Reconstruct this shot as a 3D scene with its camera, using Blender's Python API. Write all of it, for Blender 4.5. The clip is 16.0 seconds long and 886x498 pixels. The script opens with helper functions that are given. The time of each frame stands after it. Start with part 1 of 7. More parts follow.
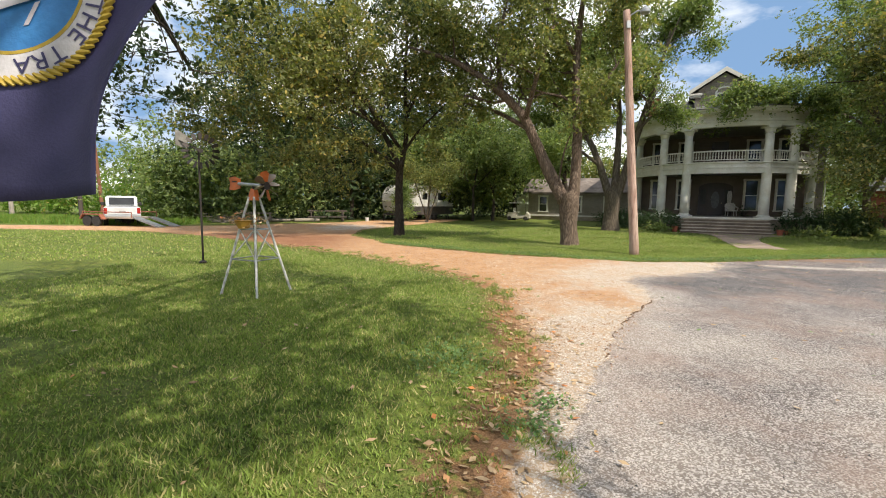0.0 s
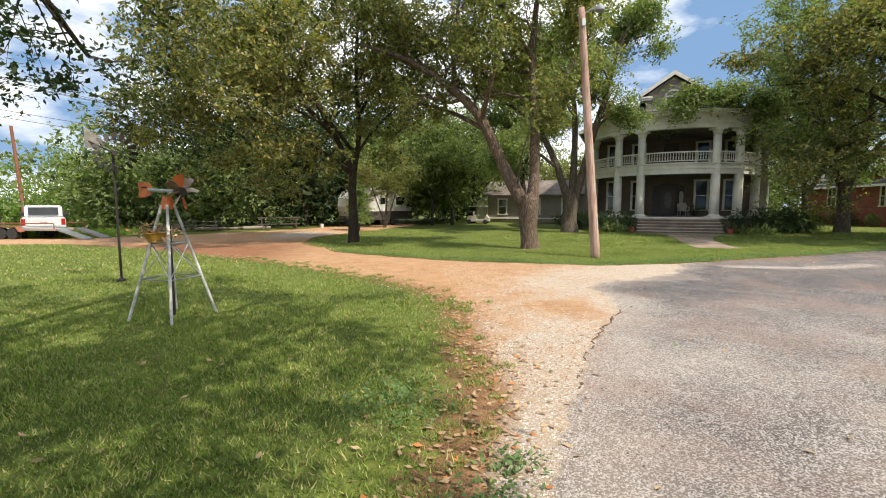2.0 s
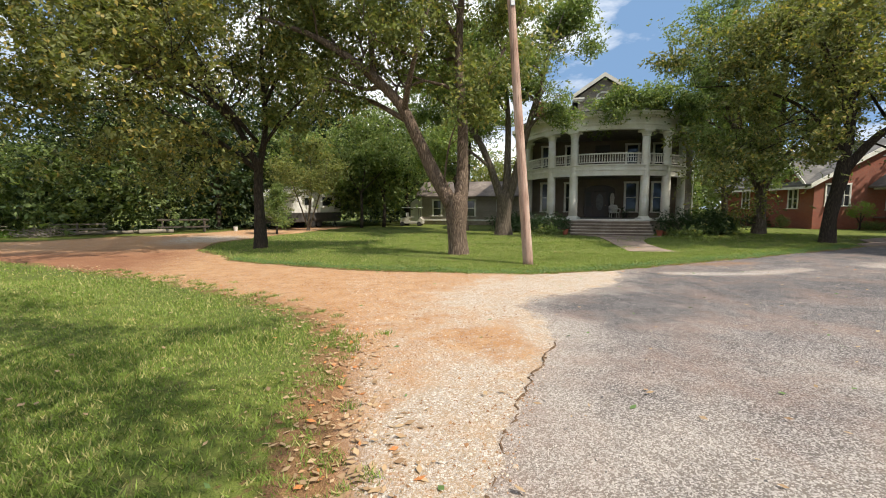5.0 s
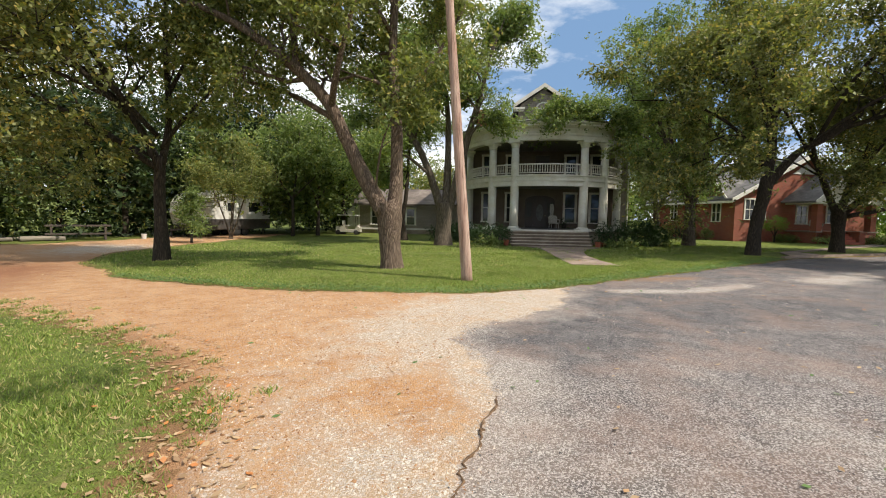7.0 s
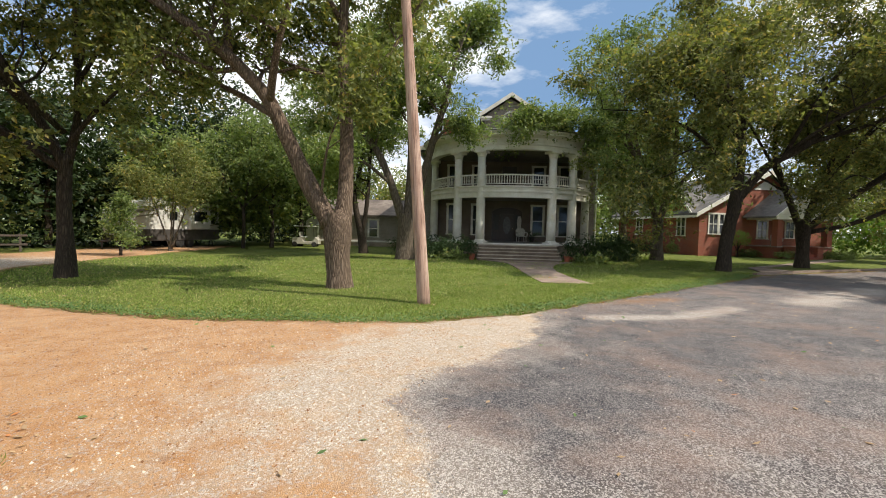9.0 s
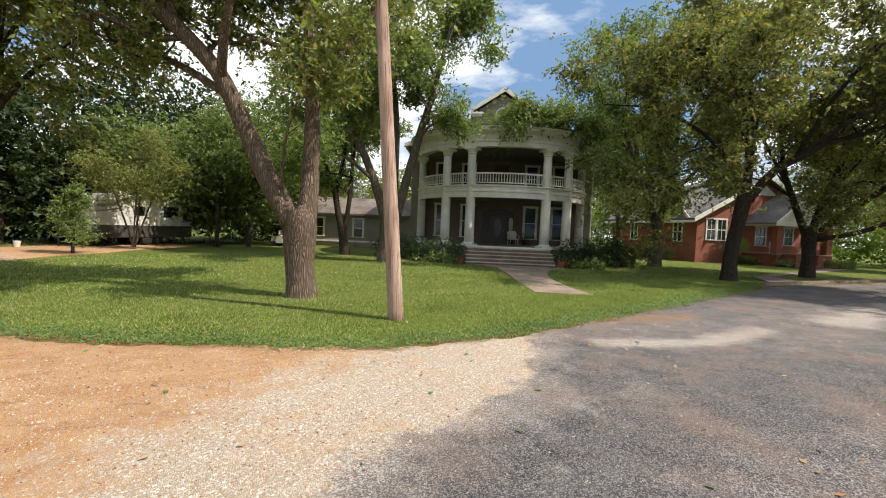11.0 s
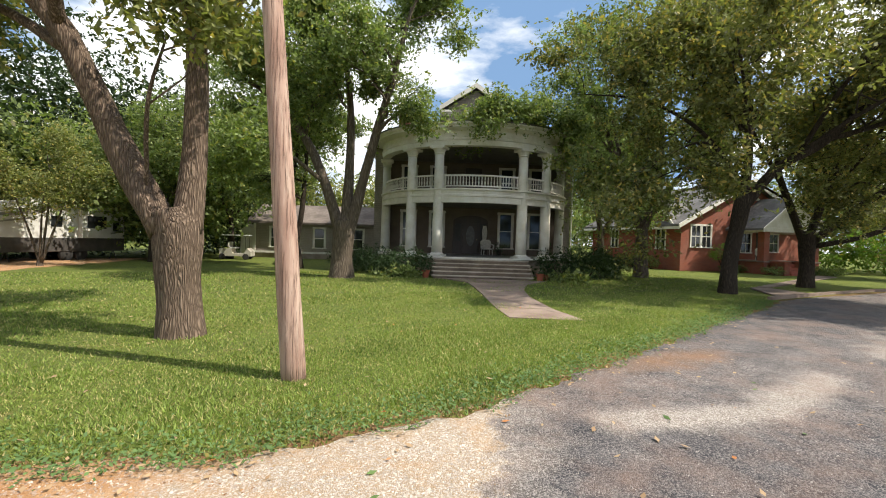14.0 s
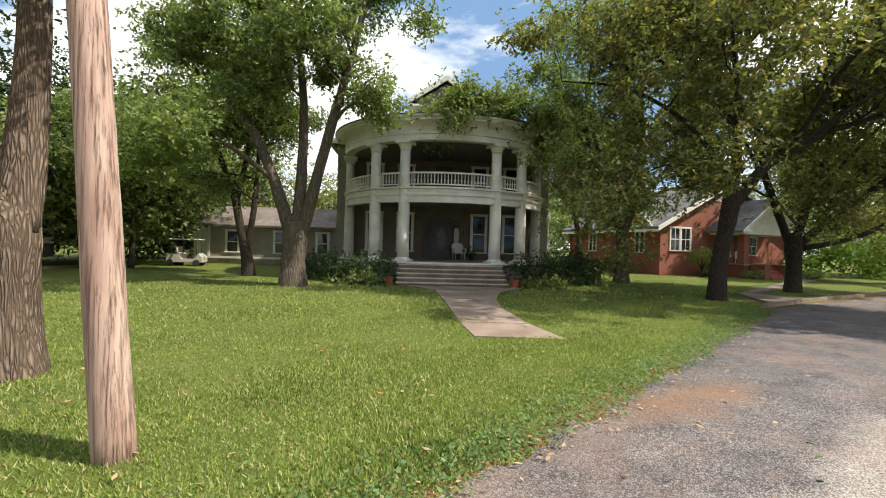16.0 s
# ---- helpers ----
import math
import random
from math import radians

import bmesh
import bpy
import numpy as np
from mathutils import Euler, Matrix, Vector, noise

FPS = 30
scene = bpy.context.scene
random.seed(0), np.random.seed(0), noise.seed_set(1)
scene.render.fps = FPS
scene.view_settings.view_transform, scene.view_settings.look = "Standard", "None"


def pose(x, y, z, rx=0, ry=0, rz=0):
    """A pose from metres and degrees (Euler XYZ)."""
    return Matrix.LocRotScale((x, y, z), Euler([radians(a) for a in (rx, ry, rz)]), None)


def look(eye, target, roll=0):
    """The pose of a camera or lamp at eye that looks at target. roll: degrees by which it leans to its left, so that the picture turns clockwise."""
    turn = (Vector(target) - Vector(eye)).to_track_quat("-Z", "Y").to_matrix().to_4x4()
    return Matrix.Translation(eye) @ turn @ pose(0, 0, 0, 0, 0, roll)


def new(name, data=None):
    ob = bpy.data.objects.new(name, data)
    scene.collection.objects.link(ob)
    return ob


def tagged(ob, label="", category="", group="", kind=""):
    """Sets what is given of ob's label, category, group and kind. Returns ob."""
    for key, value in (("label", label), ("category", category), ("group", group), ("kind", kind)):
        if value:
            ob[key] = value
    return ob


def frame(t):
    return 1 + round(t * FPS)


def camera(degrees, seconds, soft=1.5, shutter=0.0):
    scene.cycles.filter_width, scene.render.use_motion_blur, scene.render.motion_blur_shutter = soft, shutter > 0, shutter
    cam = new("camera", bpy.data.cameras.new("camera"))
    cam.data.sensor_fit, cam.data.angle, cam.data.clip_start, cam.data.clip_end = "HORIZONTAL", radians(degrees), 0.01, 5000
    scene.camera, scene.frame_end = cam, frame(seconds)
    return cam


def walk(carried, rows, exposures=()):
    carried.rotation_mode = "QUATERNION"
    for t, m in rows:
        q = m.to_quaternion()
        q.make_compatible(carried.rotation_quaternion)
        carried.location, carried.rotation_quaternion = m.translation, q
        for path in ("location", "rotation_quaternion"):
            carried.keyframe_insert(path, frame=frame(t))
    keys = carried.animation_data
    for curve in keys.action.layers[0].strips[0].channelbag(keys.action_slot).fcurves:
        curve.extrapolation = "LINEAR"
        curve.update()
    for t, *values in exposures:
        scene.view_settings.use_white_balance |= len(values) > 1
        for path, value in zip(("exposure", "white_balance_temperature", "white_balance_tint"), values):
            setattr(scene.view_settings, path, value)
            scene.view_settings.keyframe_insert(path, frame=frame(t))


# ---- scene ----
cam = camera(89.5, 16.0, soft=1.0)
PATH = [
    (0, (-0.22, -0.54, 1.807), (-0.223, 1.449, 1.597), 0.8),
    (0.5, (-0.226, -0.368, 1.8), (-0.174, 1.619, 1.579), 1.2),
    (1, (-0.117, -0.139, 1.805), (-0.026, 1.846, 1.577), 0.9),
    (1.5, (-0.034, 0.095, 1.809), (0.074, 2.08, 1.587), 0.3),
    (2, (-0.009, 0.374, 1.829), (0.159, 2.358, 1.637), -0.1),
    (2.5, (0.092, 0.641, 1.813), (0.339, 2.618, 1.634), -0.1),
    (3, (0.278, 0.932, 1.817), (0.541, 2.908, 1.654), 0.1),
    (3.2, (0.323, 1.074, 1.792), (0.59, 3.05, 1.632), 0.3),
    (5.3, (1.109, 2.563, 1.79), (1.584, 4.497, 1.601), 0.1),
    (5.5, (1.19, 2.695, 1.785), (1.696, 4.621, 1.595), 0.2),
    (6, (1.387, 3.028, 1.805), (1.958, 4.936, 1.619), 0.8),
    (6.5, (1.504, 3.411, 1.836), (2.122, 5.306, 1.67), 1.4),
    (7, (1.68, 3.773, 1.832), (2.357, 5.649, 1.686), 0.9),
    (7.5, (1.938, 4.109, 1.866), (2.644, 5.976, 1.744), 0.3),
    (8, (2.137, 4.512, 1.885), (2.886, 6.364, 1.791), 0.7),
    (8.5, (2.405, 4.939, 1.872), (3.2, 6.772, 1.785), 1.0),
    (9, (2.63, 5.329, 1.867), (3.44, 7.155, 1.776), 1.4),
    (9.5, (2.832, 5.774, 1.872), (3.678, 7.584, 1.797), 1.9),
    (9.7, (2.92, 5.934, 1.849), (3.777, 7.739, 1.776), 1.9),
    (11.8, (4.175, 7.539, 1.915), (5.016, 9.351, 1.824), 2.6),
    (12, (4.308, 7.707, 1.909), (5.156, 9.516, 1.827), 2.7),
    (12.5, (4.648, 8.15, 1.898), (5.517, 9.95, 1.832), 2.6),
    (13, (4.969, 8.592, 1.883), (5.842, 10.39, 1.818), 2.6),
    (13.5, (5.296, 9.006, 1.91), (6.212, 10.783, 1.855), 2.2),
    (14, (5.661, 9.399, 1.916), (6.591, 11.169, 1.876), 1.8),
    (14.5, (5.999, 9.83, 1.911), (6.962, 11.582, 1.871), 1.8),
    (15, (6.395, 10.218, 1.89), (7.383, 11.957, 1.861), 1.7),
    (15.5, (6.748, 10.615, 1.868), (7.737, 12.353, 1.84), 1.7),
    (16, (7.166, 10.98, 1.866), (8.18, 12.704, 1.85), 1.6),
]
walk(cam, [(t, look(eye, target, roll)) for t, eye, target, roll in PATH],
     [(0, 0.12), (3.0, 0.12), (6.5, 0.0), (9.0, -0.04), (12.5, 0.08), (16.0, 0.22)])

# ---- light ----
SUN_EL, SUN_AZ = radians(49), Vector((0.735, -0.678))
to_sun = Vector((SUN_AZ.x * math.cos(SUN_EL), SUN_AZ.y * math.cos(SUN_EL), math.sin(SUN_EL)))
world = bpy.data.worlds.new("world")
scene.world = world
world.use_nodes = True
wn, wl = world.node_tree.nodes, world.node_tree.links
wn.clear()
sky = wn.new("ShaderNodeTexSky")
sky.sky_type, sky.sun_disc = "NISHITA", False
sky.sun_elevation, sky.sun_rotation = SUN_EL, math.atan2(SUN_AZ.x, SUN_AZ.y)
sky.air_density, sky.dust_density, sky.ozone_density = 1.0, 1.0, 1.0
# broken white cloud over the blue
tc = wn.new("ShaderNodeTexCoord")
mp = wn.new("ShaderNodeMapping")
mp.inputs["Scale"].default_value = (1.0, 1.0, 2.6)
cn = wn.new("ShaderNodeTexNoise")
cn.inputs["Scale"].default_value, cn.inputs["Detail"].default_value, cn.inputs["Roughness"].default_value = 2.3, 7, 0.55
cr = wn.new("ShaderNodeValToRGB")
cr.color_ramp.elements[0].position, cr.color_ramp.elements[1].position = 0.43, 0.54
mx = wn.new("ShaderNodeMix")
mx.data_type = "RGBA"
mx.inputs["B"].default_value = (24.0, 24.3, 24.6, 1)
bg = wn.new("ShaderNodeBackground")
bg.inputs["Strength"].default_value = 0.05
wo = wn.new("ShaderNodeOutputWorld")
wl.new(tc.outputs["Generated"], mp.inputs["Vector"])
wl.new(mp.outputs[0], cn.inputs["Vector"])
wl.new(cn.outputs["Fac"], cr.inputs[0])
wl.new(cr.outputs[0], mx.inputs["Factor"])
hz = wn.new("ShaderNodeMix")
hz.data_type = "RGBA"
hz.inputs["Factor"].default_value = 0.75
hz.inputs["B"].default_value = (5.8, 9.8, 16.2, 1)
wl.new(sky.outputs[0], hz.inputs["A"])
wl.new(hz.outputs["Result"], mx.inputs["A"])
wl.new(mx.outputs["Result"], bg.inputs["Color"])
wl.new(bg.outputs[0], wo.inputs[0])
sun = new("sun", bpy.data.lights.new("sun", "SUN"))
sun.data.energy, sun.data.angle, sun.data.color = 6.0, radians(0.6), (1.0, 0.91, 0.77)
sun.matrix_world = look(to_sun * 60, (0, 0, 0))


# ---- materials ----
def mat(name, build, rough=0.7, metal=0.0, spec=0.5):
    m = bpy.data.materials.new(name)
    m.use_nodes = True
    nt = m.node_tree
    b = nt.nodes["Principled BSDF"]
    b.inputs["Roughness"].default_value, b.inputs["Metallic"].default_value = rough, metal
    b.inputs["Specular IOR Level"].default_value = spec
    build(nt, b)
    return m


def nd(nt, kind, **vals):
    n = nt.nodes.new("ShaderNode" + kind)
    for k, v in vals.items():
        n.inputs[k.replace("_", " ")].default_value = v
    return n


def coords(nt, scale=(1, 1, 1), space="Object"):
    t, m = nt.nodes.new("ShaderNodeTexCoord"), nt.nodes.new("ShaderNodeMapping")
    m.inputs["Scale"].default_value = scale
    nt.links.new(t.outputs[space], m.inputs["Vector"])
    return m.outputs[0]


def noise_fac(nt, vec, scale, detail=4.0, rough=0.6, lo=0.35, hi=0.65):
    n = nd(nt, "TexNoise", Scale=scale, Detail=detail, Roughness=rough)
    nt.links.new(vec, n.inputs["Vector"])
    r = nd(nt, "MapRange", From_Min=lo, From_Max=hi)
    nt.links.new(n.outputs["Fac"], r.inputs["Value"])
    return r.outputs[0]


def mix(nt, fac, a, b, mode="MIX"):
    m = nt.nodes.new("ShaderNodeMix")
    m.data_type, m.blend_type = "RGBA", mode
    for key, v in (("Factor", fac), ("A", a), ("B", b)):
        sock = m.inputs[key]
        if isinstance(v, (int, float)):
            sock.default_value = v
        elif isinstance(v, tuple):
            sock.default_value = (*v, 1) if len(v) == 3 else v
        else:
            nt.links.new(v, sock)
    return m.outputs["Result"]


def bump(nt, b, height, strength=0.5, dist=0.01):
    n = nd(nt, "Bump", Strength=strength, Distance=dist)
    nt.links.new(height, n.inputs["Height"])
    nt.links.new(n.outputs[0], b.inputs["Normal"])


def rand(nt):
    return nt.nodes.new("ShaderNodeObjectInfo").outputs["Random"]


def simple(name, col, col2=None, scale=3.0, rough=0.7, metal=0.0, fine=40.0, bumps=0.15, stretch=(1, 1, 1), spec=0.5, island=0.0):
    """A surface of one colour worn into a second at a large scale, with fine grain."""
    col2 = col2 or tuple(c * 0.72 for c in col)

    def build(nt, b):
        v = coords(nt, stretch)
        big = noise_fac(nt, v, scale)
        small = noise_fac(nt, v, fine, 3)
        c = mix(nt, big, col, col2)
        c = mix(nt, 0.16, c, mix(nt, small, (0.25, 0.25, 0.25), (1, 1, 1)), "MULTIPLY")
        if island:
            g = nt.nodes.new("ShaderNodeNewGeometry")
            r = nd(nt, "MapRange", To_Min=1 - island, To_Max=1 + island)
            nt.links.new(g.outputs["Random Per Island"], r.inputs["Value"])
            hs = nd(nt, "HueSaturation")
            nt.links.new(r.outputs[0], hs.inputs["Value"])
            nt.links.new(c, hs.inputs["Color"])
            c = hs.outputs[0]
        nt.links.new(c, b.inputs["Base Color"])
        if bumps:
            bump(nt, b, small, bumps, 0.006)
    return mat(name, build, rough, metal, spec)


def leaf_mat(name, dark, light, yellow=(0.2, 0.17, 0.03), ymix=0.12, through_=0.36):
    """Leaves: each one its own tint, some turned yellow, light passing through."""
    def build(nt, b):
        g = nt.nodes.new("ShaderNodeNewGeometry")
        v = coords(nt)
        big = noise_fac(nt, v, 0.5, 2)
        c = mix(nt, g.outputs["Random Per Island"], dark, light)
        c = mix(nt, big, c, mix(nt, 0.5, c, light))
        pick = nd(nt, "MapRange", From_Min=1 - ymix, From_Max=1 - ymix + 0.03)
        w = nt.nodes.new("ShaderNodeTexWhiteNoise")
        w.noise_dimensions = "1D"
        nt.links.new(g.outputs["Random Per Island"], w.inputs["W"])
        nt.links.new(w.outputs["Value"], pick.inputs["Value"])
        c = mix(nt, pick.outputs[0], c, yellow)
        nt.links.new(c, b.inputs["Base Color"])
        tr = nt.nodes.new("ShaderNodeBsdfTranslucent")
        nt.links.new(mix(nt, 1.0, c, (1.5, 1.7, 0.7), "MULTIPLY"), tr.inputs["Color"])
        ms = nt.nodes.new("ShaderNodeMixShader")
        ms.inputs[0].default_value = through_
        nt.links.new(b.outputs[0], ms.inputs[1])
        nt.links.new(tr.outputs[0], ms.inputs[2])
        nt.links.new(ms.outputs[0], nt.nodes["Material Output"].inputs["Surface"])
    return mat(name, build, 0.55, 0.0, 0.25)


def bark_build(light, dark, sx=24.0):
    def build(nt, b):
        v = coords(nt, (1, 1, 0.13))
        vo = nd(nt, "TexVoronoi", Scale=sx)
        vo.feature = "DISTANCE_TO_EDGE"
        warp = nd(nt, "TexNoise", Scale=4.0, Detail=4.0)
        nt.links.new(v, warp.inputs["Vector"])
        vm = nt.nodes.new("ShaderNodeVectorMath")
        vm.operation = "MULTIPLY_ADD"
        vm.inputs[1].default_value = (0.2, 0.2, 0.2)
        nt.links.new(warp.outputs["Color"], vm.inputs[0])
        nt.links.new(v, vm.inputs[2])
        nt.links.new(vm.outputs[0], vo.inputs["Vector"])
        r = nd(nt, "MapRange", From_Min=0.0, From_Max=0.36)
        nt.links.new(vo.outputs["Distance"], r.inputs["Value"])
        big = noise_fac(nt, v, 2.2, 4)
        c = mix(nt, r.outputs[0], dark, light)
        c = mix(nt, big, c, mix(nt, 0.5, c, tuple(x * 0.55 for x in light)))
        nt.links.new(c, b.inputs["Base Color"])
        bump(nt, b, r.outputs[0], 0.9, 0.03)
    return build


M_BARK = mat("bark_brown", bark_build((0.30, 0.225, 0.17), (0.07, 0.047, 0.035)), 0.9, 0, 0.2)
M_BARK_DARK = mat("bark_dark", bark_build((0.10, 0.078, 0.06), (0.025, 0.02, 0.016)), 0.9, 0, 0.2)
M_BARK_GREY = mat("bark_grey", bark_build((0.22, 0.18, 0.14), (0.08, 0.06, 0.045), 14.0), 0.9, 0, 0.2)
M_LEAF = leaf_mat("pecan_leaves", (0.04, 0.056, 0.022), (0.265, 0.285, 0.105), (0.38, 0.31, 0.1), 0.12, 0.33)
M_LEAF_OAK = leaf_mat("dark_olive_leaves", (0.03, 0.04, 0.018), (0.225, 0.235, 0.09), (0.36, 0.28, 0.09), 0.14, 0.33)
M_LEAF_DEEP = leaf_mat("deep_green_leaves", (0.03, 0.05, 0.022), (0.25, 0.31, 0.125), (0.34, 0.32, 0.11), 0.08, 0.38)
M_LEAF_BRIGHT = leaf_mat("bright_leaves", (0.07, 0.14, 0.02), (0.17, 0.26, 0.05), (0.25, 0.22, 0.06), 0.1)
# Leaf colour lowered to stand for the shade within deep foliage.
M_LEAF_SHADED = leaf_mat("leaves_darkened_for_shade", (0.012, 0.024, 0.01), (0.05, 0.08, 0.03), (0.1, 0.09, 0.03), 0.06, 0.2)
M_SHRUB = leaf_mat("shrub_leaves", (0.02, 0.045, 0.018), (0.055, 0.09, 0.035), (0.1, 0.1, 0.05), 0.03, 0.15)
M_GRASS = leaf_mat("grass_blades", (0.055, 0.095, 0.022), (0.27, 0.35, 0.085), (0.46, 0.41, 0.2), 0.2, 0.3)
M_WEED = leaf_mat("weed_leaves", (0.06, 0.115, 0.04), (0.15, 0.24, 0.085), (0.25, 0.2, 0.06), 0.06, 0.25)
M_LITTER = leaf_mat("dry_leaves", (0.22, 0.13, 0.07), (0.5, 0.36, 0.22), (0.5, 0.2, 0.07), 0.1, 0.1)


def ground_build(nt, b):
    v = coords(nt)
    fine, mid, big = noise_fac(nt, v, 60, 3), noise_fac(nt, v, 7, 5), noise_fac(nt, v, 0.55, 4)
    g = mix(nt, fine, (0.055, 0.08, 0.02), (0.17, 0.22, 0.055))
    g = mix(nt, big, g, mix(nt, mid, (0.21, 0.23, 0.05), (0.09, 0.135, 0.024)))
    dry = noise_fac(nt, v, 1.7, 6, 0.7, 0.56, 0.72)
    g = mix(nt, dry, g, mix(nt, fine, (0.16, 0.13, 0.06), (0.26, 0.22, 0.11)))
    at = nt.nodes.new("ShaderNodeAttribute")
    at.attribute_name = "bare"
    ad = nt.nodes.new("ShaderNodeMath")
    ad.operation = "MULTIPLY_ADD"
    ad.inputs[1].default_value = 0.9
    nt.links.new(mid, ad.inputs[0])
    nt.links.new(at.outputs["Fac"], ad.inputs[2])
    rr = nd(nt, "MapRange", From_Min=0.85, From_Max=1.25)
    nt.links.new(ad.outputs[0], rr.inputs["Value"])
    soil = mix(nt, fine, (0.20, 0.105, 0.05), (0.36, 0.21, 0.105))
    soil = mix(nt, mid, soil, mix(nt, fine, (0.13, 0.075, 0.04), (0.27, 0.16, 0.085)))
    g = mix(nt, noise_fac(nt, v, 14, 5, 0.7, 0.5, 0.66), g, mix(nt, fine, (0.05, 0.06, 0.018), (0.12, 0.13, 0.035)))
    nt.links.new(mix(nt, rr.outputs[0], g, soil), b.inputs["Base Color"])
    bump(nt, b, fine, 0.6, 0.02)


def road_build(nt, b):
    """Worn chip-seal, pale gravel and orange dirt; the weights lie on the mesh."""
    v = coords(nt)

    def weight(name, soft=0.28, amount=0.7, scale=1.3):
        at = nt.nodes.new("ShaderNodeAttribute")
        at.attribute_name = name
        n = nd(nt, "TexNoise", Scale=scale, Detail=7.0, Roughness=0.68)
        nt.links.new(v, n.inputs["Vector"])
        m = nt.nodes.new("ShaderNodeMath")
        m.operation = "MULTIPLY_ADD"
        m.inputs[1].default_value = amount
        nt.links.new(n.outputs["Fac"], m.inputs[0])
        nt.links.new(at.outputs["Fac"], m.inputs[2])
        r = nd(nt, "MapRange", From_Min=0.5 + amount / 2 - soft, From_Max=0.5 + amount / 2 + soft)
        nt.links.new(m.outputs[0], r.inputs["Value"])
        return r.outputs[0]

    def cells(scale, channel, lo, hi):
        """Loose chips: a random value for each, and how many of them show."""
        vo = nd(nt, "TexVoronoi", Scale=scale)
        nt.links.new(v, vo.inputs["Vector"])
        sp = nt.nodes.new("ShaderNodeSeparateColor")
        nt.links.new(vo.outputs["Color"], sp.inputs[0])
        r = nd(nt, "MapRange", From_Min=lo, From_Max=hi)
        nt.links.new(sp.outputs[channel], r.inputs["Value"])
        return vo, sp, r.outputs[0]

    chips, sep, pick = cells(84.0, 0, 0.44, 0.58)
    _, sep2, pick_big = cells(52.0, 1, 0.76, 0.82)
    fine, mid = noise_fac(nt, v, 90, 3), noise_fac(nt, v, 2.4, 6, 0.65)
    stone = mix(nt, sep.outputs[1], (0.22, 0.20, 0.197), (0.60, 0.55, 0.525))
    # chip-seal: pale stones in worn dark binder, swept into streaks by wheels
    streak = noise_fac(nt, coords(nt, (0.35, 1.0, 1.0)), 1.6, 7, 0.7, 0.40, 0.62)
    tar = mix(nt, mid, (0.035, 0.037, 0.045), (0.10, 0.096, 0.102))
    dark = mix(nt, mix(nt, 0.5, pick, (0, 0, 0)), tar, stone)
    worn = mix(nt, pick, (0.115, 0.098, 0.092), stone)
    asphalt = mix(nt, mix(nt, 0.62, (0, 0, 0), streak), mix(nt, 0.55, dark, worn), worn)
    asphalt = mix(nt, weight("dark", 0.22, 1.1, 1.1), asphalt, mix(nt, 0.25, dark, tar))
    asphalt = mix(nt, weight("pale", 0.25, 1.3, 0.9), asphalt, mix(nt, pick, (0.26, 0.225, 0.195), mix(nt, 0.4, stone, (0.66, 0.6, 0.54))))
    dust = noise_fac(nt, v, 0.7, 7, 0.7, 0.46, 0.66)
    asphalt = mix(nt, dust, asphalt, mix(nt, 0.5, asphalt, mix(nt, fine, (0.20, 0.13, 0.105), (0.38, 0.27, 0.22))))
    # dirt, with tracks of paler fines and embedded stones
    dirt = mix(nt, fine, (0.33, 0.16, 0.065), (0.50, 0.275, 0.13))
    dirt = mix(nt, mid, dirt, mix(nt, fine, (0.43, 0.25, 0.12), (0.58, 0.37, 0.21)))
    dirt = mix(nt, noise_fac(nt, coords(nt, (0.5, 1.1, 1)), 3.2, 7, 0.72, 0.55, 0.68), dirt, mix(nt, fine, (0.25, 0.115, 0.05), (0.38, 0.2, 0.095)))
    dirt = mix(nt, mix(nt, 0.5, (0, 0, 0), pick_big), dirt, stone)
    gravel = mix(nt, pick, (0.40, 0.30, 0.205), mix(nt, 0.35, stone, (0.72, 0.60, 0.46)))
    gravel = mix(nt, pick_big, gravel, mix(nt, sep2.outputs[0], (0.36, 0.31, 0.27), (0.78, 0.73, 0.66)))
    gravel = mix(nt, noise_fac(nt, v, 1.9, 7, 0.7, 0.5, 0.68), gravel, mix(nt, 0.45, gravel, (0.52, 0.31, 0.14)))
    red = mix(nt, fine, (0.21, 0.09, 0.05), (0.33, 0.165, 0.09))
    c = mix(nt, weight("gravel", 0.22, 1.5, 2.1), dirt, gravel)
    c = mix(nt, weight("red"), c, red)
    c = mix(nt, weight("asphalt", 0.07, 0.9, 2.6), c, asphalt)
    c = mix(nt, weight("soil"), c, mix(nt, fine, (0.24, 0.12, 0.06), (0.40, 0.23, 0.12)))
    nt.links.new(c, b.inputs["Base Color"])
    hh = mix(nt, 0.5, mix(nt, chips.outputs["Distance"], (1, 1, 1), (0, 0, 0)), mix(nt, fine, (0, 0, 0), (1, 1, 1)))
    bump(nt, b, hh, 0.85, 0.014)


M_GROUND = mat("lawn_soil", ground_build, 0.95, 0, 0.15)
M_ROAD = mat("worn_drive", road_build, 0.9, 0, 0.25)


# ---- mesh helpers ----
def part(name, bm, material, parent=None, label="", smooth=False):
    me = bpy.data.meshes.new(name)
    bm.to_mesh(me)
    bm.free()
    for m in material if isinstance(material, (list, tuple)) else [material]:
        me.materials.append(m)
    if smooth:
        me.polygons.foreach_set("use_smooth", [True] * len(me.polygons))
    ob = new(name, me)
    ob.parent = parent
    if label:
        ob["label"] = label
    return ob


def thing(name, m=None, label="", category="", group="", kind=""):
    ob = new(name)
    ob.empty_display_size = 0.1
    ob.matrix_basis = m or Matrix()
    return tagged(ob, label, category, group, kind)


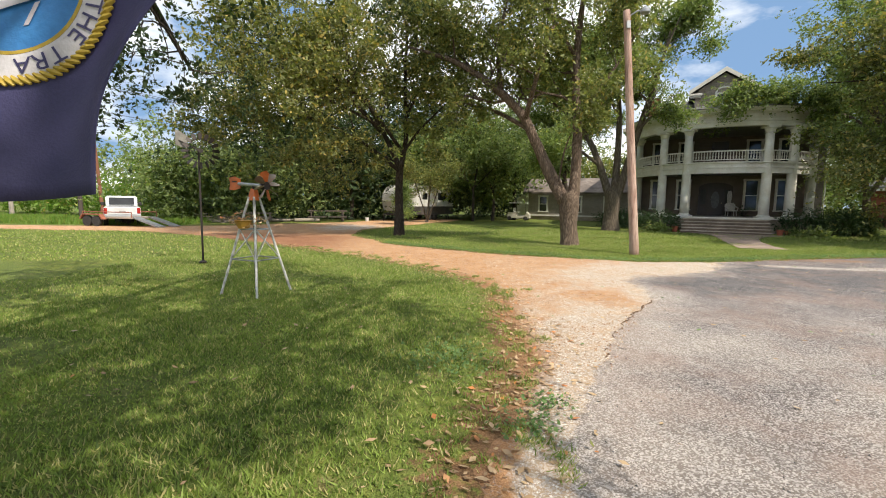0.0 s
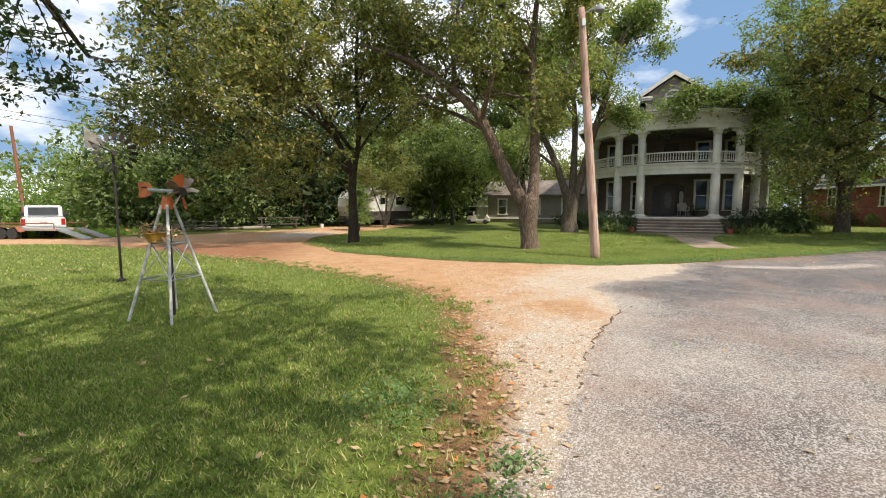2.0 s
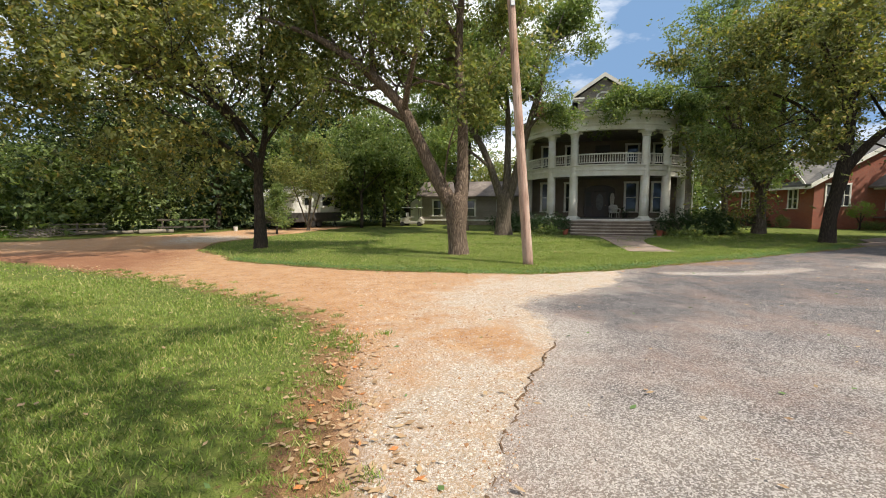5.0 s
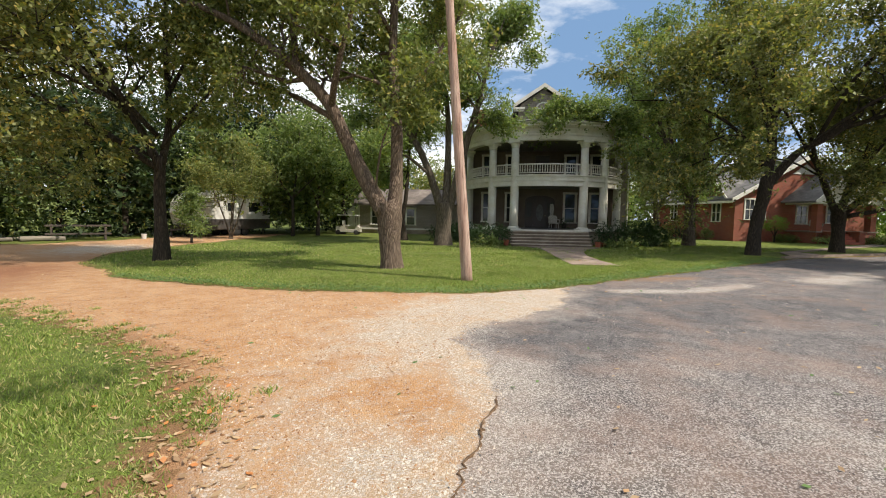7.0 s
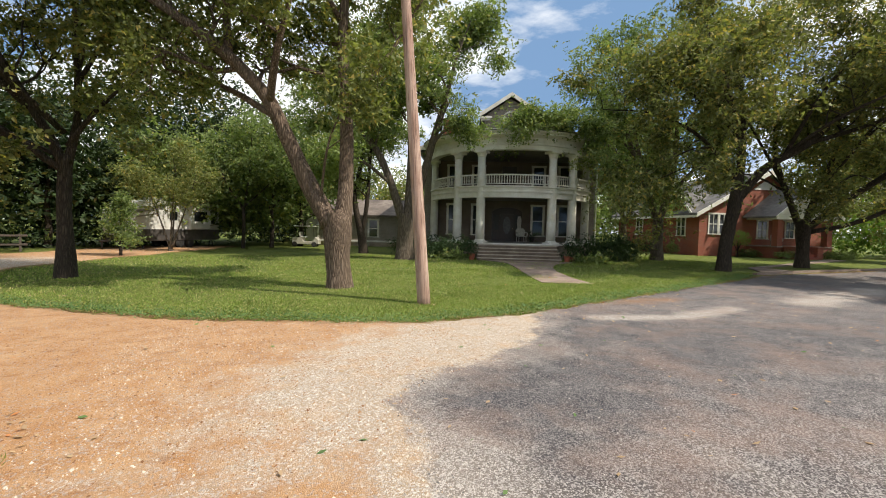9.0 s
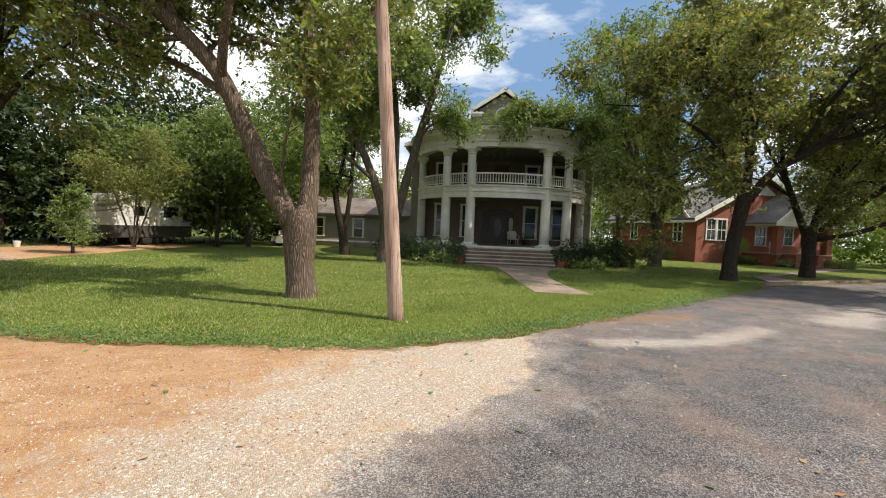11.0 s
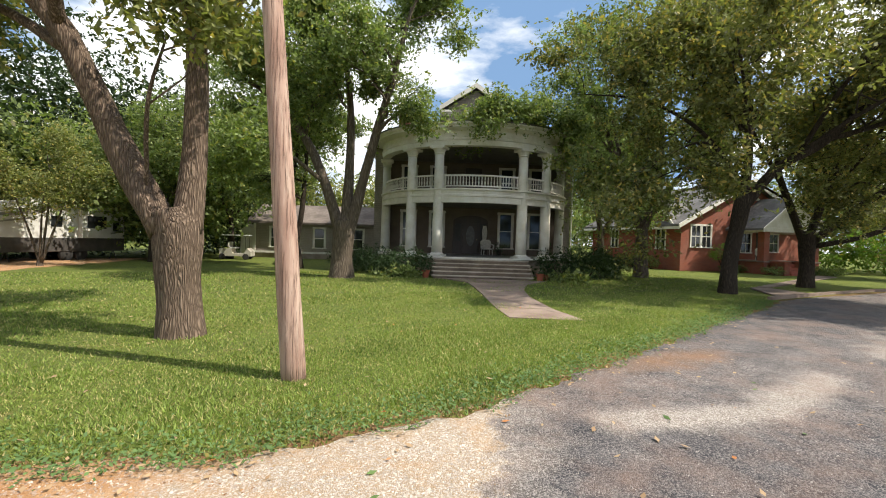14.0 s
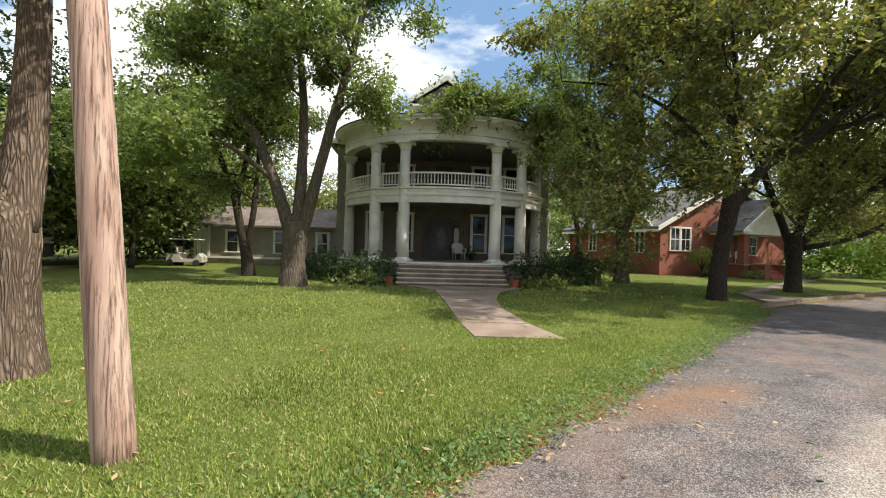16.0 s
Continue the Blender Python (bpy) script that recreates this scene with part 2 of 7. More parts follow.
def box(bm, x0, x1, y0, y1, z0, z1, bev=0.0, m=None):
    r = bmesh.ops.create_cube(bm, size=1)
    vs = r["verts"]
    for v in vs:
        v.co = Vector((x0 + (v.co.x + 0.5) * (x1 - x0), y0 + (v.co.y + 0.5) * (y1 - y0), z0 + (v.co.z + 0.5) * (z1 - z0)))
    if bev:
        es = list({e for v in vs for e in v.link_edges})
        out = bmesh.ops.bevel(bm, geom=es, offset=bev, segments=1, affect="EDGES", profile=0.5)
        vs = list({v for f in out["faces"] for v in f.verts} | {v for v in vs if v.is_valid})
    if m is not None:
        bmesh.ops.transform(bm, matrix=m, verts=vs)
    return vs


def prism(bm, pts, y0, y1, m=None):
    """A solid whose outline pts lies in x and z, from y0 to y1."""
    a = [bm.verts.new((x, y0, z)) for x, z in pts]
    c = [bm.verts.new((x, y1, z)) for x, z in pts]
    n = len(pts)
    bm.faces.new(a)
    bm.faces.new(c[::-1])
    for i in range(n):
        bm.faces.new((a[i], c[i], c[(i + 1) % n], a[(i + 1) % n]))
    if m is not None:
        bmesh.ops.transform(bm, matrix=m, verts=a + c)
    bmesh.ops.recalc_face_normals(bm, faces=bm.faces)
    return a + c


def lathe(bm, prof, seg=20, m=None, a0=0.0, a1=2 * math.pi, cap=True):
    """prof: (radius, z) from below upwards, turned about z."""
    full = abs(a1 - a0 - 2 * math.pi) < 1e-6
    n = seg if full else seg + 1
    rings = [[bm.verts.new((r * math.cos(a0 + (a1 - a0) * i / seg), r * math.sin(a0 + (a1 - a0) * i / seg), z)) for i in range(n)] for r, z in prof]
    for p, q in zip(rings, rings[1:]):
        for i in range(seg):
            j = (i + 1) % n
            bm.faces.new((p[i], p[j], q[j], q[i]))
    if full and cap:
        bm.faces.new(rings[0][::-1])
        bm.faces.new(rings[-1])
    vs = [v for r in rings for v in r]
    if m is not None:
        bmesh.ops.transform(bm, matrix=m, verts=vs)
    return vs


def tube(bm, pts, rad, seg=8, rough=0.0, cap=True):
    """A tapering tube along pts; rad: one radius or one for each point."""
    pts = [Vector(p) for p in pts]
    rad = rad if isinstance(rad, (list, tuple)) else [rad] * len(pts)
    up = Vector((0.3, 0.9, 0.2)).normalized()
    rings = []
    for i, p in enumerate(pts):
        d = (pts[min(i + 1, len(pts) - 1)] - pts[max(i - 1, 0)]).normalized()
        s = d.cross(up)
        if s.length < 0.05:
            s = d.cross(Vector((1, 0, 0)))
        s.normalize()
        t = s.cross(d).normalized()
        ring = []
        for k in range(seg):
            a = 2 * math.pi * k / seg
            r = rad[i] * (1 + rough * noise.noise(p * 1.3 + Vector((3 * math.cos(a), 3 * math.sin(a), 0))))
            ring.append(bm.verts.new(p + s * (r * math.cos(a)) + t * (r * math.sin(a))))
        rings.append(ring)
    for p, q in zip(rings, rings[1:]):
        for k in range(seg):
            bm.faces.new((p[k], q[k], q[(k + 1) % seg], p[(k + 1) % seg]))
    if cap:
        bm.faces.new(rings[0])
        bm.faces.new(rings[-1][::-1])
    return [v for r in rings for v in r]


def smooth_line(pts, n=5):
    """A Catmull-Rom line through pts."""
    pts = [Vector(p) for p in pts]
    q = [pts[0] * 2 - pts[1], *pts, pts[-1] * 2 - pts[-2]]
    out = []
    for i in range(1, len(q) - 2):
        for k in range(n):
            t = k / n
            a, b, c, d = q[i - 1], q[i], q[i + 1], q[i + 2]
            out.append(0.5 * (2 * b + (c - a) * t + (2 * a - 5 * b + 4 * c - d) * t * t + (3 * b - a - 3 * c + d) * t ** 3))
    return out + [pts[-1]]


def sheet(name, verts, faces, material, parent=None, label=""):
    """A mesh from numpy arrays: verts (n, 3), faces (m, 3 or 4)."""
    me = bpy.data.meshes.new(name)
    n, k = faces.shape
    me.vertices.add(len(verts))
    me.vertices.foreach_set("co", np.ascontiguousarray(verts, dtype=np.float32).ravel())
    me.loops.add(n * k)
    me.loops.foreach_set("vertex_index", np.ascontiguousarray(faces, dtype=np.int32).ravel())
    me.polygons.add(n)
    me.polygons.foreach_set("loop_start", np.arange(n, dtype=np.int32) * k)
    me.update(calc_edges=True)
    me.validate()
    me.materials.append(material)
    ob = new(name, me)
    ob.parent = parent
    if label:
        ob["label"] = label
    return ob


# ---- ground and drive ----
def line_distance(P, pts):
    """Distance of points P (n, 2) from a polyline, and the side: above zero to its left."""
    best, side = np.full(len(P), 1e9), np.zeros(len(P))
    for a, b in zip(pts, pts[1:]):
        a, b = np.array(a, float), np.array(b, float)
        d = b - a
        t = np.clip(((P - a) @ d) / (d @ d), 0, 1)
        q = a + t[:, None] * d
        r = np.hypot(*(P - q).T)
        s = np.sign(d[0] * (P[:, 1] - q[:, 1]) - d[1] * (P[:, 0] - q[:, 0]))
        new_ = r < best
        best, side = np.where(new_, r, best), np.where(new_, s, side)
    return best, side


def inside(P, poly):
    x, y = P.T
    hit = np.zeros(len(P), bool)
    for (x0, y0), (x1, y1) in zip(poly, poly[1:] + poly[:1]):
        c = (y0 > y) != (y1 > y)
        hit ^= c & (x < (x1 - x0) * (y - y0) / ((y1 - y0) or 1e-9) + x0)
    return hit


def wobble(P, scale, seed=0.0):
    """Cheap smooth noise in the plane, about -1 to 1."""
    x, y = P[:, 0] * scale + seed, P[:, 1] * scale - seed * 0.7
    return (np.sin(x * 1.9 + 1.3 * np.sin(y * 1.7)) + np.sin(y * 2.3 + 1.1 * np.sin(x * 1.3 + 2)) + 0.6 * np.sin(3.7 * x - 2.9 * y + np.sin(5.1 * y))) / 2.6


ISLAND_EDGE = [(-1.3, -22), (-0.6, -3), (-0.1, 2.2), (0.3, 3.2), (0.82, 4.6), (0.8, 6.5), (0.86, 8.4), (0.38, 9.95), (-0.75, 11.6), (-2.1, 13.2),
               (-3.9, 15.0), (-7.5, 17.9), (-11.5, 21.3), (-16.5, 23.6), (-24, 24.0), (-60, 24.5)]
FAR_EDGE = [(-60, 27.5), (-24, 27.2), (-15.5, 29.2), (-12.5, 33.2), (-10, 34.8), (-7.5, 38.5), (-5.5, 47), (2.0, 47.5), (1.8, 44.5), (-1.2, 38.5), (-3.2, 33.0), (-5.4, 26.6), (-5.1, 22.8), (-2.7, 18.3),
            (0.45, 15.75), (2.85, 14.5), (5.75, 13.45), (8.7, 13.72), (12.1, 14.65), (19.5, 16.75), (25.1, 18.45), (31, 18.75), (80, 18.9)]
DRIVE = ISLAND_EDGE + FAR_EDGE + [(80, 8), (40, 6.5), (16, 0.0), (9, -22)]
CRACK = [(0.2, -20), (0.3, 0.0), (0.68, 2.5), (1.3, 3.8), (2.15, 5.45), (2.75, 6.4), (3.75, 7.75), (3.95, 8.8), (4.1, 9.8), (4.7, 10.5), (5.6, 10.7), (6.5, 11.2), (7.3, 11.8), (8.4, 13.2), (10.5, 16)]


def axis(fine0, fine1, step, lo, hi, grow=1.16):
    c = list(np.arange(fine0, fine1, step))
    s, x = step, fine1
    up = []
    while x < hi:
        up.append(x)
        s *= grow
        x += s
    s, x, down = step * grow, fine0 - step, []
    while x > lo:
        down.append(x)
        s *= grow
        x -= s
    return np.array([lo] + down[::-1] + c + up + [hi])


def grid_sheet(name, xs, ys, height, material):
    X, Y = np.meshgrid(xs, ys)
    P = np.c_[X.ravel(), Y.ravel()]
    n, m = len(xs), len(ys)
    i = (np.arange(m - 1)[:, None] * n + np.arange(n - 1)).ravel()
    F = np.c_[i, i + 1, i + n + 1, i + n]
    return sheet(name, np.c_[P, height(P)], F, material), P


def drive_depth(P):
    """Metres inside the drive's edge, below zero outside it."""
    d, _ = line_distance(P, DRIVE + DRIVE[:1])
    return np.where(inside(P, DRIVE), d, -d)


def attribute(ob, name, values):
    ob.data.attributes.new(name, "FLOAT", "POINT").data.foreach_set("value", np.ascontiguousarray(values, dtype=np.float32))


def lawn_height(P):
    far = np.clip((np.hypot(P[:, 0] - 5, P[:, 1] - 15) - 6) / 20, 0, 1)
    return 0.02 * wobble(P, 0.35) + 0.015 * far * wobble(P, 0.11, 4) - 0.0


ground, P = grid_sheet("ground", axis(-9, 22, 0.22, -600, 600), axis(0, 20, 0.22, -600, 900), lambda P: lawn_height(P) - 0.05 * (drive_depth(P) > 0.6), M_GROUND)
tagged(ground, "green mown lawn with bare soil and dry patches", "lawn", kind="structure")
dd = drive_depth(P)
near_island = np.exp(-np.hypot(P[:, 0] - 0.6, (P[:, 1] - 5.0) * 0.45) ** 2 / 0.9)
bare = np.clip(1 + (dd + 0.15) / 0.35, 0, 1) * 0.75 + 0.5 * near_island * np.clip(1 + dd / 1.3, 0, 1)
bare += 0.7 * np.exp(-((P[:, 0] + 2.0) ** 2 + (P[:, 1] - 1.0) ** 2) / 0.8)
attribute(ground, "bare", bare)

road, P = grid_sheet("road", axis(-4, 14, 0.13, -60, 80), axis(1, 18, 0.13, -22, 48),
                     lambda P: np.clip(0.12 * (drive_depth(P) + 0.10 * wobble(P, 2.3) + 0.09 * wobble(P, 6.1, 3)), -0.09, 0.03) + 0.012 * wobble(P, 0.5, 2), M_ROAD)
tagged(road, "worn grey chip-seal road running into an orange dirt drive", "road", kind="structure")
dc, side = line_distance(P, CRACK)
crack_side = -side * dc
asphalt = np.clip(0.5 + crack_side * np.where(P[:, 1] > 8.3, 0.8, 2.4), 0, 1)
attribute(road, "asphalt", asphalt)
dg, _ = line_distance(P, [(3.0, 5.5), (3.6, 10), (6.3, 12.6), (9, 13.6)])
patch_ = np.exp(-((P[:, 0] - 2.9) ** 2 / 0.9 + (P[:, 1] - 8.0) ** 2 / 2.2))
dgl, sgl = line_distance(P, [(0.9, 4.5), (1.6, 7.0), (2.0, 9.0), (3.0, 11.2), (4.6, 12.6), (6.5, 13.6)])
attribute(road, "gravel", np.clip(0.62 - sgl * dgl * 0.5, 0, 1) - 0.75 * patch_ + 0.9 * np.exp(-((P[:, 0] + 6.5) ** 2 / 6 + (P[:, 1] - 29.5) ** 2 / 16)))
attribute(road, "red", np.clip((-2.6 - P[:, 0]) / 4.0, 0, 0.75) * np.clip((26 - P[:, 1]) / 5, 0, 1))
rut = np.exp(-((line_distance(P, [(9.6, 12.7), (11.5, 12.2), (14, 12.6)])[0] / 0.28) ** 2)) + np.exp(-((line_distance(P, [(17, 12.6), (23, 13.6)])[0] / 0.6) ** 2))
near_pale = np.clip((7.5 - np.hypot(P[:, 0] - 3, P[:, 1] - 3)) / 6, 0, 1) * 0.5 * (0.65 + 0.5 * wobble(P, 0.8, 5))
dk = sum(np.exp(-(((P[:, 0] - cx) / rx) ** 2 + ((P[:, 1] - cy) / ry) ** 2)) for cx, cy, rx, ry in
         ((1.55, 3.0, 0.8, 0.6), (2.3, 2.2, 0.7, 0.5), (5.2, 9.0, 1.1, 1.7), (6.6, 10.6, 1.5, 1.4), (8.6, 11.6, 2.0, 1.5), (11.5, 10.2, 2.2, 1.0), (19, 16, 4, 1.6)))
attribute(road, "dark", 0.12 + 0.45 * dk + 0.42 * np.clip((P[:, 0] + P[:, 1] - 12.5) / 5, 0, 1))
attribute(road, "pale", 0.17 + near_pale + 0.75 * rut + 0.35 * np.exp(-(crack_side / 0.7) ** 2))
soil = np.clip(0.9 - drive_depth(P) / 0.55, 0, 1) * (P[:, 0] < 1.9) * (P[:, 1] < 12) + 0.55 * np.exp(-((P[:, 0] - 12.6) ** 2 / 3.5 + (P[:, 1] - 14.2) ** 2 / 0.35))
attribute(road, "soil", soil)
road.data.polygons.foreach_set("use_smooth", [True] * len(road.data.polygons))


# ---- trees ----
def leaf_cloud(centres, counts, spread, size, rng, droop=0.35, flat=0.7, spray=6):
    """Pointed leaves, two triangles each, in sprays of some leaflets round the centres."""
    counts = np.maximum(0, np.asarray(counts) // spray)
    C = np.repeat(np.asarray(centres, float), counts, axis=0)
    n = len(C)
    S = np.repeat(np.broadcast_to(spread, (len(counts),)), counts)[:, None]
    off = rng.normal(size=(n, 3))
    off *= np.minimum(1, 1.9 / np.linalg.norm(off, axis=1))[:, None]
    stem = rng.normal(size=(n, 3)) * np.array([1, 1, 0.5])
    stem[:, 2] -= droop
    stem /= np.linalg.norm(stem, axis=1)[:, None]
    base = C + off * S * np.array([1, 1, flat])
    k = np.tile(np.arange(spray), n)
    base, stem = np.repeat(base, spray, axis=0), np.repeat(stem, spray, axis=0)
    n = len(base)
    d = stem + rng.normal(size=(n, 3)) * 0.75
    d /= np.linalg.norm(d, axis=1)[:, None]
    L = size * rng.uniform(0.6, 1.3, n)[:, None]
    P = base + stem * (size * 0.42 * k)[:, None] + d * L * 0.45
    s = np.cross(d, rng.normal(size=(n, 3)) + np.array([0, 0, 1.6]))
    s /= np.linalg.norm(s, axis=1)[:, None] + 1e-9
    nrm = np.cross(d, s)
    a, b = P - d * L * 0.5, P + d * L * 0.5 - nrm * L * 0.06
    m = P - d * L * 0.05 + nrm * L * 0.05
    V = np.stack([a, m + s * L * 0.27, b, m - s * L * 0.27], axis=1).reshape(-1, 3)
    return V, np.arange(n * 4).reshape(-1, 4)


def grow(bm, start, way, length, radius, rng, tips, depth, bend=0.25, up=0.12):
    """A wandering branch with side branches; its leafy places go to tips."""
    n = 4 if depth else 2
    pts, d, p = [start.copy()], way.normalized(), start.copy()
    for i in range(n):
        d = (d + Vector(rng.normal(size=3)) * bend + Vector((0, 0, up))).normalized()
        p = p + d * (length / n)
        pts.append(p.copy())
    if depth or rng.random() < 0.5:
        tube(bm, pts, [radius * (1 - 0.75 * i / n) for i in range(n + 1)], 4 if radius > 0.03 else 3, 0, False)
    if depth == 0:
        tips += [tuple(pts[1].lerp(pts[2], q)) for q in (0.0, 0.5, 1.0)]
        return
    for k in range(3 if depth > 1 else 3):
        i = min(n, 1 + k + (rng.random() > 0.5))
        side = Vector(rng.normal(size=3))
        side = (side - d * side.dot(d)).normalized()
        grow(bm, pts[i], (d * 0.7 + side * 0.9), length * rng.uniform(0.5, 0.75), radius * 0.5, rng, tips, depth - 1, bend, up)
    tips.append(tuple(pts[-1]))


def make_tree(name, base, turn, trunk, limbs, seed, bark, leaf, label, leaves=16000, size=0.15, spread=0.5, branch=2.2, depth=2, every=1.0, start=0.3, up=0.12, sides=12, category="tree", group="", droop=0.35, shrink=0.75, thick=1.0, short=()):
    """trunk and limbs: lists of (across, away, height, radius) from the base; turn: degrees by which across turns from x; short: limbs with short twigs."""
    rng = np.random.default_rng(seed)
    root = thing(name, pose(*base, 0, 0, turn), label, category, group)
    bm, tips = bmesh.new(), []
    flare = [(trunk[0][0], trunk[0][1], -0.12, trunk[0][3] * 1.32), (trunk[0][0], trunk[0][1], 0.12, trunk[0][3] * 1.12)]
    for k, line in enumerate([flare + trunk[1:] if trunk[0][2] == 0 else trunk] + limbs):
        pts = smooth_line([q[:3] for q in line], 5)
        rad = [v.x * thick for v in smooth_line([(q[3], 0, 0) for q in line], 5)]
        tube(bm, pts, [max(r, 0.015) for r in rad], sides if rad[0] > 0.15 else 7, 0.16)
        if k == 0 and limbs:
            continue
        run, todo = 0.0, 0.0
        total = sum((b - a).length for a, b in zip(pts, pts[1:]))
        for i in range(1, len(pts)):
            run += (pts[i] - pts[i - 1]).length
            if run < start * total:
                continue
            todo += (pts[i] - pts[i - 1]).length * every
            while todo > 0.55:
                todo -= 0.55
                d = (pts[i] - pts[i - 1]).normalized()
                sd = Vector(rng.normal(size=3))
                sd = (sd - d * sd.dot(d)).normalized()
                ln = branch * rng.uniform(0.6, 1.2) * (1.15 - 0.45 * run / total) * (0.45 if k in short else 1)
                grow(bm, pts[i], d * 0.5 + sd, ln, max(0.02, min(rad[i] * 0.5, 0.05 * ln)), rng, tips, depth - 1, 0.28, up)
    part("trunk", bm, bark, root, smooth=True)
    tips = np.array(tips)
    tips = tips[rng.random(len(tips)) < shrink]
    tips = tips + rng.normal(size=tips.shape) * 0.18
    counts = rng.poisson(leaves / max(1, len(tips)) * rng.gamma(1.6, 1 / 1.6, len(tips)))
    V, F = leaf_cloud(tips, counts, spread * rng.lognormal(0, 0.45, len(tips)), size, rng, droop, 0.8)
    sheet("crown", V, F, leaf, root)
    return root


# pecan with a leaning limb, on the lawn
make_tree("pecan_tree", (5.25, 18.85, 0), -20, [(0, 0, 0, 0.44), (-0.05, 0, 0.8, 0.42), (-0.1, 0, 1.9, 0.5), (-0.2, 0, 2.3, 0.45)],
          [[(-0.3, 0, 1.9, 0.36), (-0.85, 0, 2.9, 0.31), (-1.55, 0.1, 4.3, 0.27), (-2.2, 0, 5.6, 0.23), (-3.4, -0.3, 6.8, 0.2), (-5.2, -0.6, 8.0, 0.14), (-7.4, -0.8, 8.8, 0.06)],
           [(0.05, 0, 1.9, 0.33), (0.12, 0.1, 3.2, 0.26), (0.1, 0.2, 5.0, 0.22), (-0.05, 0.3, 8.0, 0.17), (0.3, 0.2, 12.5, 0.06)],
           [(-2.1, 0, 5.4, 0.15), (-1.6, -1.0, 6.6, 0.11), (-0.8, -1.8, 8.6, 0.06)],
           [(-1.9, 0, 5.0, 0.13), (-3.6, 0.8, 6.0, 0.1), (-5.6, 1.4, 6.7, 0.05)],
           [(0.0, 0.2, 5.4, 0.12), (1.3, 0.6, 7.2, 0.08), (2.4, 0.4, 9.0, 0.04)],
           [(-3.2, -0.2, 6.7, 0.15), (-3.4, 0.2, 8.8, 0.11), (-3.0, 0.4, 11.5, 0.04)], [(-0.1, 0.3, 8.0, 0.1), (-1.4, -0.6, 10.0, 0.07), (-2.4, -1.2, 12.5, 0.03)],
           [(-0.6, -0.05, 2.5, 0.05), (-0.3, -0.7, 4.0, 0.04), (0.1, -1.0, 5.0, 0.02)]],
          11, M_BARK, M_LEAF, "leaning pecan tree with rough bark on the lawn", thick=0.84, leaves=76000, size=0.145, spread=0.32, branch=2.8, depth=3, every=0.6, droop=0.6, shrink=0.65, start=0.32)
# tree at the bend of the drive
make_tree("lawn_tree", (-2.6, 23.2, 0), -15, [(0, 0, 0, 0.34), (0, 0, 1.2, 0.28), (-0.02, 0, 2.6, 0.25), (0.05, 0, 3.9, 0.24)],
          [[(0, 0, 3.6, 0.2), (-0.7, 0, 5.0, 0.16), (-2.0, -0.4, 7.6, 0.12), (-3.6, -0.8, 11.0, 0.05)],
           [(0.1, 0, 3.6, 0.18), (0.3, 0.2, 5.4, 0.14), (0.2, 0.3, 8.6, 0.1), (0.5, 0.2, 13, 0.04)],
           [(0, 0, 3.4, 0.15), (-2.2, -0.5, 5.0, 0.12), (-5.2, -1.0, 6.2, 0.07), (-9.5, -1.4, 5.8, 0.03)], [(-0.8, 0, 5.2, 0.13), (-3.8, -2.0, 8.4, 0.09), (-7.6, -3.4, 9.6, 0.03)], [(-2.0, -0.4, 7.6, 0.09), (-5.0, 1.0, 10.6, 0.06), (-8.4, 1.6, 12.0, 0.03)],
           [(-0.9, 0, 5.4, 0.13), (-3.4, 0.3, 7.6, 0.1), (-6.4, 0.6, 9.6, 0.04)],
           [(0.1, 0, 4.2, 0.1), (1.2, -0.3, 5.4, 0.08), (2.6, -0.5, 6.6, 0.03)],
           [(0.3, 0.2, 6.2, 0.1), (1.4, 0.3, 8.4, 0.07), (2.4, 0.5, 10.6, 0.03)],
           [(0, 0, 3.8, 0.1), (-2.4, 1.0, 4.6, 0.07), (-5.4, 1.8, 4.6, 0.03)], [(0, 0, 4.6, 0.12), (-0.8, -2.4, 6.4, 0.09), (-1.8, -4.6, 7.4, 0.04)],
           [(-0.3, -1.0, 5.4, 0.09), (-2.8, -3.2, 6.6, 0.06), (-5.0, -4.6, 7.0, 0.03)]],
          12, M_BARK_DARK, M_LEAF_OAK, "dark-trunked shade tree beside the dirt drive", thick=0.8, leaves=88000, size=0.18, spread=0.34, branch=3.2, start=0.2, depth=3, every=0.55, droop=0.5, shrink=0.65)
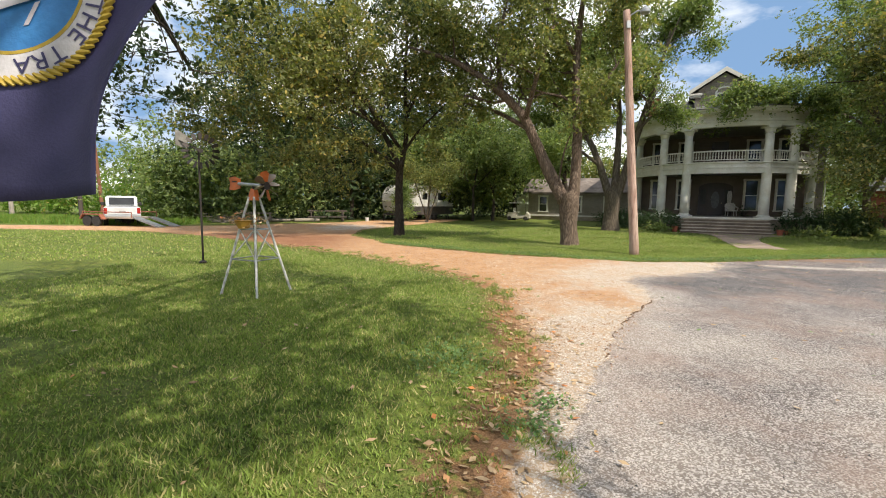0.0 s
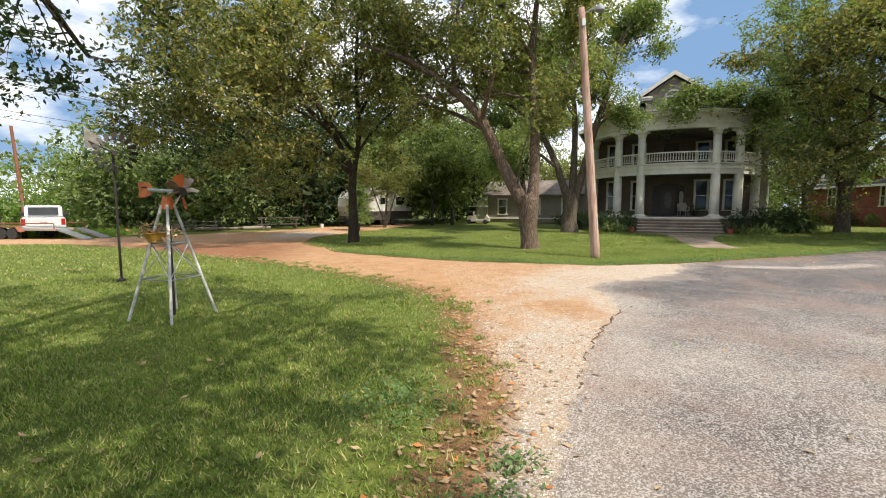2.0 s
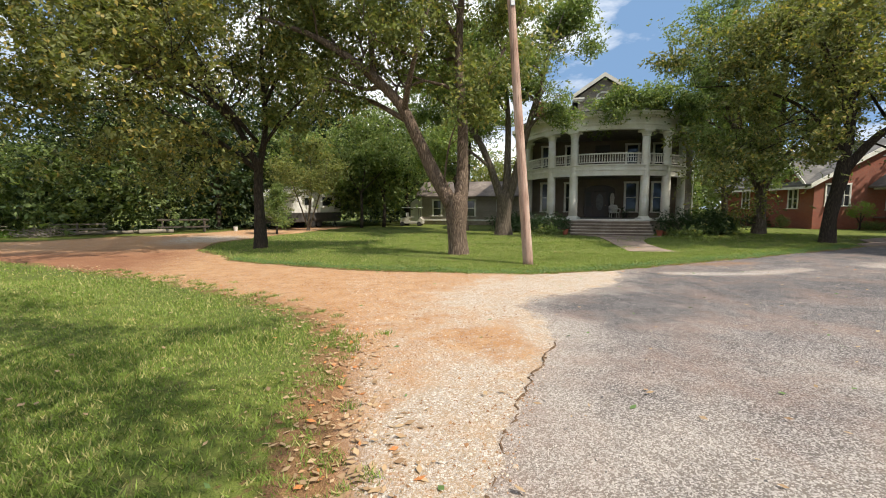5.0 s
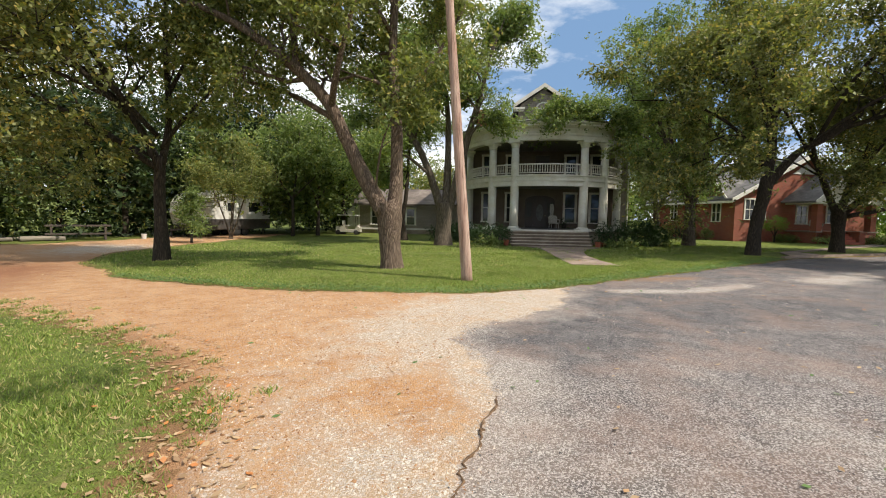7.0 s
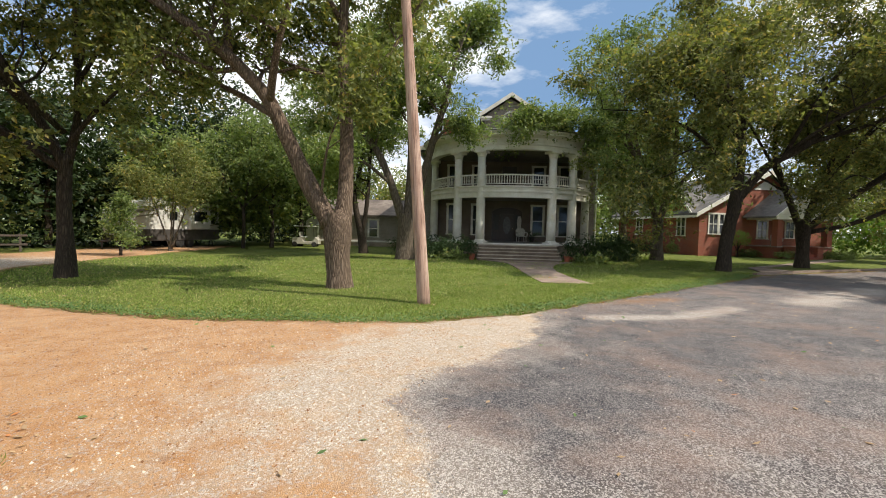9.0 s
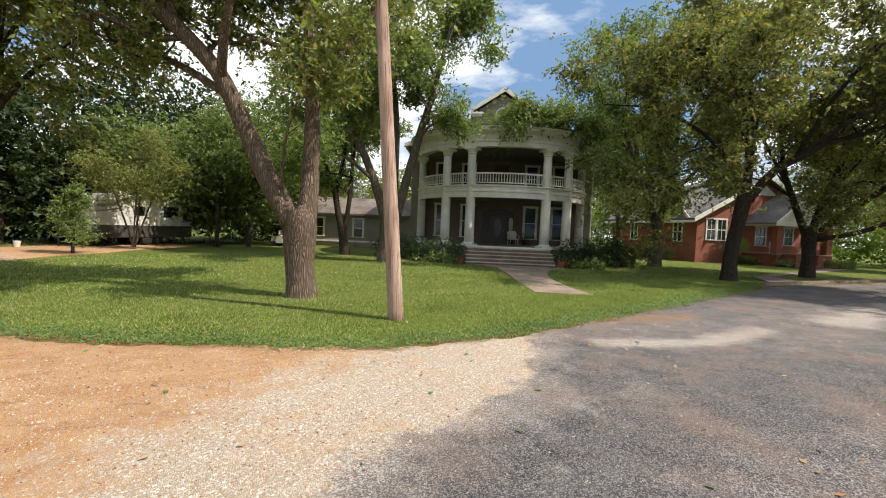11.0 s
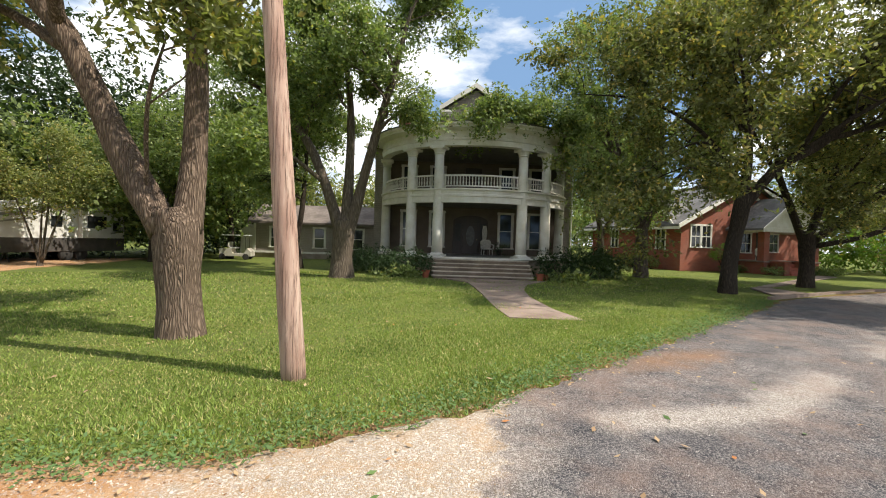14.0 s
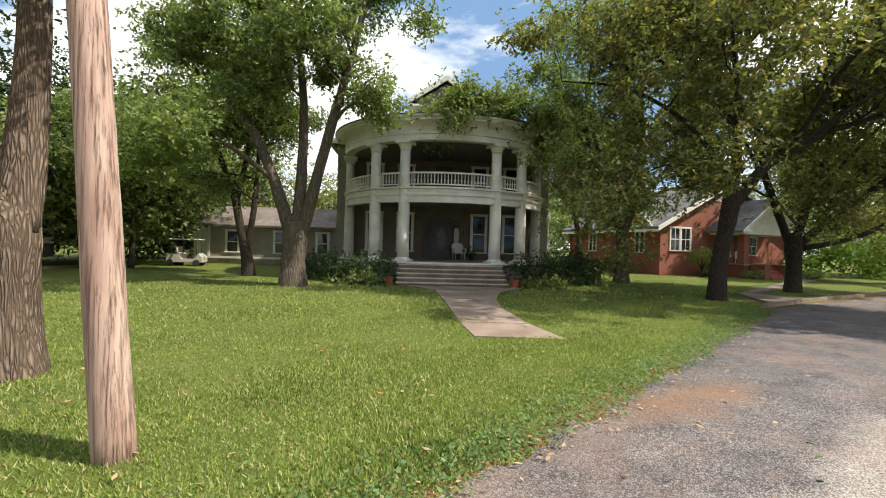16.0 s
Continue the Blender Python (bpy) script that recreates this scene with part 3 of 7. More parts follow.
# forked tree beside the big house
make_tree("forked_tree", (11.3, 30.4, 0), -30, [(0, 0, 0, 0.55), (0.0, 0, 1.0, 0.48), (0.05, 0, 2.2, 0.5), (0.05, 0, 2.7, 0.46)],
          [[(-0.15, 0, 2.2, 0.3), (-0.9, 0, 4.4, 0.24), (-2.0, 0.2, 6.6, 0.19), (-3.6, 0.2, 8.4, 0.13), (-5.4, 0.3, 9.6, 0.05)],
           [(0.1, 0, 2.2, 0.28), (0.15, 0.3, 4.8, 0.22), (0.1, 0.5, 8.0, 0.17), (-0.3, 0.4, 11.5, 0.1), (-0.2, 0.4, 14, 0.04)],
           [(0.25, 0, 2.1, 0.3), (0.8, 0, 4.2, 0.24), (1.5, -0.2, 6.8, 0.2), (2.3, -0.3, 9.6, 0.14), (3.0, -0.3, 12.6, 0.05)],
           [(1.3, -0.2, 6.4, 0.1), (2.3, -0.7, 7.4, 0.07), (3.7, -1.1, 7.5, 0.03)],
           [(-0.9, 0, 4.4, 0.12), (-2.4, -0.8, 5.6, 0.09), (-4.2, -1.2, 6.2, 0.03)],
           [(2.1, -0.2, 9.0, 0.1), (2.8, -0.9, 11.2, 0.07), (3.6, -1.2, 13.2, 0.03)]],
          13, M_BARK_GREY, M_LEAF_DEEP, "tall tree with three stems beside the white house", leaves=80000, size=0.17, spread=0.38, branch=2.9, short=(4,), start=0.4, depth=3, every=0.5, droop=0.5)
make_tree("leaning_tree", (10.3, 36.5, 0), -30, [(0, 0, 0, 0.32), (-0.15, 0, 1.2, 0.27), (-0.5, 0, 2.6, 0.22), (-0.8, 0, 4.2, 0.2)],
          [[(-0.8, 0, 4.0, 0.17), (-1.8, 0, 6.6, 0.12), (-3.0, 0.2, 9.0, 0.05)], [(-0.75, 0, 3.8, 0.16), (-0.4, 0.4, 6.4, 0.12), (-0.2, 0.6, 9.8, 0.05)],
           [(-0.2, 0, 1.0, 0.16), (0.15, 0.1, 3.4, 0.15), (0.3, 0.2, 6.2, 0.1), (0.6, 0, 9.0, 0.04)]],
          14, M_BARK_DARK, M_LEAF_DEEP, "leaning twin-stemmed tree in front of the low wing", leaves=42000, size=0.18, spread=0.45, branch=3.0, depth=3, every=0.6)
# oaks along the road
make_tree("oak_tree", (25.6, 20.75, 0), -32, [(0, 0, 0, 0.46), (0.05, 0, 1.4, 0.4), (0.3, 0, 3.0, 0.42), (0.5, 0, 4.3, 0.44)],
          [[(0.45, 0, 3.9, 0.3), (0.6, 0, 6.0, 0.24), (0.4, -0.2, 8.5, 0.17), (0.0, -0.3, 11.5, 0.06)],
           [(0.6, 0, 3.9, 0.3), (1.7, -0.2, 5.4, 0.25), (3.2, -0.5, 6.4, 0.22), (4.8, -0.9, 8.2, 0.17), (5.6, -1.2, 10.4, 0.08)],
           [(3.3, -0.5, 6.5, 0.15), (5.6, -1.2, 7.3, 0.12), (8.4, -2.2, 8.6, 0.05)],
           [(0.5, 0, 4.6, 0.16), (-1.5, -0.4, 6.8, 0.12), (-4.0, -0.8, 8.0, 0.08), (-6.6, -1.0, 8.2, 0.03)],
           [(0.55, 0, 5.2, 0.15), (-0.8, -2.2, 7.4, 0.11), (-2.4, -4.4, 9.0, 0.05)],
           [(0.5, 0, 7.0, 0.13), (-1.8, 0.6, 9.4, 0.1), (-4.6, 0.8, 11.2, 0.04)],
           [(2.4, -0.4, 6.0, 0.14), (2.6, -2.6, 8.4, 0.1), (3.2, -4.6, 10.2, 0.04)], [(0.5, -0.1, 7.5, 0.12), (-0.6, 0.2, 10.5, 0.09), (-1.6, 0.4, 14, 0.03)], [(0.6, 0, 7.2, 0.12), (2.4, 0.4, 10.5, 0.09), (4.0, 0.6, 14.0, 0.03)], [(4.8, -0.9, 8.2, 0.11), (7.4, -1.6, 11.0, 0.07), (9.4, -2.2, 13.0, 0.03)], [(1.7, -0.2, 5.4, 0.13), (3.0, -3.4, 7.2, 0.09), (5.2, -6.2, 8.4, 0.03)], [(-1.0, -0.3, 6.4, 0.09), (-2.6, -1.6, 6.0, 0.06), (-4.6, -2.0, 4.9, 0.03)], [(1.4, 0, 5.2, 0.09), (2.6, 1.6, 5.6, 0.06), (4.2, 3.0, 4.8, 0.03)], [(0.5, 0, 4.6, 0.09), (-1.2, 1.2, 5.6, 0.06), (-2.8, 2.2, 5.0, 0.03)]],
          15, M_BARK_DARK, M_LEAF_OAK, "big dark-barked oak with spreading limbs by the road", thick=0.74, leaves=100000, size=0.185, spread=0.38, shrink=0.75, branch=3.2, start=0.25, depth=3, every=0.5, droop=0.5)
make_tree("oak_tree", (34.0, 21.5, 0), -35, [(0, 0, 0, 0.52), (0.0, 0, 1.2, 0.46), (-0.05, 0, 2.6, 0.55), (-0.05, 0, 3.0, 0.48)],
          [[(-0.2, 0, 2.4, 0.3), (-0.9, 0, 4.2, 0.25), (-1.6, 0, 6.2, 0.2), (-2.0, 0, 9.0, 0.1)],
           [(0.0, 0, 2.4, 0.3), (0.6, 0, 4.6, 0.26), (1.4, 0, 7.0, 0.2), (1.6, 0, 10, 0.08)],
           [(0.2, 0, 2.4, 0.3), (1.8, -0.3, 4.0, 0.26), (4.2, -0.6, 6.0, 0.2), (6.8, -1.0, 8.6, 0.08)],
           [(0.3, 0, 2.2, 0.2), (2.6, -0.6, 2.9, 0.18), (5.4, -1.2, 4.6, 0.12), (8.0, -1.6, 6.4, 0.05)], [(1.0, 0, 5.6, 0.14), (3.4, -0.6, 9.0, 0.1), (5.2, -1.0, 12.5, 0.03)], [(-1.2, 0, 5.0, 0.14), (-3.4, -0.8, 8.2, 0.1), (-5.2, -1.2, 11.0, 0.03)], [(-1.0, 0, 4.6, 0.1), (-3.0, 0.6, 5.8, 0.07), (-5.4, 1.2, 5.6, 0.03)], [(1.2, 0, 4.6, 0.1), (3.2, 1.2, 5.8, 0.07), (5.4, 2.2, 5.4, 0.03)], [(0.6, 0, 4.6, 0.12), (1.4, -3.0, 7.6, 0.08), (2.4, -5.6, 9.6, 0.03)]],
          16, M_BARK_DARK, M_LEAF_OAK, "dark oak dividing low into heavy limbs by the road", thick=0.72, leaves=76000, size=0.2, spread=0.42, shrink=0.75, branch=3.4, start=0.35, depth=3, every=0.5, droop=0.5)
make_tree("yard_tree", (29.3, 28.1, 0), -38, [(0, 0, 0, 0.42), (0.0, 0, 1.4, 0.36), (-0.02, 0, 2.9, 0.36), (0, 0, 3.4, 0.32)],
          [[(-0.1, 0, 2.9, 0.24), (-1.3, 0, 6.0, 0.19), (-2.6, -0.3, 9.6, 0.13), (-3.8, -0.5, 13.0, 0.04)], [(0.1, 0, 2.9, 0.24), (0.7, 0, 5.6, 0.19), (1.0, 0.3, 9.4, 0.13), (0.6, 0.3, 15.0, 0.04)],
           [(-0.5, 0, 4.2, 0.15), (-2.8, -0.6, 6.8, 0.12), (-5.8, -1.4, 8.4, 0.08), (-8.6, -2.2, 8.6, 0.03)], [(-0.8, 0, 5.0, 0.12), (-3.2, -2.0, 7.4, 0.09), (-6.6, -4.2, 8.4, 0.06), (-9.2, -5.4, 8.3, 0.045), (-11.2, -6.0, 7.9, 0.03)],
           [(-0.6, 0, 4.6, 0.14), (-1.4, 0.8, 8.0, 0.12), (-2.2, 1.2, 12.0, 0.08), (-2.8, 1.0, 16.0, 0.03)], [(0.3, 0, 4.2, 0.13), (2.4, -0.5, 6.8, 0.1), (4.8, -0.8, 9.6, 0.03)],
           [(0, 0, 3.2, 0.12), (-1.2, -1.8, 4.8, 0.09), (-2.6, -3.6, 5.4, 0.06), (-3.6, -4.8, 4.6, 0.03)], [(0.1, 0, 3.4, 0.11), (1.4, -1.6, 5.0, 0.08), (2.4, -3.2, 5.2, 0.03)]],
          17, M_BARK_GREY, M_LEAF_DEEP, "tall spreading shade tree between the two houses", leaves=92000, size=0.18, spread=0.38, branch=2.7, depth=3, every=0.55, droop=0.6, shrink=0.75, short=(3, 4))
make_tree("roadside_tree", (51.5, 20.2, 0), -40, [(0, 0, 0, 0.45), (0.0, 0, 1.6, 0.4), (0.05, 0, 3.4, 0.38)],
          [[(-0.1, 0, 3.0, 0.24), (-1.8, 0.4, 5.6, 0.18), (-4.6, 1.2, 7.6, 0.1), (-7.6, 2.4, 8.2, 0.03)], [(0, 0, 3.0, 0.24), (0.3, 0.4, 6.4, 0.18), (0, 0.6, 11.5, 0.04)], [(0.1, 0, 3.0, 0.2), (2.0, 0.4, 6.0, 0.15), (4.6, 0.4, 9.0, 0.04)],
           [(-0.6, 0, 4.4, 0.14), (-2.6, 2.4, 7.4, 0.1), (-4.6, 4.6, 9.4, 0.03)], [(0, 0.2, 4.4, 0.14), (-0.4, 3.0, 7.4, 0.1), (-0.8, 6.2, 9.0, 0.03)], [(-0.5, 0, 4.2, 0.12), (-3.0, -1.6, 6.4, 0.09), (-5.6, -2.8, 7.0, 0.03)]],
          23, M_BARK_DARK, M_LEAF, "broad shade tree on the road verge past the brick house", leaves=40000, size=0.3, spread=0.6, branch=3.2, start=0.3, depth=3, every=0.5, droop=0.5)
make_tree("yard_tree", (32.2, 34.0, 0), -38, [(0, 0, 0, 0.3), (0.0, 0, 1.4, 0.26), (-0.1, 0, 3.2, 0.24)],
          [[(-0.1, 0, 3.0, 0.2), (-0.6, 0, 6.0, 0.15), (-0.8, 0, 9.4, 0.05)], [(0.0, 0, 2.6, 0.18), (1.0, 0, 5.0, 0.14), (1.6, 0, 8.5, 0.05)]],
          18, M_BARK_GREY, M_LEAF_DEEP, "shade tree at the corner of the white house", leaves=36000, size=0.22, spread=0.5, branch=2.9, depth=3, every=0.6)
# Stands out of view; added for the shade it casts on the road.
make_tree("verge_tree", (31.0, 8.5, 0), 0, [(0, 0, 0, 0.42), (0.0, 0, 1.6, 0.38), (0.05, 0, 3.4, 0.36)],
          [[(-0.1, 0, 3.0, 0.24), (-1.8, 0.4, 6.0, 0.18), (-4.2, 0.8, 9.0, 0.05)], [(0, 0, 3.0, 0.24), (0.3, 0.4, 6.4, 0.18), (0, 0.6, 12.0, 0.04)], [(0.1, 0, 3.0, 0.2), (2.0, 0.4, 6.0, 0.15), (4.6, 0.4, 9.0, 0.04)],
           [(0, 0.2, 4.4, 0.14), (-0.4, 2.4, 7.4, 0.1), (-0.8, 4.2, 9.0, 0.03)], [(-0.5, 0, 4.2, 0.12), (-2.0, -2.0, 7.4, 0.09), (-3.6, -3.0, 9.0, 0.03)]],
          24, M_BARK_DARK, M_LEAF, "unseen tree across the road, added for its shadow", leaves=22000, size=0.32, spread=0.6, branch=3.0, start=0.3, depth=3, every=0.4, droop=0.5)
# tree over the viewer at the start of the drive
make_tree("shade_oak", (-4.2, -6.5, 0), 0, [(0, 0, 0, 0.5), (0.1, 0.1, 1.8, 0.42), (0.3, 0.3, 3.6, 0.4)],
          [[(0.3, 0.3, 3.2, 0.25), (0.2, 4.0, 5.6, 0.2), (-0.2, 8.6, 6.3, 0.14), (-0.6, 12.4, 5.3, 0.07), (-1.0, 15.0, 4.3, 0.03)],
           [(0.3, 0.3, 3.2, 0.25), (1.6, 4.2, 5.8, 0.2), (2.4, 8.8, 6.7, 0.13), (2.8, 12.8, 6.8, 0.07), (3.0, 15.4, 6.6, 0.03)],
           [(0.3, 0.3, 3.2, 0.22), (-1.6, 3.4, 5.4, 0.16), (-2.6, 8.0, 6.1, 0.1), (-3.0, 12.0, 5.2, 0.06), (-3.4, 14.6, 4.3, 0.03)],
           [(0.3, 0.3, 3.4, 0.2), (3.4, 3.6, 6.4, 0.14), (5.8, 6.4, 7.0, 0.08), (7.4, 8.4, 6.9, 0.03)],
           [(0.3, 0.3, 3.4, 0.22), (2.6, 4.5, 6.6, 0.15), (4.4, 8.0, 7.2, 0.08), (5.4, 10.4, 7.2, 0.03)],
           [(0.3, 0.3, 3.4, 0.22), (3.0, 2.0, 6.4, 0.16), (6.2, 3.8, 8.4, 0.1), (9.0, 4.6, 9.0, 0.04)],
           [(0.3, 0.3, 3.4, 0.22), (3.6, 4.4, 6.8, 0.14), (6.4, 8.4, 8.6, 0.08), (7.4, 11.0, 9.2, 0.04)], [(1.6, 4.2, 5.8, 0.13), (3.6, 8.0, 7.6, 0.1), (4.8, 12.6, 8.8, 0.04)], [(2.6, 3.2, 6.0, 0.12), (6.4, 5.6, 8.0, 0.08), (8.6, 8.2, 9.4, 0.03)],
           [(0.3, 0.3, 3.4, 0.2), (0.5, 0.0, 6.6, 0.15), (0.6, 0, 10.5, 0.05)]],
          19, M_BARK_DARK, M_LEAF_SHADED, "dark-barked oak with drooping twigs over the lawn, leaves darkened for shade", leaves=92000, size=0.1, spread=0.28, branch=1.9, start=0.25, up=-0.16, every=1.1, shrink=0.7)


def thicket(name, line, depth, height, clumps, leaves, seed, leaf, label, size=0.3, low=0.0):
    """An uneven bank of shrubs and trees along a line of the plan: one mass that nobody could count."""
    rng = np.random.default_rng(seed)
    pts = np.array(line, float)
    seg = np.hypot(*np.diff(pts, axis=0).T)
    at = np.r_[0, np.cumsum(seg)]
    s = rng.uniform(0, at[-1], clumps)
    x, y = np.interp(s, at, pts[:, 0]), np.interp(s, at, pts[:, 1])
    off = rng.normal(size=(clumps, 2)) * depth * 0.5
    hmax = height * (0.62 + 0.38 * np.sin(s * 0.45 + seed) * np.sin(s * 0.17 + 2 * seed)) * rng.uniform(0.75, 1.1, clumps)
    z = low + (hmax - low) * np.sqrt(rng.random(clumps))
    C = np.c_[x + off[:, 0], y + off[:, 1], z]
    V, F = leaf_cloud(C, np.full(clumps, leaves // clumps), rng.uniform(0.45, 1.0, clumps) * height / 7, size, rng, 0.3, 0.6)
    # Extra inner leaves of the same colour, added to block sky showing through.
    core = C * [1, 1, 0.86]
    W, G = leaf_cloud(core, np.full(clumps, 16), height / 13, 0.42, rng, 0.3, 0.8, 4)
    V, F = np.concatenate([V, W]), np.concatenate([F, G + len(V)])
    V[:, 2] = np.maximum(V[:, 2], 0.02)
    return tagged(sheet(name, V, F, leaf), label, "trees", kind="stuff")


thicket("woods", [(-17, 38), (-11, 43), (-5, 50), (2, 55), (10, 62)], 5, 18, 1000, 78000, 31, M_LEAF_SHADED, "dense woods behind the drive, leaves darkened for shade", 0.36)
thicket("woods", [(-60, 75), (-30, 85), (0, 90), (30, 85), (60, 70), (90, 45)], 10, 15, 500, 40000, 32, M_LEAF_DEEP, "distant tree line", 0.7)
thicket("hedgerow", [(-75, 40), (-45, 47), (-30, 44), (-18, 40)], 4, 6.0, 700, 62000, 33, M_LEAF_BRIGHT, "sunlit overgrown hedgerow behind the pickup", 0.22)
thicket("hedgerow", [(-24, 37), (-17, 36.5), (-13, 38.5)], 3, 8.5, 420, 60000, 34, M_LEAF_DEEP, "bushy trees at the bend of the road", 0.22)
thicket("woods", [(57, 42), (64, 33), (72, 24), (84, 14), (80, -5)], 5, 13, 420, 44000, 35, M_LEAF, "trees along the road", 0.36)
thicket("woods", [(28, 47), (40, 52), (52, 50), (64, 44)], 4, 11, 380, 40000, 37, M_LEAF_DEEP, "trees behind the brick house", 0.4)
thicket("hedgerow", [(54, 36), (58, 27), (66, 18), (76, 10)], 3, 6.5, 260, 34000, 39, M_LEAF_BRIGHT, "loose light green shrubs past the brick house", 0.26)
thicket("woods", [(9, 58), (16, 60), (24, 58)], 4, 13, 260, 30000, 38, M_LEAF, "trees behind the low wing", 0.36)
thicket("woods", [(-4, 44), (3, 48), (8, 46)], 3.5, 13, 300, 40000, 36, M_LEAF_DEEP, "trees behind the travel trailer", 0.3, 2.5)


# ---- building materials ----
def siding_build(light, dark, pitch=0.14):
    """Painted clapboards: each board casts a thin dark joint."""
    def build(nt, b):
        v = coords(nt)
        sp = nt.nodes.new("ShaderNodeSeparateXYZ")
        nt.links.new(v, sp.inputs[0])
        m = nt.nodes.new("ShaderNodeMath")
        m.operation = "MULTIPLY"
        m.inputs[1].default_value = 1 / pitch
        f = nt.nodes.new("ShaderNodeMath")
        f.operation = "FRACT"
        nt.links.new(sp.outputs[2], m.inputs[0])
        nt.links.new(m.outputs[0], f.inputs[0])
        r = nd(nt, "MapRange", From_Min=0.0, From_Max=0.14)
        nt.links.new(f.outputs[0], r.inputs["Value"])
        c = mix(nt, noise_fac(nt, v, 1.3, 5), light, dark)
        c = mix(nt, noise_fac(nt, v, 14, 4, 0.6, 0.45, 0.8), c, tuple(x * 0.7 for x in dark))
        nt.links.new(mix(nt, r.outputs[0], tuple(x * 0.4 for x in dark), c), b.inputs["Base Color"])
        bump(nt, b, f.outputs[0], 0.8, 0.02)
    return build


def brick_build(nt, b):
    v = coords(nt)
    sp = nt.nodes.new("ShaderNodeSeparateXYZ")
    nt.links.new(v, sp.inputs[0])
    ad = nt.nodes.new("ShaderNodeMath")
    nt.links.new(sp.outputs[0], ad.inputs[0])
    nt.links.new(sp.outputs[1], ad.inputs[1])
    cb = nt.nodes.new("ShaderNodeCombineXYZ")
    nt.links.new(ad.outputs[0], cb.inputs[0])
    nt.links.new(sp.outputs[2], cb.inputs[1])
    t = nd(nt, "TexBrick", Scale=1.0)
    t.inputs["Brick Width"].default_value, t.inputs["Row Height"].default_value, t.inputs["Mortar Size"].default_value = 0.215, 0.075, 0.008
    t.inputs["Color1"].default_value, t.inputs["Color2"].default_value, t.inputs["Mortar"].default_value = (0.34, 0.085, 0.042, 1), (0.24, 0.055, 0.03, 1), (0.25, 0.16, 0.12, 1)
    nt.links.new(cb.outputs[0], t.inputs["Vector"])
    nt.links.new(mix(nt, noise_fac(nt, v, 0.9, 5), t.outputs["Color"], mix(nt, 0.35, t.outputs["Color"], (0.16, 0.05, 0.035))), b.inputs["Base Color"])
    bump(nt, b, t.outputs["Fac"], -0.4, 0.01)


def shingle_build(light, dark):
    def build(nt, b):
        v = coords(nt)
        vo = nd(nt, "TexVoronoi", Scale=3.4)
        nt.links.new(coords(nt, (1, 1, 3.0)), vo.inputs["Vector"])
        sc = nt.nodes.new("ShaderNodeSeparateColor")
        nt.links.new(vo.outputs["Color"], sc.inputs[0])
        c = mix(nt, sc.outputs[0], light, dark)
        c = mix(nt, noise_fac(nt, v, 0.7, 5), c, tuple(x * 0.7 for x in dark))
        nt.links.new(mix(nt, 0.3, c, mix(nt, noise_fac(nt, v, 45, 2), (0.5, 0.5, 0.5), (1.3, 1.3, 1.3)), "MULTIPLY"), b.inputs["Base Color"])
        bump(nt, b, vo.outputs["Distance"], 0.4, 0.02)
    return build


M_WHITE = simple("white_paint", (0.84, 0.82, 0.77), (0.70, 0.66, 0.58), 1.6, 0.55)
M_SIDING = mat("grey_clapboard", siding_build((0.36, 0.315, 0.275), (0.28, 0.24, 0.205)), 0.75)
# Porch wall: its brown is lowered to stand for the portico's shade.
M_SHADE_WALL = simple("shaded_taupe_wall", (0.185, 0.145, 0.115), (0.13, 0.10, 0.08), 1.0, 0.85)
M_ROOF = mat("grey_shingles", shingle_build((0.21, 0.20, 0.19), (0.12, 0.115, 0.11)), 0.9)
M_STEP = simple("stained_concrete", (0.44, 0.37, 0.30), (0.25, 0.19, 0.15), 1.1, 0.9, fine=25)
# Riser concrete: darkened to stand for shade under each tread.
M_RISER = simple("shaded_stained_concrete", (0.25, 0.195, 0.15), (0.14, 0.105, 0.08), 1.6, 0.92, fine=25)
M_WALK = simple("weathered_walk_concrete", (0.33, 0.255, 0.21), (0.22, 0.155, 0.125), 0.9, 0.92, fine=30)
M_DOOR = simple("dark_stained_wood", (0.055, 0.03, 0.02), (0.03, 0.018, 0.012), 2, 0.4, stretch=(1, 1, 0.15))
M_GLASS = simple("window_glass", (0.018, 0.02, 0.022), (0.03, 0.033, 0.035), 2, 0.06, 0, bumps=0, spec=0.6)
M_BRICK = mat("red_brick", brick_build, 0.85)
M_TERRA = simple("terracotta", (0.38, 0.11, 0.06), (0.28, 0.08, 0.045), 5, 0.8)
M_WICKER = simple("white_wicker", (0.7, 0.68, 0.63), (0.5, 0.47, 0.42), 12, 0.7, fine=80, bumps=0.5)
# Sidelight panes: dark and rough, so they mirror little sky.
M_DULL_GLASS = simple("dull_dark_glass", (0.025, 0.024, 0.022), (0.04, 0.036, 0.03), 3, 0.6)
M_IRON = simple("dark_iron", (0.025, 0.024, 0.024), (0.05, 0.035, 0.028), 8, 0.6, 0.3)


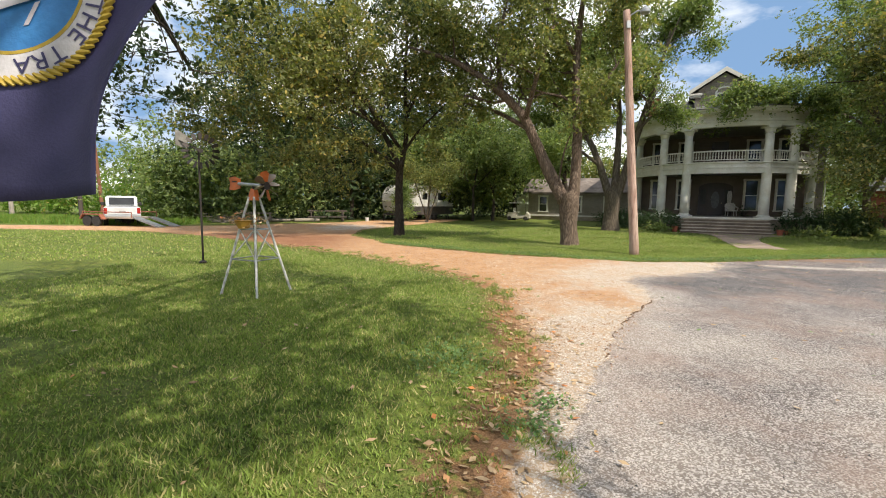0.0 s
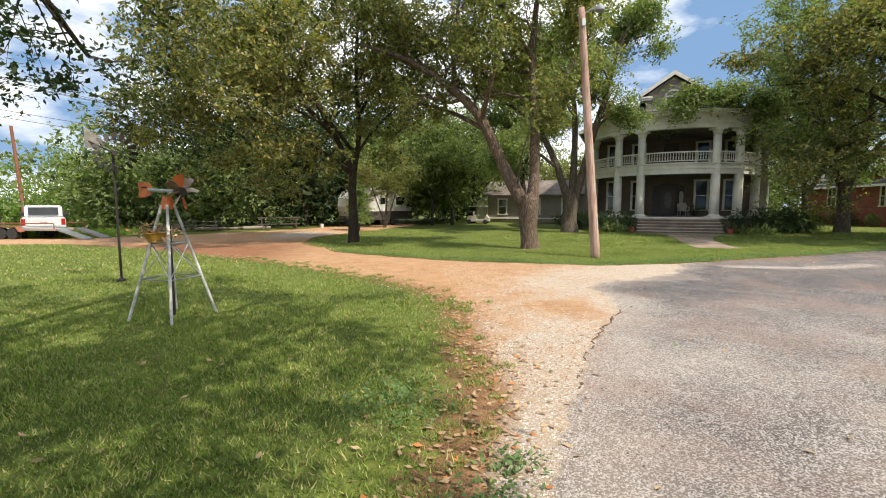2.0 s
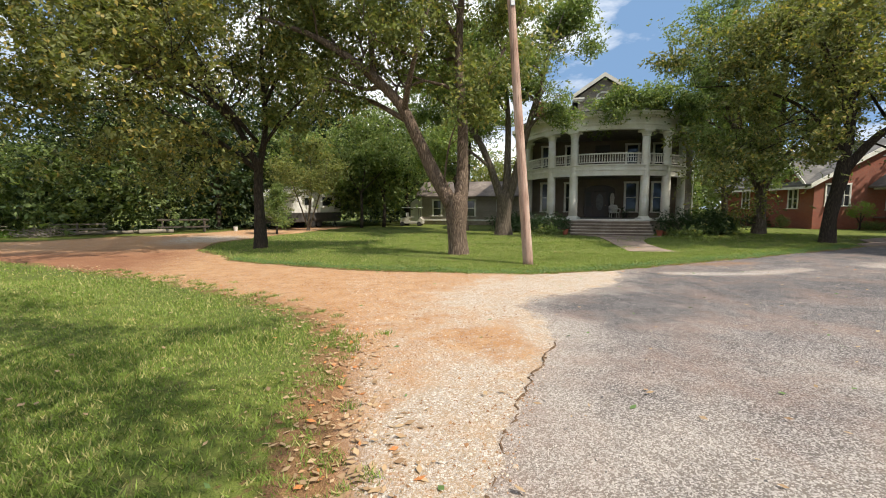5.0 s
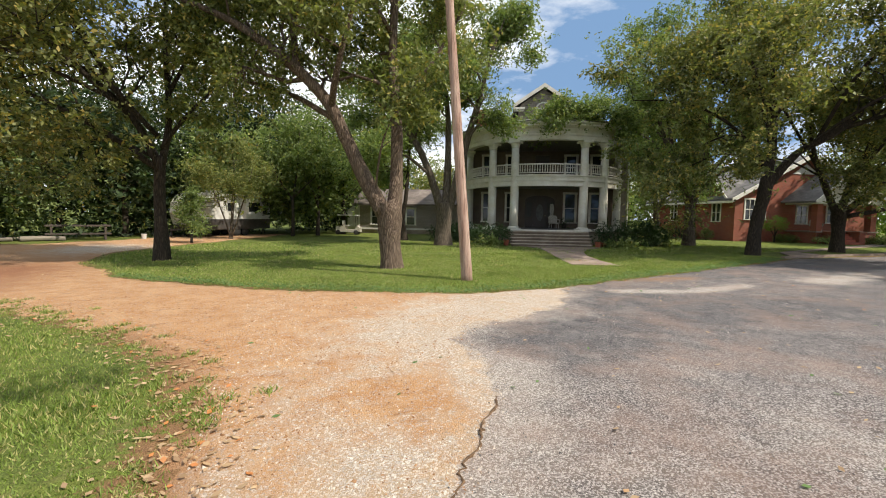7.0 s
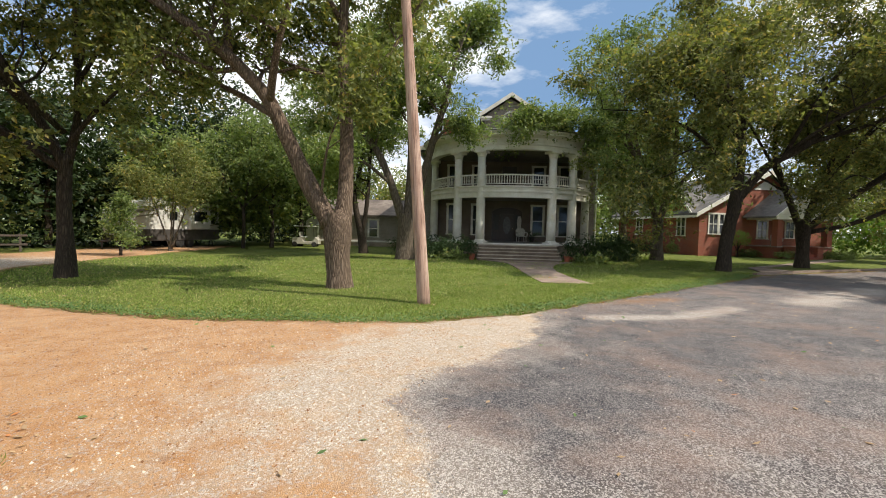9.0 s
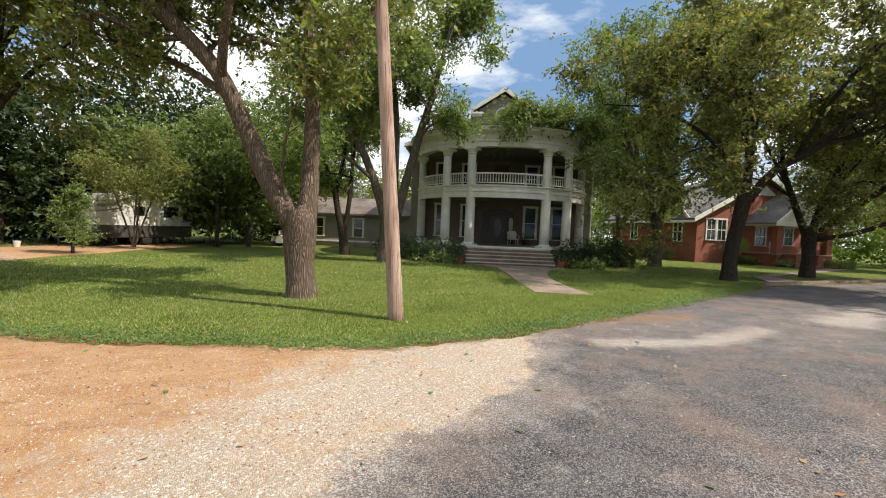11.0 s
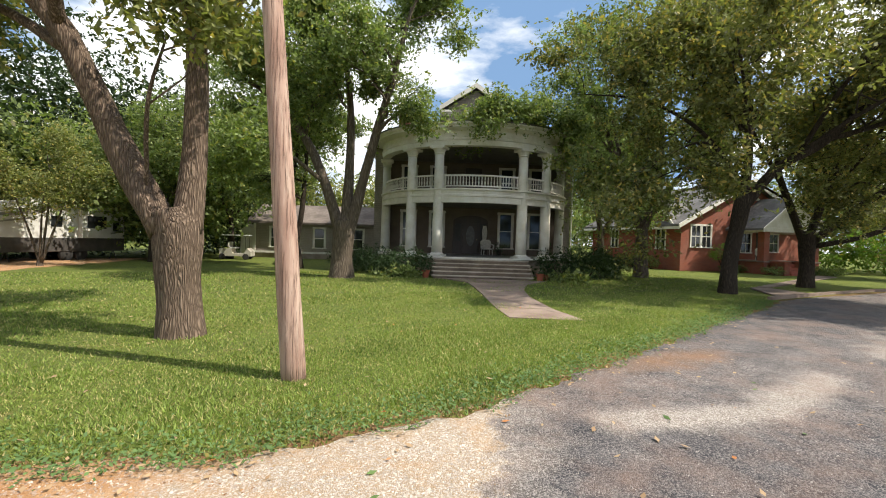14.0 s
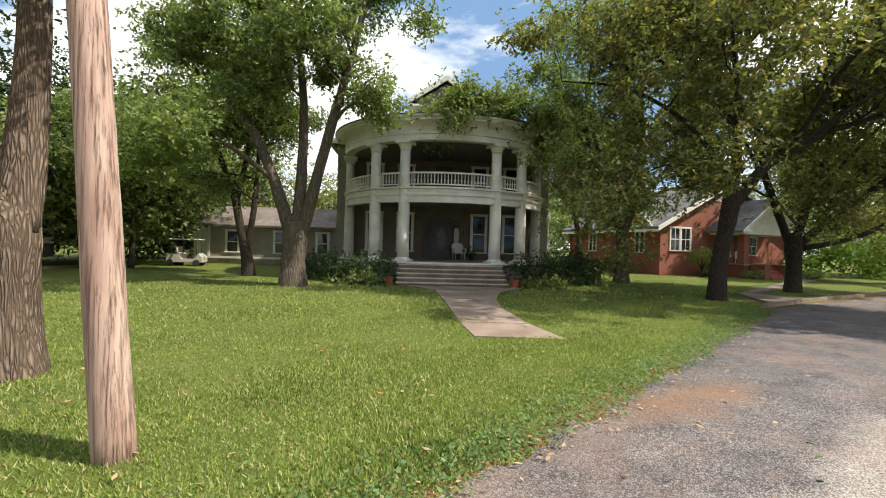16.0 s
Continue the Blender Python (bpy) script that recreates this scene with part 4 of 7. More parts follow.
def window(parent, x0, x1, z0, z1, y, trim=0.12, bars=1, name="window", sash=True):
    """A framed window standing proud of a wall that faces -y at depth y."""
    bm = bmesh.new()
    for a in ((x0 - trim, x0, z0, z1), (x1, x1 + trim, z0, z1), (x0 - trim - 0.03, x1 + trim + 0.03, z1, z1 + trim * 1.3)):
        box(bm, a[0], a[1], y - 0.06, y, a[2], a[3], 0.008)
    w = part(name, bm, M_WHITE, parent, "white wooden frame")
    bm = bmesh.new()
    box(bm, x0 - trim - 0.05, x1 + trim + 0.05, y - 0.11, y, z0 - 0.08, z0, 0.01)
    part("sill", bm, M_WHITE, w)
    bm = bmesh.new()
    box(bm, x0, x1, y - 0.012, y - 0.006, z0, z1)
    part("pane", bm, M_GLASS, w, "dark reflecting glass")
    if sash:
        bm = bmesh.new()
        zm = (z0 + z1) / 2
        box(bm, x0, x1, y - 0.045, y - 0.013, zm - 0.03, zm + 0.03)
        for e0, e1 in ((x0, x0 + 0.05), (x1 - 0.05, x1)):
            box(bm, e0, e1, y - 0.04, y - 0.013, z0, z1)
        for k in range(1, bars):
            xx = x0 + (x1 - x0) * k / bars
            box(bm, xx - 0.02, xx + 0.02, y - 0.042, y - 0.014, z0, z1)
        part("sash", bm, M_WHITE, w)
    return w


# ---- white house ----
H = pose(21.26, 35.03, 0, 0, 0, -26.7)
R, FLOOR = 5.73, 1.03
house = thing("white_house", H, "two-storey white house with a round columned portico", "house")
for a in ((-6.5, -6.2, 0.3, 13), (6.2, 6.5, 0.3, 13), (-6.2, 6.2, 12.7, 13)):
    bm = bmesh.new()
    box(bm, *a, 0, 8.0)
    part("wall", bm, M_SIDING, house)
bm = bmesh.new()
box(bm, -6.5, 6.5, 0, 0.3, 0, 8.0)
part("front_wall", bm, M_SHADE_WALL, house, "taupe front wall, colour darkened for the porch's shade")
for s_ in (-1, 1):
    bm = bmesh.new()
    box(bm, s_ * 6.28 - 0.26, s_ * 6.28 + 0.26, -0.12, 0.0, 0.4, 7.6, 0.012)
    box(bm, s_ * 6.28 - 0.32, s_ * 6.28 + 0.32, -0.16, 0.0, 7.6, 7.8, 0.012)
    part("corner_board", bm, M_SIDING, house)

COLS = (-1.49, -0.738, -0.417, 0.417, 0.738, 1.49)
for a in COLS:
    at = pose(R * math.sin(a), -R * math.cos(a), FLOOR, 0, 0, math.degrees(a))
    bm = bmesh.new()
    lathe(bm, [(0.305, 0.16), (0.30, 1.2), (0.29, 2.6), (0.272, 4.2), (0.25, 5.55)], 22, at)
    col = part("column", bm, M_WHITE, house, "round white wooden column", True)
    bm = bmesh.new()
    box(bm, -0.4, 0.4, -0.4, 0.4, 0, 0.09, 0.01, at)
    lathe(bm, [(0.38, 0.09), (0.385, 0.12), (0.36, 0.16), (0.31, 0.19)], 22, at)
    part("base", bm, M_WHITE, col)
    bm = bmesh.new()
    lathe(bm, [(0.25, 5.55), (0.3, 5.6), (0.27, 5.65), (0.33, 5.8), (0.37, 5.86)], 22, at)
    box(bm, -0.4, 0.4, -0.4, 0.4, 5.86, 5.995, 0.01, at)
    part("capital", bm, M_WHITE, col)

def half_disc(name, prof, material, label="", seg=56, smooth=False):
    bm = bmesh.new()
    lathe(bm, prof, seg, None, math.pi, 2 * math.pi)
    bmesh.ops.recalc_face_normals(bm, faces=bm.faces)
    return part(name, bm, material, house, label)


M_DECK = simple("grey_painted_deck", (0.24, 0.225, 0.205), (0.17, 0.16, 0.145), 2, 0.7)
half_disc("porch_floor", [(0.1, 0.9), (6.12, 0.9), (6.2, 0.93), (6.2, FLOOR - 0.01), (6.15, FLOOR), (0.1, FLOOR)], M_DECK, "grey painted porch floor")
half_disc("porch_base", [(5.9, 0), (5.98, 0), (5.98, 0.9), (5.9, 0.9)], M_STEP, "stained masonry porch base")
half_disc("balcony_floor", [(0.1, 4.12), (5.62, 4.12), (5.62, 4.62), (0.1, 4.62)], M_DECK, "dark porch ceiling and balcony deck")
half_disc("fascia", [(5.62, 3.98), (5.92, 3.98), (5.92, 4.3), (5.99, 4.32), (5.99, 4.42), (5.92, 4.44), (5.92, 4.62), (6.06, 4.66), (6.06, 4.74), (5.62, 4.74)], M_WHITE, "white curved fascia boards")
half_disc("entablature", [(5.52, 7.03), (6.02, 7.03), (6.02, 7.3), (6.08, 7.32), (6.08, 7.42), (6.02, 7.44), (6.02, 7.78), (6.2, 7.86), (6.5, 7.9), (6.5, 7.98), (6.62, 8.06), (6.62, 8.14), (5.52, 8.14)], M_WHITE, "white curved cornice")
half_disc("portico_ceiling", [(0.1, 7.1), (5.52, 7.1), (5.52, 7.2), (0.1, 7.2)], M_DECK)
half_disc("portico_roof", [(6.66, 8.14), (6.66, 8.2), (4.0, 8.85), (2.0, 9.3), (0.1, 9.7), (0.1, 9.6), (2.0, 9.2), (4.0, 8.75)], M_ROOF, "low round shingle roof")

# balustrade between the columns
bal_mesh = None
spans = [(COLS[i], COLS[i + 1]) for i in range(5)]
for a0, a1 in spans:
    b0, b1 = a0 + 0.05, a1 - 0.05
    bm = bmesh.new()
    for z0, z1, r0, r1 in ((5.42, 5.5, 5.66, 5.8), (4.86, 4.92, 5.69, 5.77)):
        lathe(bm, [(r0, z0), (r1, z0), (r1, z1), (r0, z1), (r0, z0)], 12, None, -math.pi / 2 + b0, -math.pi / 2 + b1)
    bmesh.ops.recalc_face_normals(bm, faces=bm.faces)
    rail = part("railing", bm, M_WHITE, house, "white balcony railing")
    n = max(2, int((b1 - b0) * R / 0.165))
    for k in range(n):
        a = b0 + (b1 - b0) * (k + 0.5) / n
        if bal_mesh is None:
            bm = bmesh.new()
            lathe(bm, [(0.02, 4.9), (0.026, 4.96), (0.04, 5.08), (0.022, 5.2), (0.028, 5.3), (0.02, 5.44)], 8)
            first = part("baluster", bm, M_WHITE, rail, smooth=True)
            bal_mesh = first.data
            ob = first
        else:
            ob = new("baluster", bal_mesh)
            ob.parent = rail
        ob.matrix_basis = pose(R * math.sin(a), -R * math.cos(a), 0)

for xc in (-4.25, -2.35, 2.25, 4.25):
    window(house, xc - 0.42, xc + 0.42, 1.5, 3.72, 0.0)
    window(house, xc - 0.42, xc + 0.42, 4.95, 6.7, 0.0)
# arched entrance
bm = bmesh.new()
arch = [(-1.25, FLOOR), (1.05, FLOOR), (1.05, 3.2)] + [(-0.1 + 1.15 * math.cos(a), 3.2 + 0.4 * math.sin(a)) for a in np.linspace(0, math.pi, 12)[1:-1]] + [(-1.25, 3.2)]
prism(bm, arch, -0.1, -0.004)
ent = part("entrance", bm, M_DOOR, house, "dark arched wooden entrance")
for x0, x1 in ((-0.62, 0.42),):
    bm = bmesh.new()
    box(bm, x0, x1, -0.16, -0.104, FLOOR, 3.1, 0.012)
    dr = part("door", bm, M_DOOR, ent)
    bm = bmesh.new()
    lathe(bm, [(0.28, 0), (0.28, 0.02)], 24, pose(-0.1, -0.163, 2.25, 90) @ Matrix.Diagonal((1, 2.4, 1, 1)))
    part("oval_pane", bm, simple("etched_glass", (0.13, 0.125, 0.115), (0.07, 0.068, 0.062), 6, 0.4), dr, "pale oval etched glass")
    bm = bmesh.new()
    lathe(bm, [(0.03, 0), (0.035, 0.03), (0.02, 0.06)], 10, pose(0.33, -0.17, 2.0, 90))
    part("door_knob", bm, simple("aged_brass", (0.45, 0.33, 0.14), None, 8, 0.35, 1.0), dr)
for x0, x1 in ((-1.12, -0.75), (0.56, 0.93)):
    bm = bmesh.new()
    box(bm, x0, x1, -0.114, -0.106, 1.9, 3.05)
    part("sidelight", bm, M_DULL_GLASS, ent)
bm = bmesh.new()
prism(bm, [(0.72, 2.0), (0.84, 1.85), (0.97, 2.0), (1.02, 2.6), (0.95, 2.95), (0.74, 2.95), (0.68, 2.6)], -0.19, -0.125)
hang = tagged(part("door_hanging", bm, M_WICKER), "pale cloth hanging beside the front door", "hanging")
hang.matrix_basis = H.copy()
bm = bmesh.new()
box(bm, -0.55, 0.55, -0.1, -0.004, 4.65, 6.75, 0.012)
part("balcony_door", bm, M_DOOR, house)

# steps to the porch; lit treads and shaded risers are put into the colours
steps = thing("porch_steps", H @ pose(0, -6.0, 0), "wide stained concrete steps up to the porch", "steps")
M_TREAD = simple("lit_tread_concrete", (0.56, 0.49, 0.41), (0.36, 0.29, 0.23), 1.4, 0.9, fine=25)
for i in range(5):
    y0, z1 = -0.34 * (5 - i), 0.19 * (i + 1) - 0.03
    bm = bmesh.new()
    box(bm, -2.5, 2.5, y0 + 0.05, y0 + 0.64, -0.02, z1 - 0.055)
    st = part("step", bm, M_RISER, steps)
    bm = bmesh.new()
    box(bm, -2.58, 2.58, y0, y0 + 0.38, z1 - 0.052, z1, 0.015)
    part("tread", bm, M_TREAD, st, "tread coloured paler, as if lit")
half_disc("floor_edge", [(6.15, FLOOR - 0.1), (6.24, FLOOR - 0.1), (6.26, FLOOR - 0.05), (6.24, FLOOR + 0.005), (6.15, FLOOR + 0.005)], M_WHITE, "white painted edge of the porch floor")

# front gable, main roof, chimneys
bm = bmesh.new()
prism(bm, [(-1.8, 8.3), (1.8, 8.3), (1.8, 10.85), (0, 12.04), (-1.8, 10.85)], 0.35, 0.55)
gab = part("gable", bm, M_SIDING, house, "grey clapboard dormer gable")
for s_ in (-1, 1):
    bm = bmesh.new()
    prism(bm, [(s_ * 2.36, 10.64), (s_ * 2.36, 10.8), (0, 12.36), (0, 12.2)], -0.05, 6.5)
    part("gable_roof", bm, M_ROOF, gab)
    bm = bmesh.new()
    prism(bm, [(s_ * 2.4, 10.52), (s_ * 2.4, 10.81), (0, 12.4), (0, 12.08)], -0.15, -0.053)
    part("rake_board", bm, M_WHITE, gab)
    bm = bmesh.new()
    box(bm, s_ * 1.95 - 0.45, s_ * 1.95 + 0.45, -0.12, 0.34, 10.42, 10.56, 0.01)
    box(bm, s_ * 1.95 - 0.36, s_ * 1.95 + 0.36, -0.04, 0.34, 10.28, 10.417, 0.01)
    part("cornice_return", bm, M_WHITE, gab)
    bm = bmesh.new()
    box(bm, s_ * 1.8 - 0.1, s_ * 1.8 + 0.1, 0.28, 6, 8.4, 10.7)
    part("cheek", bm, M_SIDING, gab)
win = window(gab, -0.5, 0.5, 9.3, 10.45, 0.35, 0.1)
bm = bmesh.new()
ring = [(0.62 * math.cos(a), 10.53 + 0.52 * math.sin(a)) for a in np.linspace(0, math.pi, 13)]
prism(bm, ring + [(0.5 * math.cos(a), 10.53 + 0.4 * math.sin(a)) for a in np.linspace(math.pi, 0, 13)], 0.29, 0.348)
part("arch_trim", bm, M_WHITE, win)
bm = bmesh.new()
lo = [bm.verts.new((x, y, 8.1)) for x, y in ((-7.1, -0.3), (7.1, -0.3), (7.1, 13.6), (-7.1, 13.6))]
hi = [bm.verts.new((x, y, 11.6)) for x, y in ((-1.2, 5.5), (1.2, 5.5), (1.2, 8), (-1.2, 8))]
bm.faces.new(lo[::-1])
bm.faces.new(hi)
for i in range(4):
    bm.faces.new((lo[i], lo[(i + 1) % 4], hi[(i + 1) % 4], hi[i]))
part("main_roof", bm, M_ROOF, house, "grey shingle hip roof")
bm = bmesh.new()
for a in ((-7.15, 7.15, -0.35, -0.25), (-7.15, -7.05, -0.25, 13.6), (7.05, 7.15, -0.25, 13.6)):
    box(bm, *a, 7.88, 8.12)
part("eave_board", bm, M_WHITE, house)
for x, y in ((-5.0, 4.0), (4.6, 6.5)):
    bm = bmesh.new()
    box(bm, x - 0.4, x + 0.4, y - 0.35, y + 0.35, 8.6, 11.0)
    box(bm, x - 0.47, x + 0.47, y - 0.42, y + 0.42, 11.0, 11.25, 0.02)
    part("chimney", bm, M_BRICK, house, "red brick chimney")
bm = bmesh.new()
tube(bm, [(6.62, -0.16, 7.8), (6.62, -0.16, 0.2)], 0.045, 8)
part("downpipe", bm, M_WHITE, house)

# ---- walk to the steps ----
def flat_slab(name, corners, z0, z1, material, parent=None):
    bm = bmesh.new()
    lo = [bm.verts.new((x, y, z0)) for x, y in corners]
    hi = [bm.verts.new((x, y, z1)) for x, y in corners]
    bm.faces.new(hi)
    bm.faces.new(lo[::-1])
    for i in range(len(lo)):
        bm.faces.new((lo[i], lo[(i + 1) % len(lo)], hi[(i + 1) % len(lo)], hi[i]))
    bmesh.ops.recalc_face_normals(bm, faces=bm.faces)
    return part(name, bm, material, parent)


walkway = thing("front_walk", None, "stained concrete walk from the lawn to the porch steps", "walk", kind="structure")
for c in ([(12.4, 18.5), (13.98, 17.5), (14.45, 19.2), (13.0, 20.0)], [(13.03, 20.05), (14.47, 19.26), (15.6, 21.7), (14.2, 22.5)], [(14.23, 22.55), (15.63, 21.75), (16.8, 23.6), (15.0, 24.2)],
          [(15.03, 24.25), (16.83, 23.65), (18.4, 25.4), (16.2, 26.9)], [(16.23, 26.95), (18.43, 25.45), (20.6, 26.6), (16.0, 29.2)]):
    flat_slab("slab", c, -0.03, 0.035, M_WALK, walkway)

# ---- utility pole ----
def pole_build(nt, b):
    v = coords(nt, (1, 1, 0.022))
    w = noise_fac(nt, v, 38, 6, 0.7, 0.3, 0.5)
    g = noise_fac(nt, coords(nt, (1, 1, 0.25)), 4, 5)
    c = mix(nt, g, (0.46, 0.325, 0.265), (0.34, 0.215, 0.17))
    c = mix(nt, noise_fac(nt, v, 16, 5, 0.6, 0.5, 0.75), c, (0.56, 0.46, 0.38))
    c = mix(nt, w, (0.10, 0.06, 0.045), c)
    nt.links.new(c, b.inputs["Base Color"])
    bump(nt, b, w, 0.8, 0.012)


M_POLE = mat("weathered_pole_wood", pole_build, 0.9, 0, 0.2)
M_METAL = simple("galvanised_metal", (0.45, 0.46, 0.47), (0.33, 0.34, 0.35), 6, 0.45, 0.8)
pl = thing("utility_pole", pose(6.717, 15.64, 0), "leaning weathered wooden pole with a yard lamp", "pole")
bm = bmesh.new()
tube(bm, [(-0.07 * z, 0.045 * z, z) for z in np.linspace(-0.2, 8.6, 24)], [0.165 - 0.006 * z for z in np.linspace(0, 8.6, 24)], 20, 0.06)
part("shaft", bm, M_POLE, pl, smooth=True)
bm = bmesh.new()
tube(bm, [(-0.58, 0.38, 8.35), (-0.28, 0.3, 8.55), (-0.1, 0.25, 8.56)], 0.025, 8)
part("lamp_arm", bm, M_METAL, pl)
bm = bmesh.new()
lathe(bm, [(0.09, -0.05), (0.17, 0.0), (0.17, 0.08), (0.1, 0.16), (0.05, 0.22)], 16, pose(-0.02, 0.22, 8.47))
part("lamp_head", bm, M_METAL, pl, "round grey yard lamp")
bm = bmesh.new()
box(bm, -0.64, -0.5, 0.2, 0.27, 7.95, 8.2, 0.01)
part("photocell_box", bm, M_METAL, pl)


# ---- red brick bungalow ----
bh = thing("brick_house", pose(39.8, 32.7, 0, 0, 0, -11.5) @ Matrix.Diagonal((1, 1, 1.12, 1)), "red brick bungalow with white trim and a grey roof", "house")
bm = bmesh.new()
prism(bm, [(0, 0), (14, 0), (14, 3.5), (7, 6.8), (0, 3.5)], 0, 0.3)
part("front_wall", bm, M_BRICK, bh)
bm = bmesh.new()
box(bm, 0, 0.3, 0.3, 12, 0, 3.6)
lw = part("side_wall", bm, M_BRICK, bh)
bm = bmesh.new()
box(bm, 13.7, 14, 0.3, 12, 0, 3.6)
part("side_wall", bm, M_BRICK, bh)
bm = bmesh.new()
prism(bm, [(0, 0), (14, 0), (14, 3.5), (7, 6.8), (0, 3.5)], 11.7, 12)
part("back_wall", bm, M_BRICK, bh)
for s_ in (-1, 1):
    bm = bmesh.new()
    prism(bm, [(7 + s_ * 7.7, 3.24), (7 + s_ * 7.7, 3.4), (7, 7.03), (7, 6.87)], -0.5, 12.5)
    part("roof", bm, M_ROOF, bh, "grey asphalt shingle roof")
    bm = bmesh.new()
    prism(bm, [(7 + s_ * 7.75, 3.1), (7 + s_ * 7.75, 3.42), (7, 7.08), (7, 6.74)], -0.58, -0.503)
    part("rake_board", bm, M_WHITE, bh)
    bm = bmesh.new()
    box(bm, 7 + s_ * 7.72 - 0.06, 7 + s_ * 7.72 + 0.06, -0.5, 12.5, 3.05, 3.23)
    part("eave_board", bm, M_WHITE, bh)
bm = bmesh.new()
prism(bm, [(5.6, 5.5), (8.4, 5.5), (7, 6.3)], -0.05, -0.004)
part("gable_vent", bm, M_WHITE, bh)
side = Matrix.Rotation(radians(-90), 4, "Z")
# small gable on the side towards the big house
sg = part("side_gable", (lambda b: (prism(b, [(-3.9, 3.3), (-0.5, 3.3), (-2.2, 4.9)], -0.05, 2.6, side), b)[1])(bmesh.new()), M_BRICK, bh)
for s_ in (-1, 1):
    bm = bmesh.new()
    prism(bm, [(-2.2 + s_ * 2.1, 3.12), (-2.2 + s_ * 2.1, 3.28), (-2.2, 5.2), (-2.2, 5.04)], -0.55, 3.4, side)
    part("roof", bm, M_ROOF, sg)
    bm = bmesh.new()
    prism(bm, [(-2.2 + s_ * 2.14, 3.02), (-2.2 + s_ * 2.14, 3.28), (-2.2, 5.24), (-2.2, 4.98)], -0.62, -0.553, side)
    part("rake_board", bm, M_WHITE, sg)
for x0, x1, z0, z1 in ((1.0, 1.95, 1.8, 3.35), (2.1, 3.05, 1.8, 3.35), (6.3, 7.4, 1.5, 2.9), (9.5, 10.5, 1.6, 2.9)):
    window(bh, x0, x1, z0, z1, 0.0, 0.1, 2)
for yc in (2.2, 8.3):
    w = window(bh, -yc - 0.5, -yc - 0.03, 1.6, 3.05, 0.0, 0.09)
    w2 = window(bh, -yc + 0.06, -yc + 0.53, 1.6, 3.05, 0.0, 0.09)
    w.matrix_basis = w2.matrix_basis = side
bm = bmesh.new()
tube(bm, [(4.5, 3.5, 5.2), (4.5, 3.5, 6.3)], 0.07, 10)
part("vent_pipe", bm, M_METAL, bh)
# porch
bm = bmesh.new()
box(bm, 5.2, 11.2, -3.0, -0.004, 0, 0.85, 0.02)
pch = part("porch", bm, M_BRICK, bh, "raised brick porch")
bm = bmesh.new()
box(bm, 5.1, 11.3, -3.08, -0.004, 0.854, 0.95, 0.02)
part("porch_slab", bm, M_WALK, pch)
for x in (5.5, 10.9):
    bm = bmesh.new()
    box(bm, x - 0.28, x + 0.28, -2.95, -2.4, 0.954, 3.0, 0.01)
    part("pier", bm, M_BRICK, pch)
bm = bmesh.new()
box(bm, 5.0, 11.4, -3.2, -0.06, 3.0, 3.3, 0.02)
part("beam", bm, M_WHITE, pch, "white porch beam")
bm = bmesh.new()
prism(bm, [(5.1, 3.3), (11.3, 3.3), (8.2, 5.3)], -3.1, -2.95)
part("pediment", bm, M_WHITE, pch, "white boarded porch gable")
for s_ in (-1, 1):
    bm = bmesh.new()
    prism(bm, [(8.2 + s_ * 3.6, 3.1), (8.2 + s_ * 3.6, 3.24), (8.2, 5.6), (8.2, 5.46)], -3.35, 1.5)
    part("porch_roof", bm, M_ROOF, pch)
    bm = bmesh.new()
    prism(bm, [(8.2 + s_ * 3.65, 2.98), (8.2 + s_ * 3.65, 3.25), (8.2, 5.66), (8.2, 5.38)], -3.44, -3.353)
    part("rake_board", bm, M_WHITE, pch)
bm = bmesh.new()
box(bm, 8.0, 8.9, -0.06, -0.004, 0.96, 3.0, 0.01)
part("door", bm, M_DOOR, pch)
M_REDSTEP = simple("red_painted_steps", (0.42, 0.10, 0.06), (0.32, 0.085, 0.05), 3, 0.7)
for i in range(4):
    bm = bmesh.new()
    box(bm, 6.4, 8.0, -3.1 - 0.3 * (4 - i), -3.084, 0, 0.2 * (i + 1) - 0.02, 0.015)
    part("step", bm, M_REDSTEP, pch)
for x in (6.05, 8.35):
    bm = bmesh.new()
    box(bm, x - 0.3, x + 0.3, -4.2, -3.1, 0, 0.85, 0.015)
    box(bm, x - 0.36, x + 0.36, -4.26, -3.1, 0.85, 0.95, 0.015)
    part("stair_pedestal", bm, M_BRICK, pch)
BH = pose(39.8, 32.7, 0, 0, 0, -11.5)

# ---- low wing ----
wing = thing("low_wing", pose(9.0, 49.6, 0, 0, 0, -26.7), "low grey clapboard wing with a shingle roof", "house")
for a in ((0, 11, 0, 0.25), (0, 0.25, 0.25, 6.5), (10.75, 11, 0.25, 6.5), (0.25, 10.75, 6.25, 6.5)):
    bm = bmesh.new()
    box(bm, *a, 0.5, 2.95)
    part("wall", bm, M_SIDING, wing)
bm = bmesh.new()
box(bm, 0.05, 10.95, 0.05, 6.45, 0, 0.5)
part("foundation", bm, M_STEP, wing)
bm = bmesh.new()
box(bm, -0.1, 11.1, -0.06, -0.003, 0.42, 0.58)
part("skirt_board", bm, M_WHITE, wing)
M_ROOF_WARM = mat("brown_shingles", shingle_build((0.26, 0.22, 0.19), (0.16, 0.13, 0.115)), 0.9)
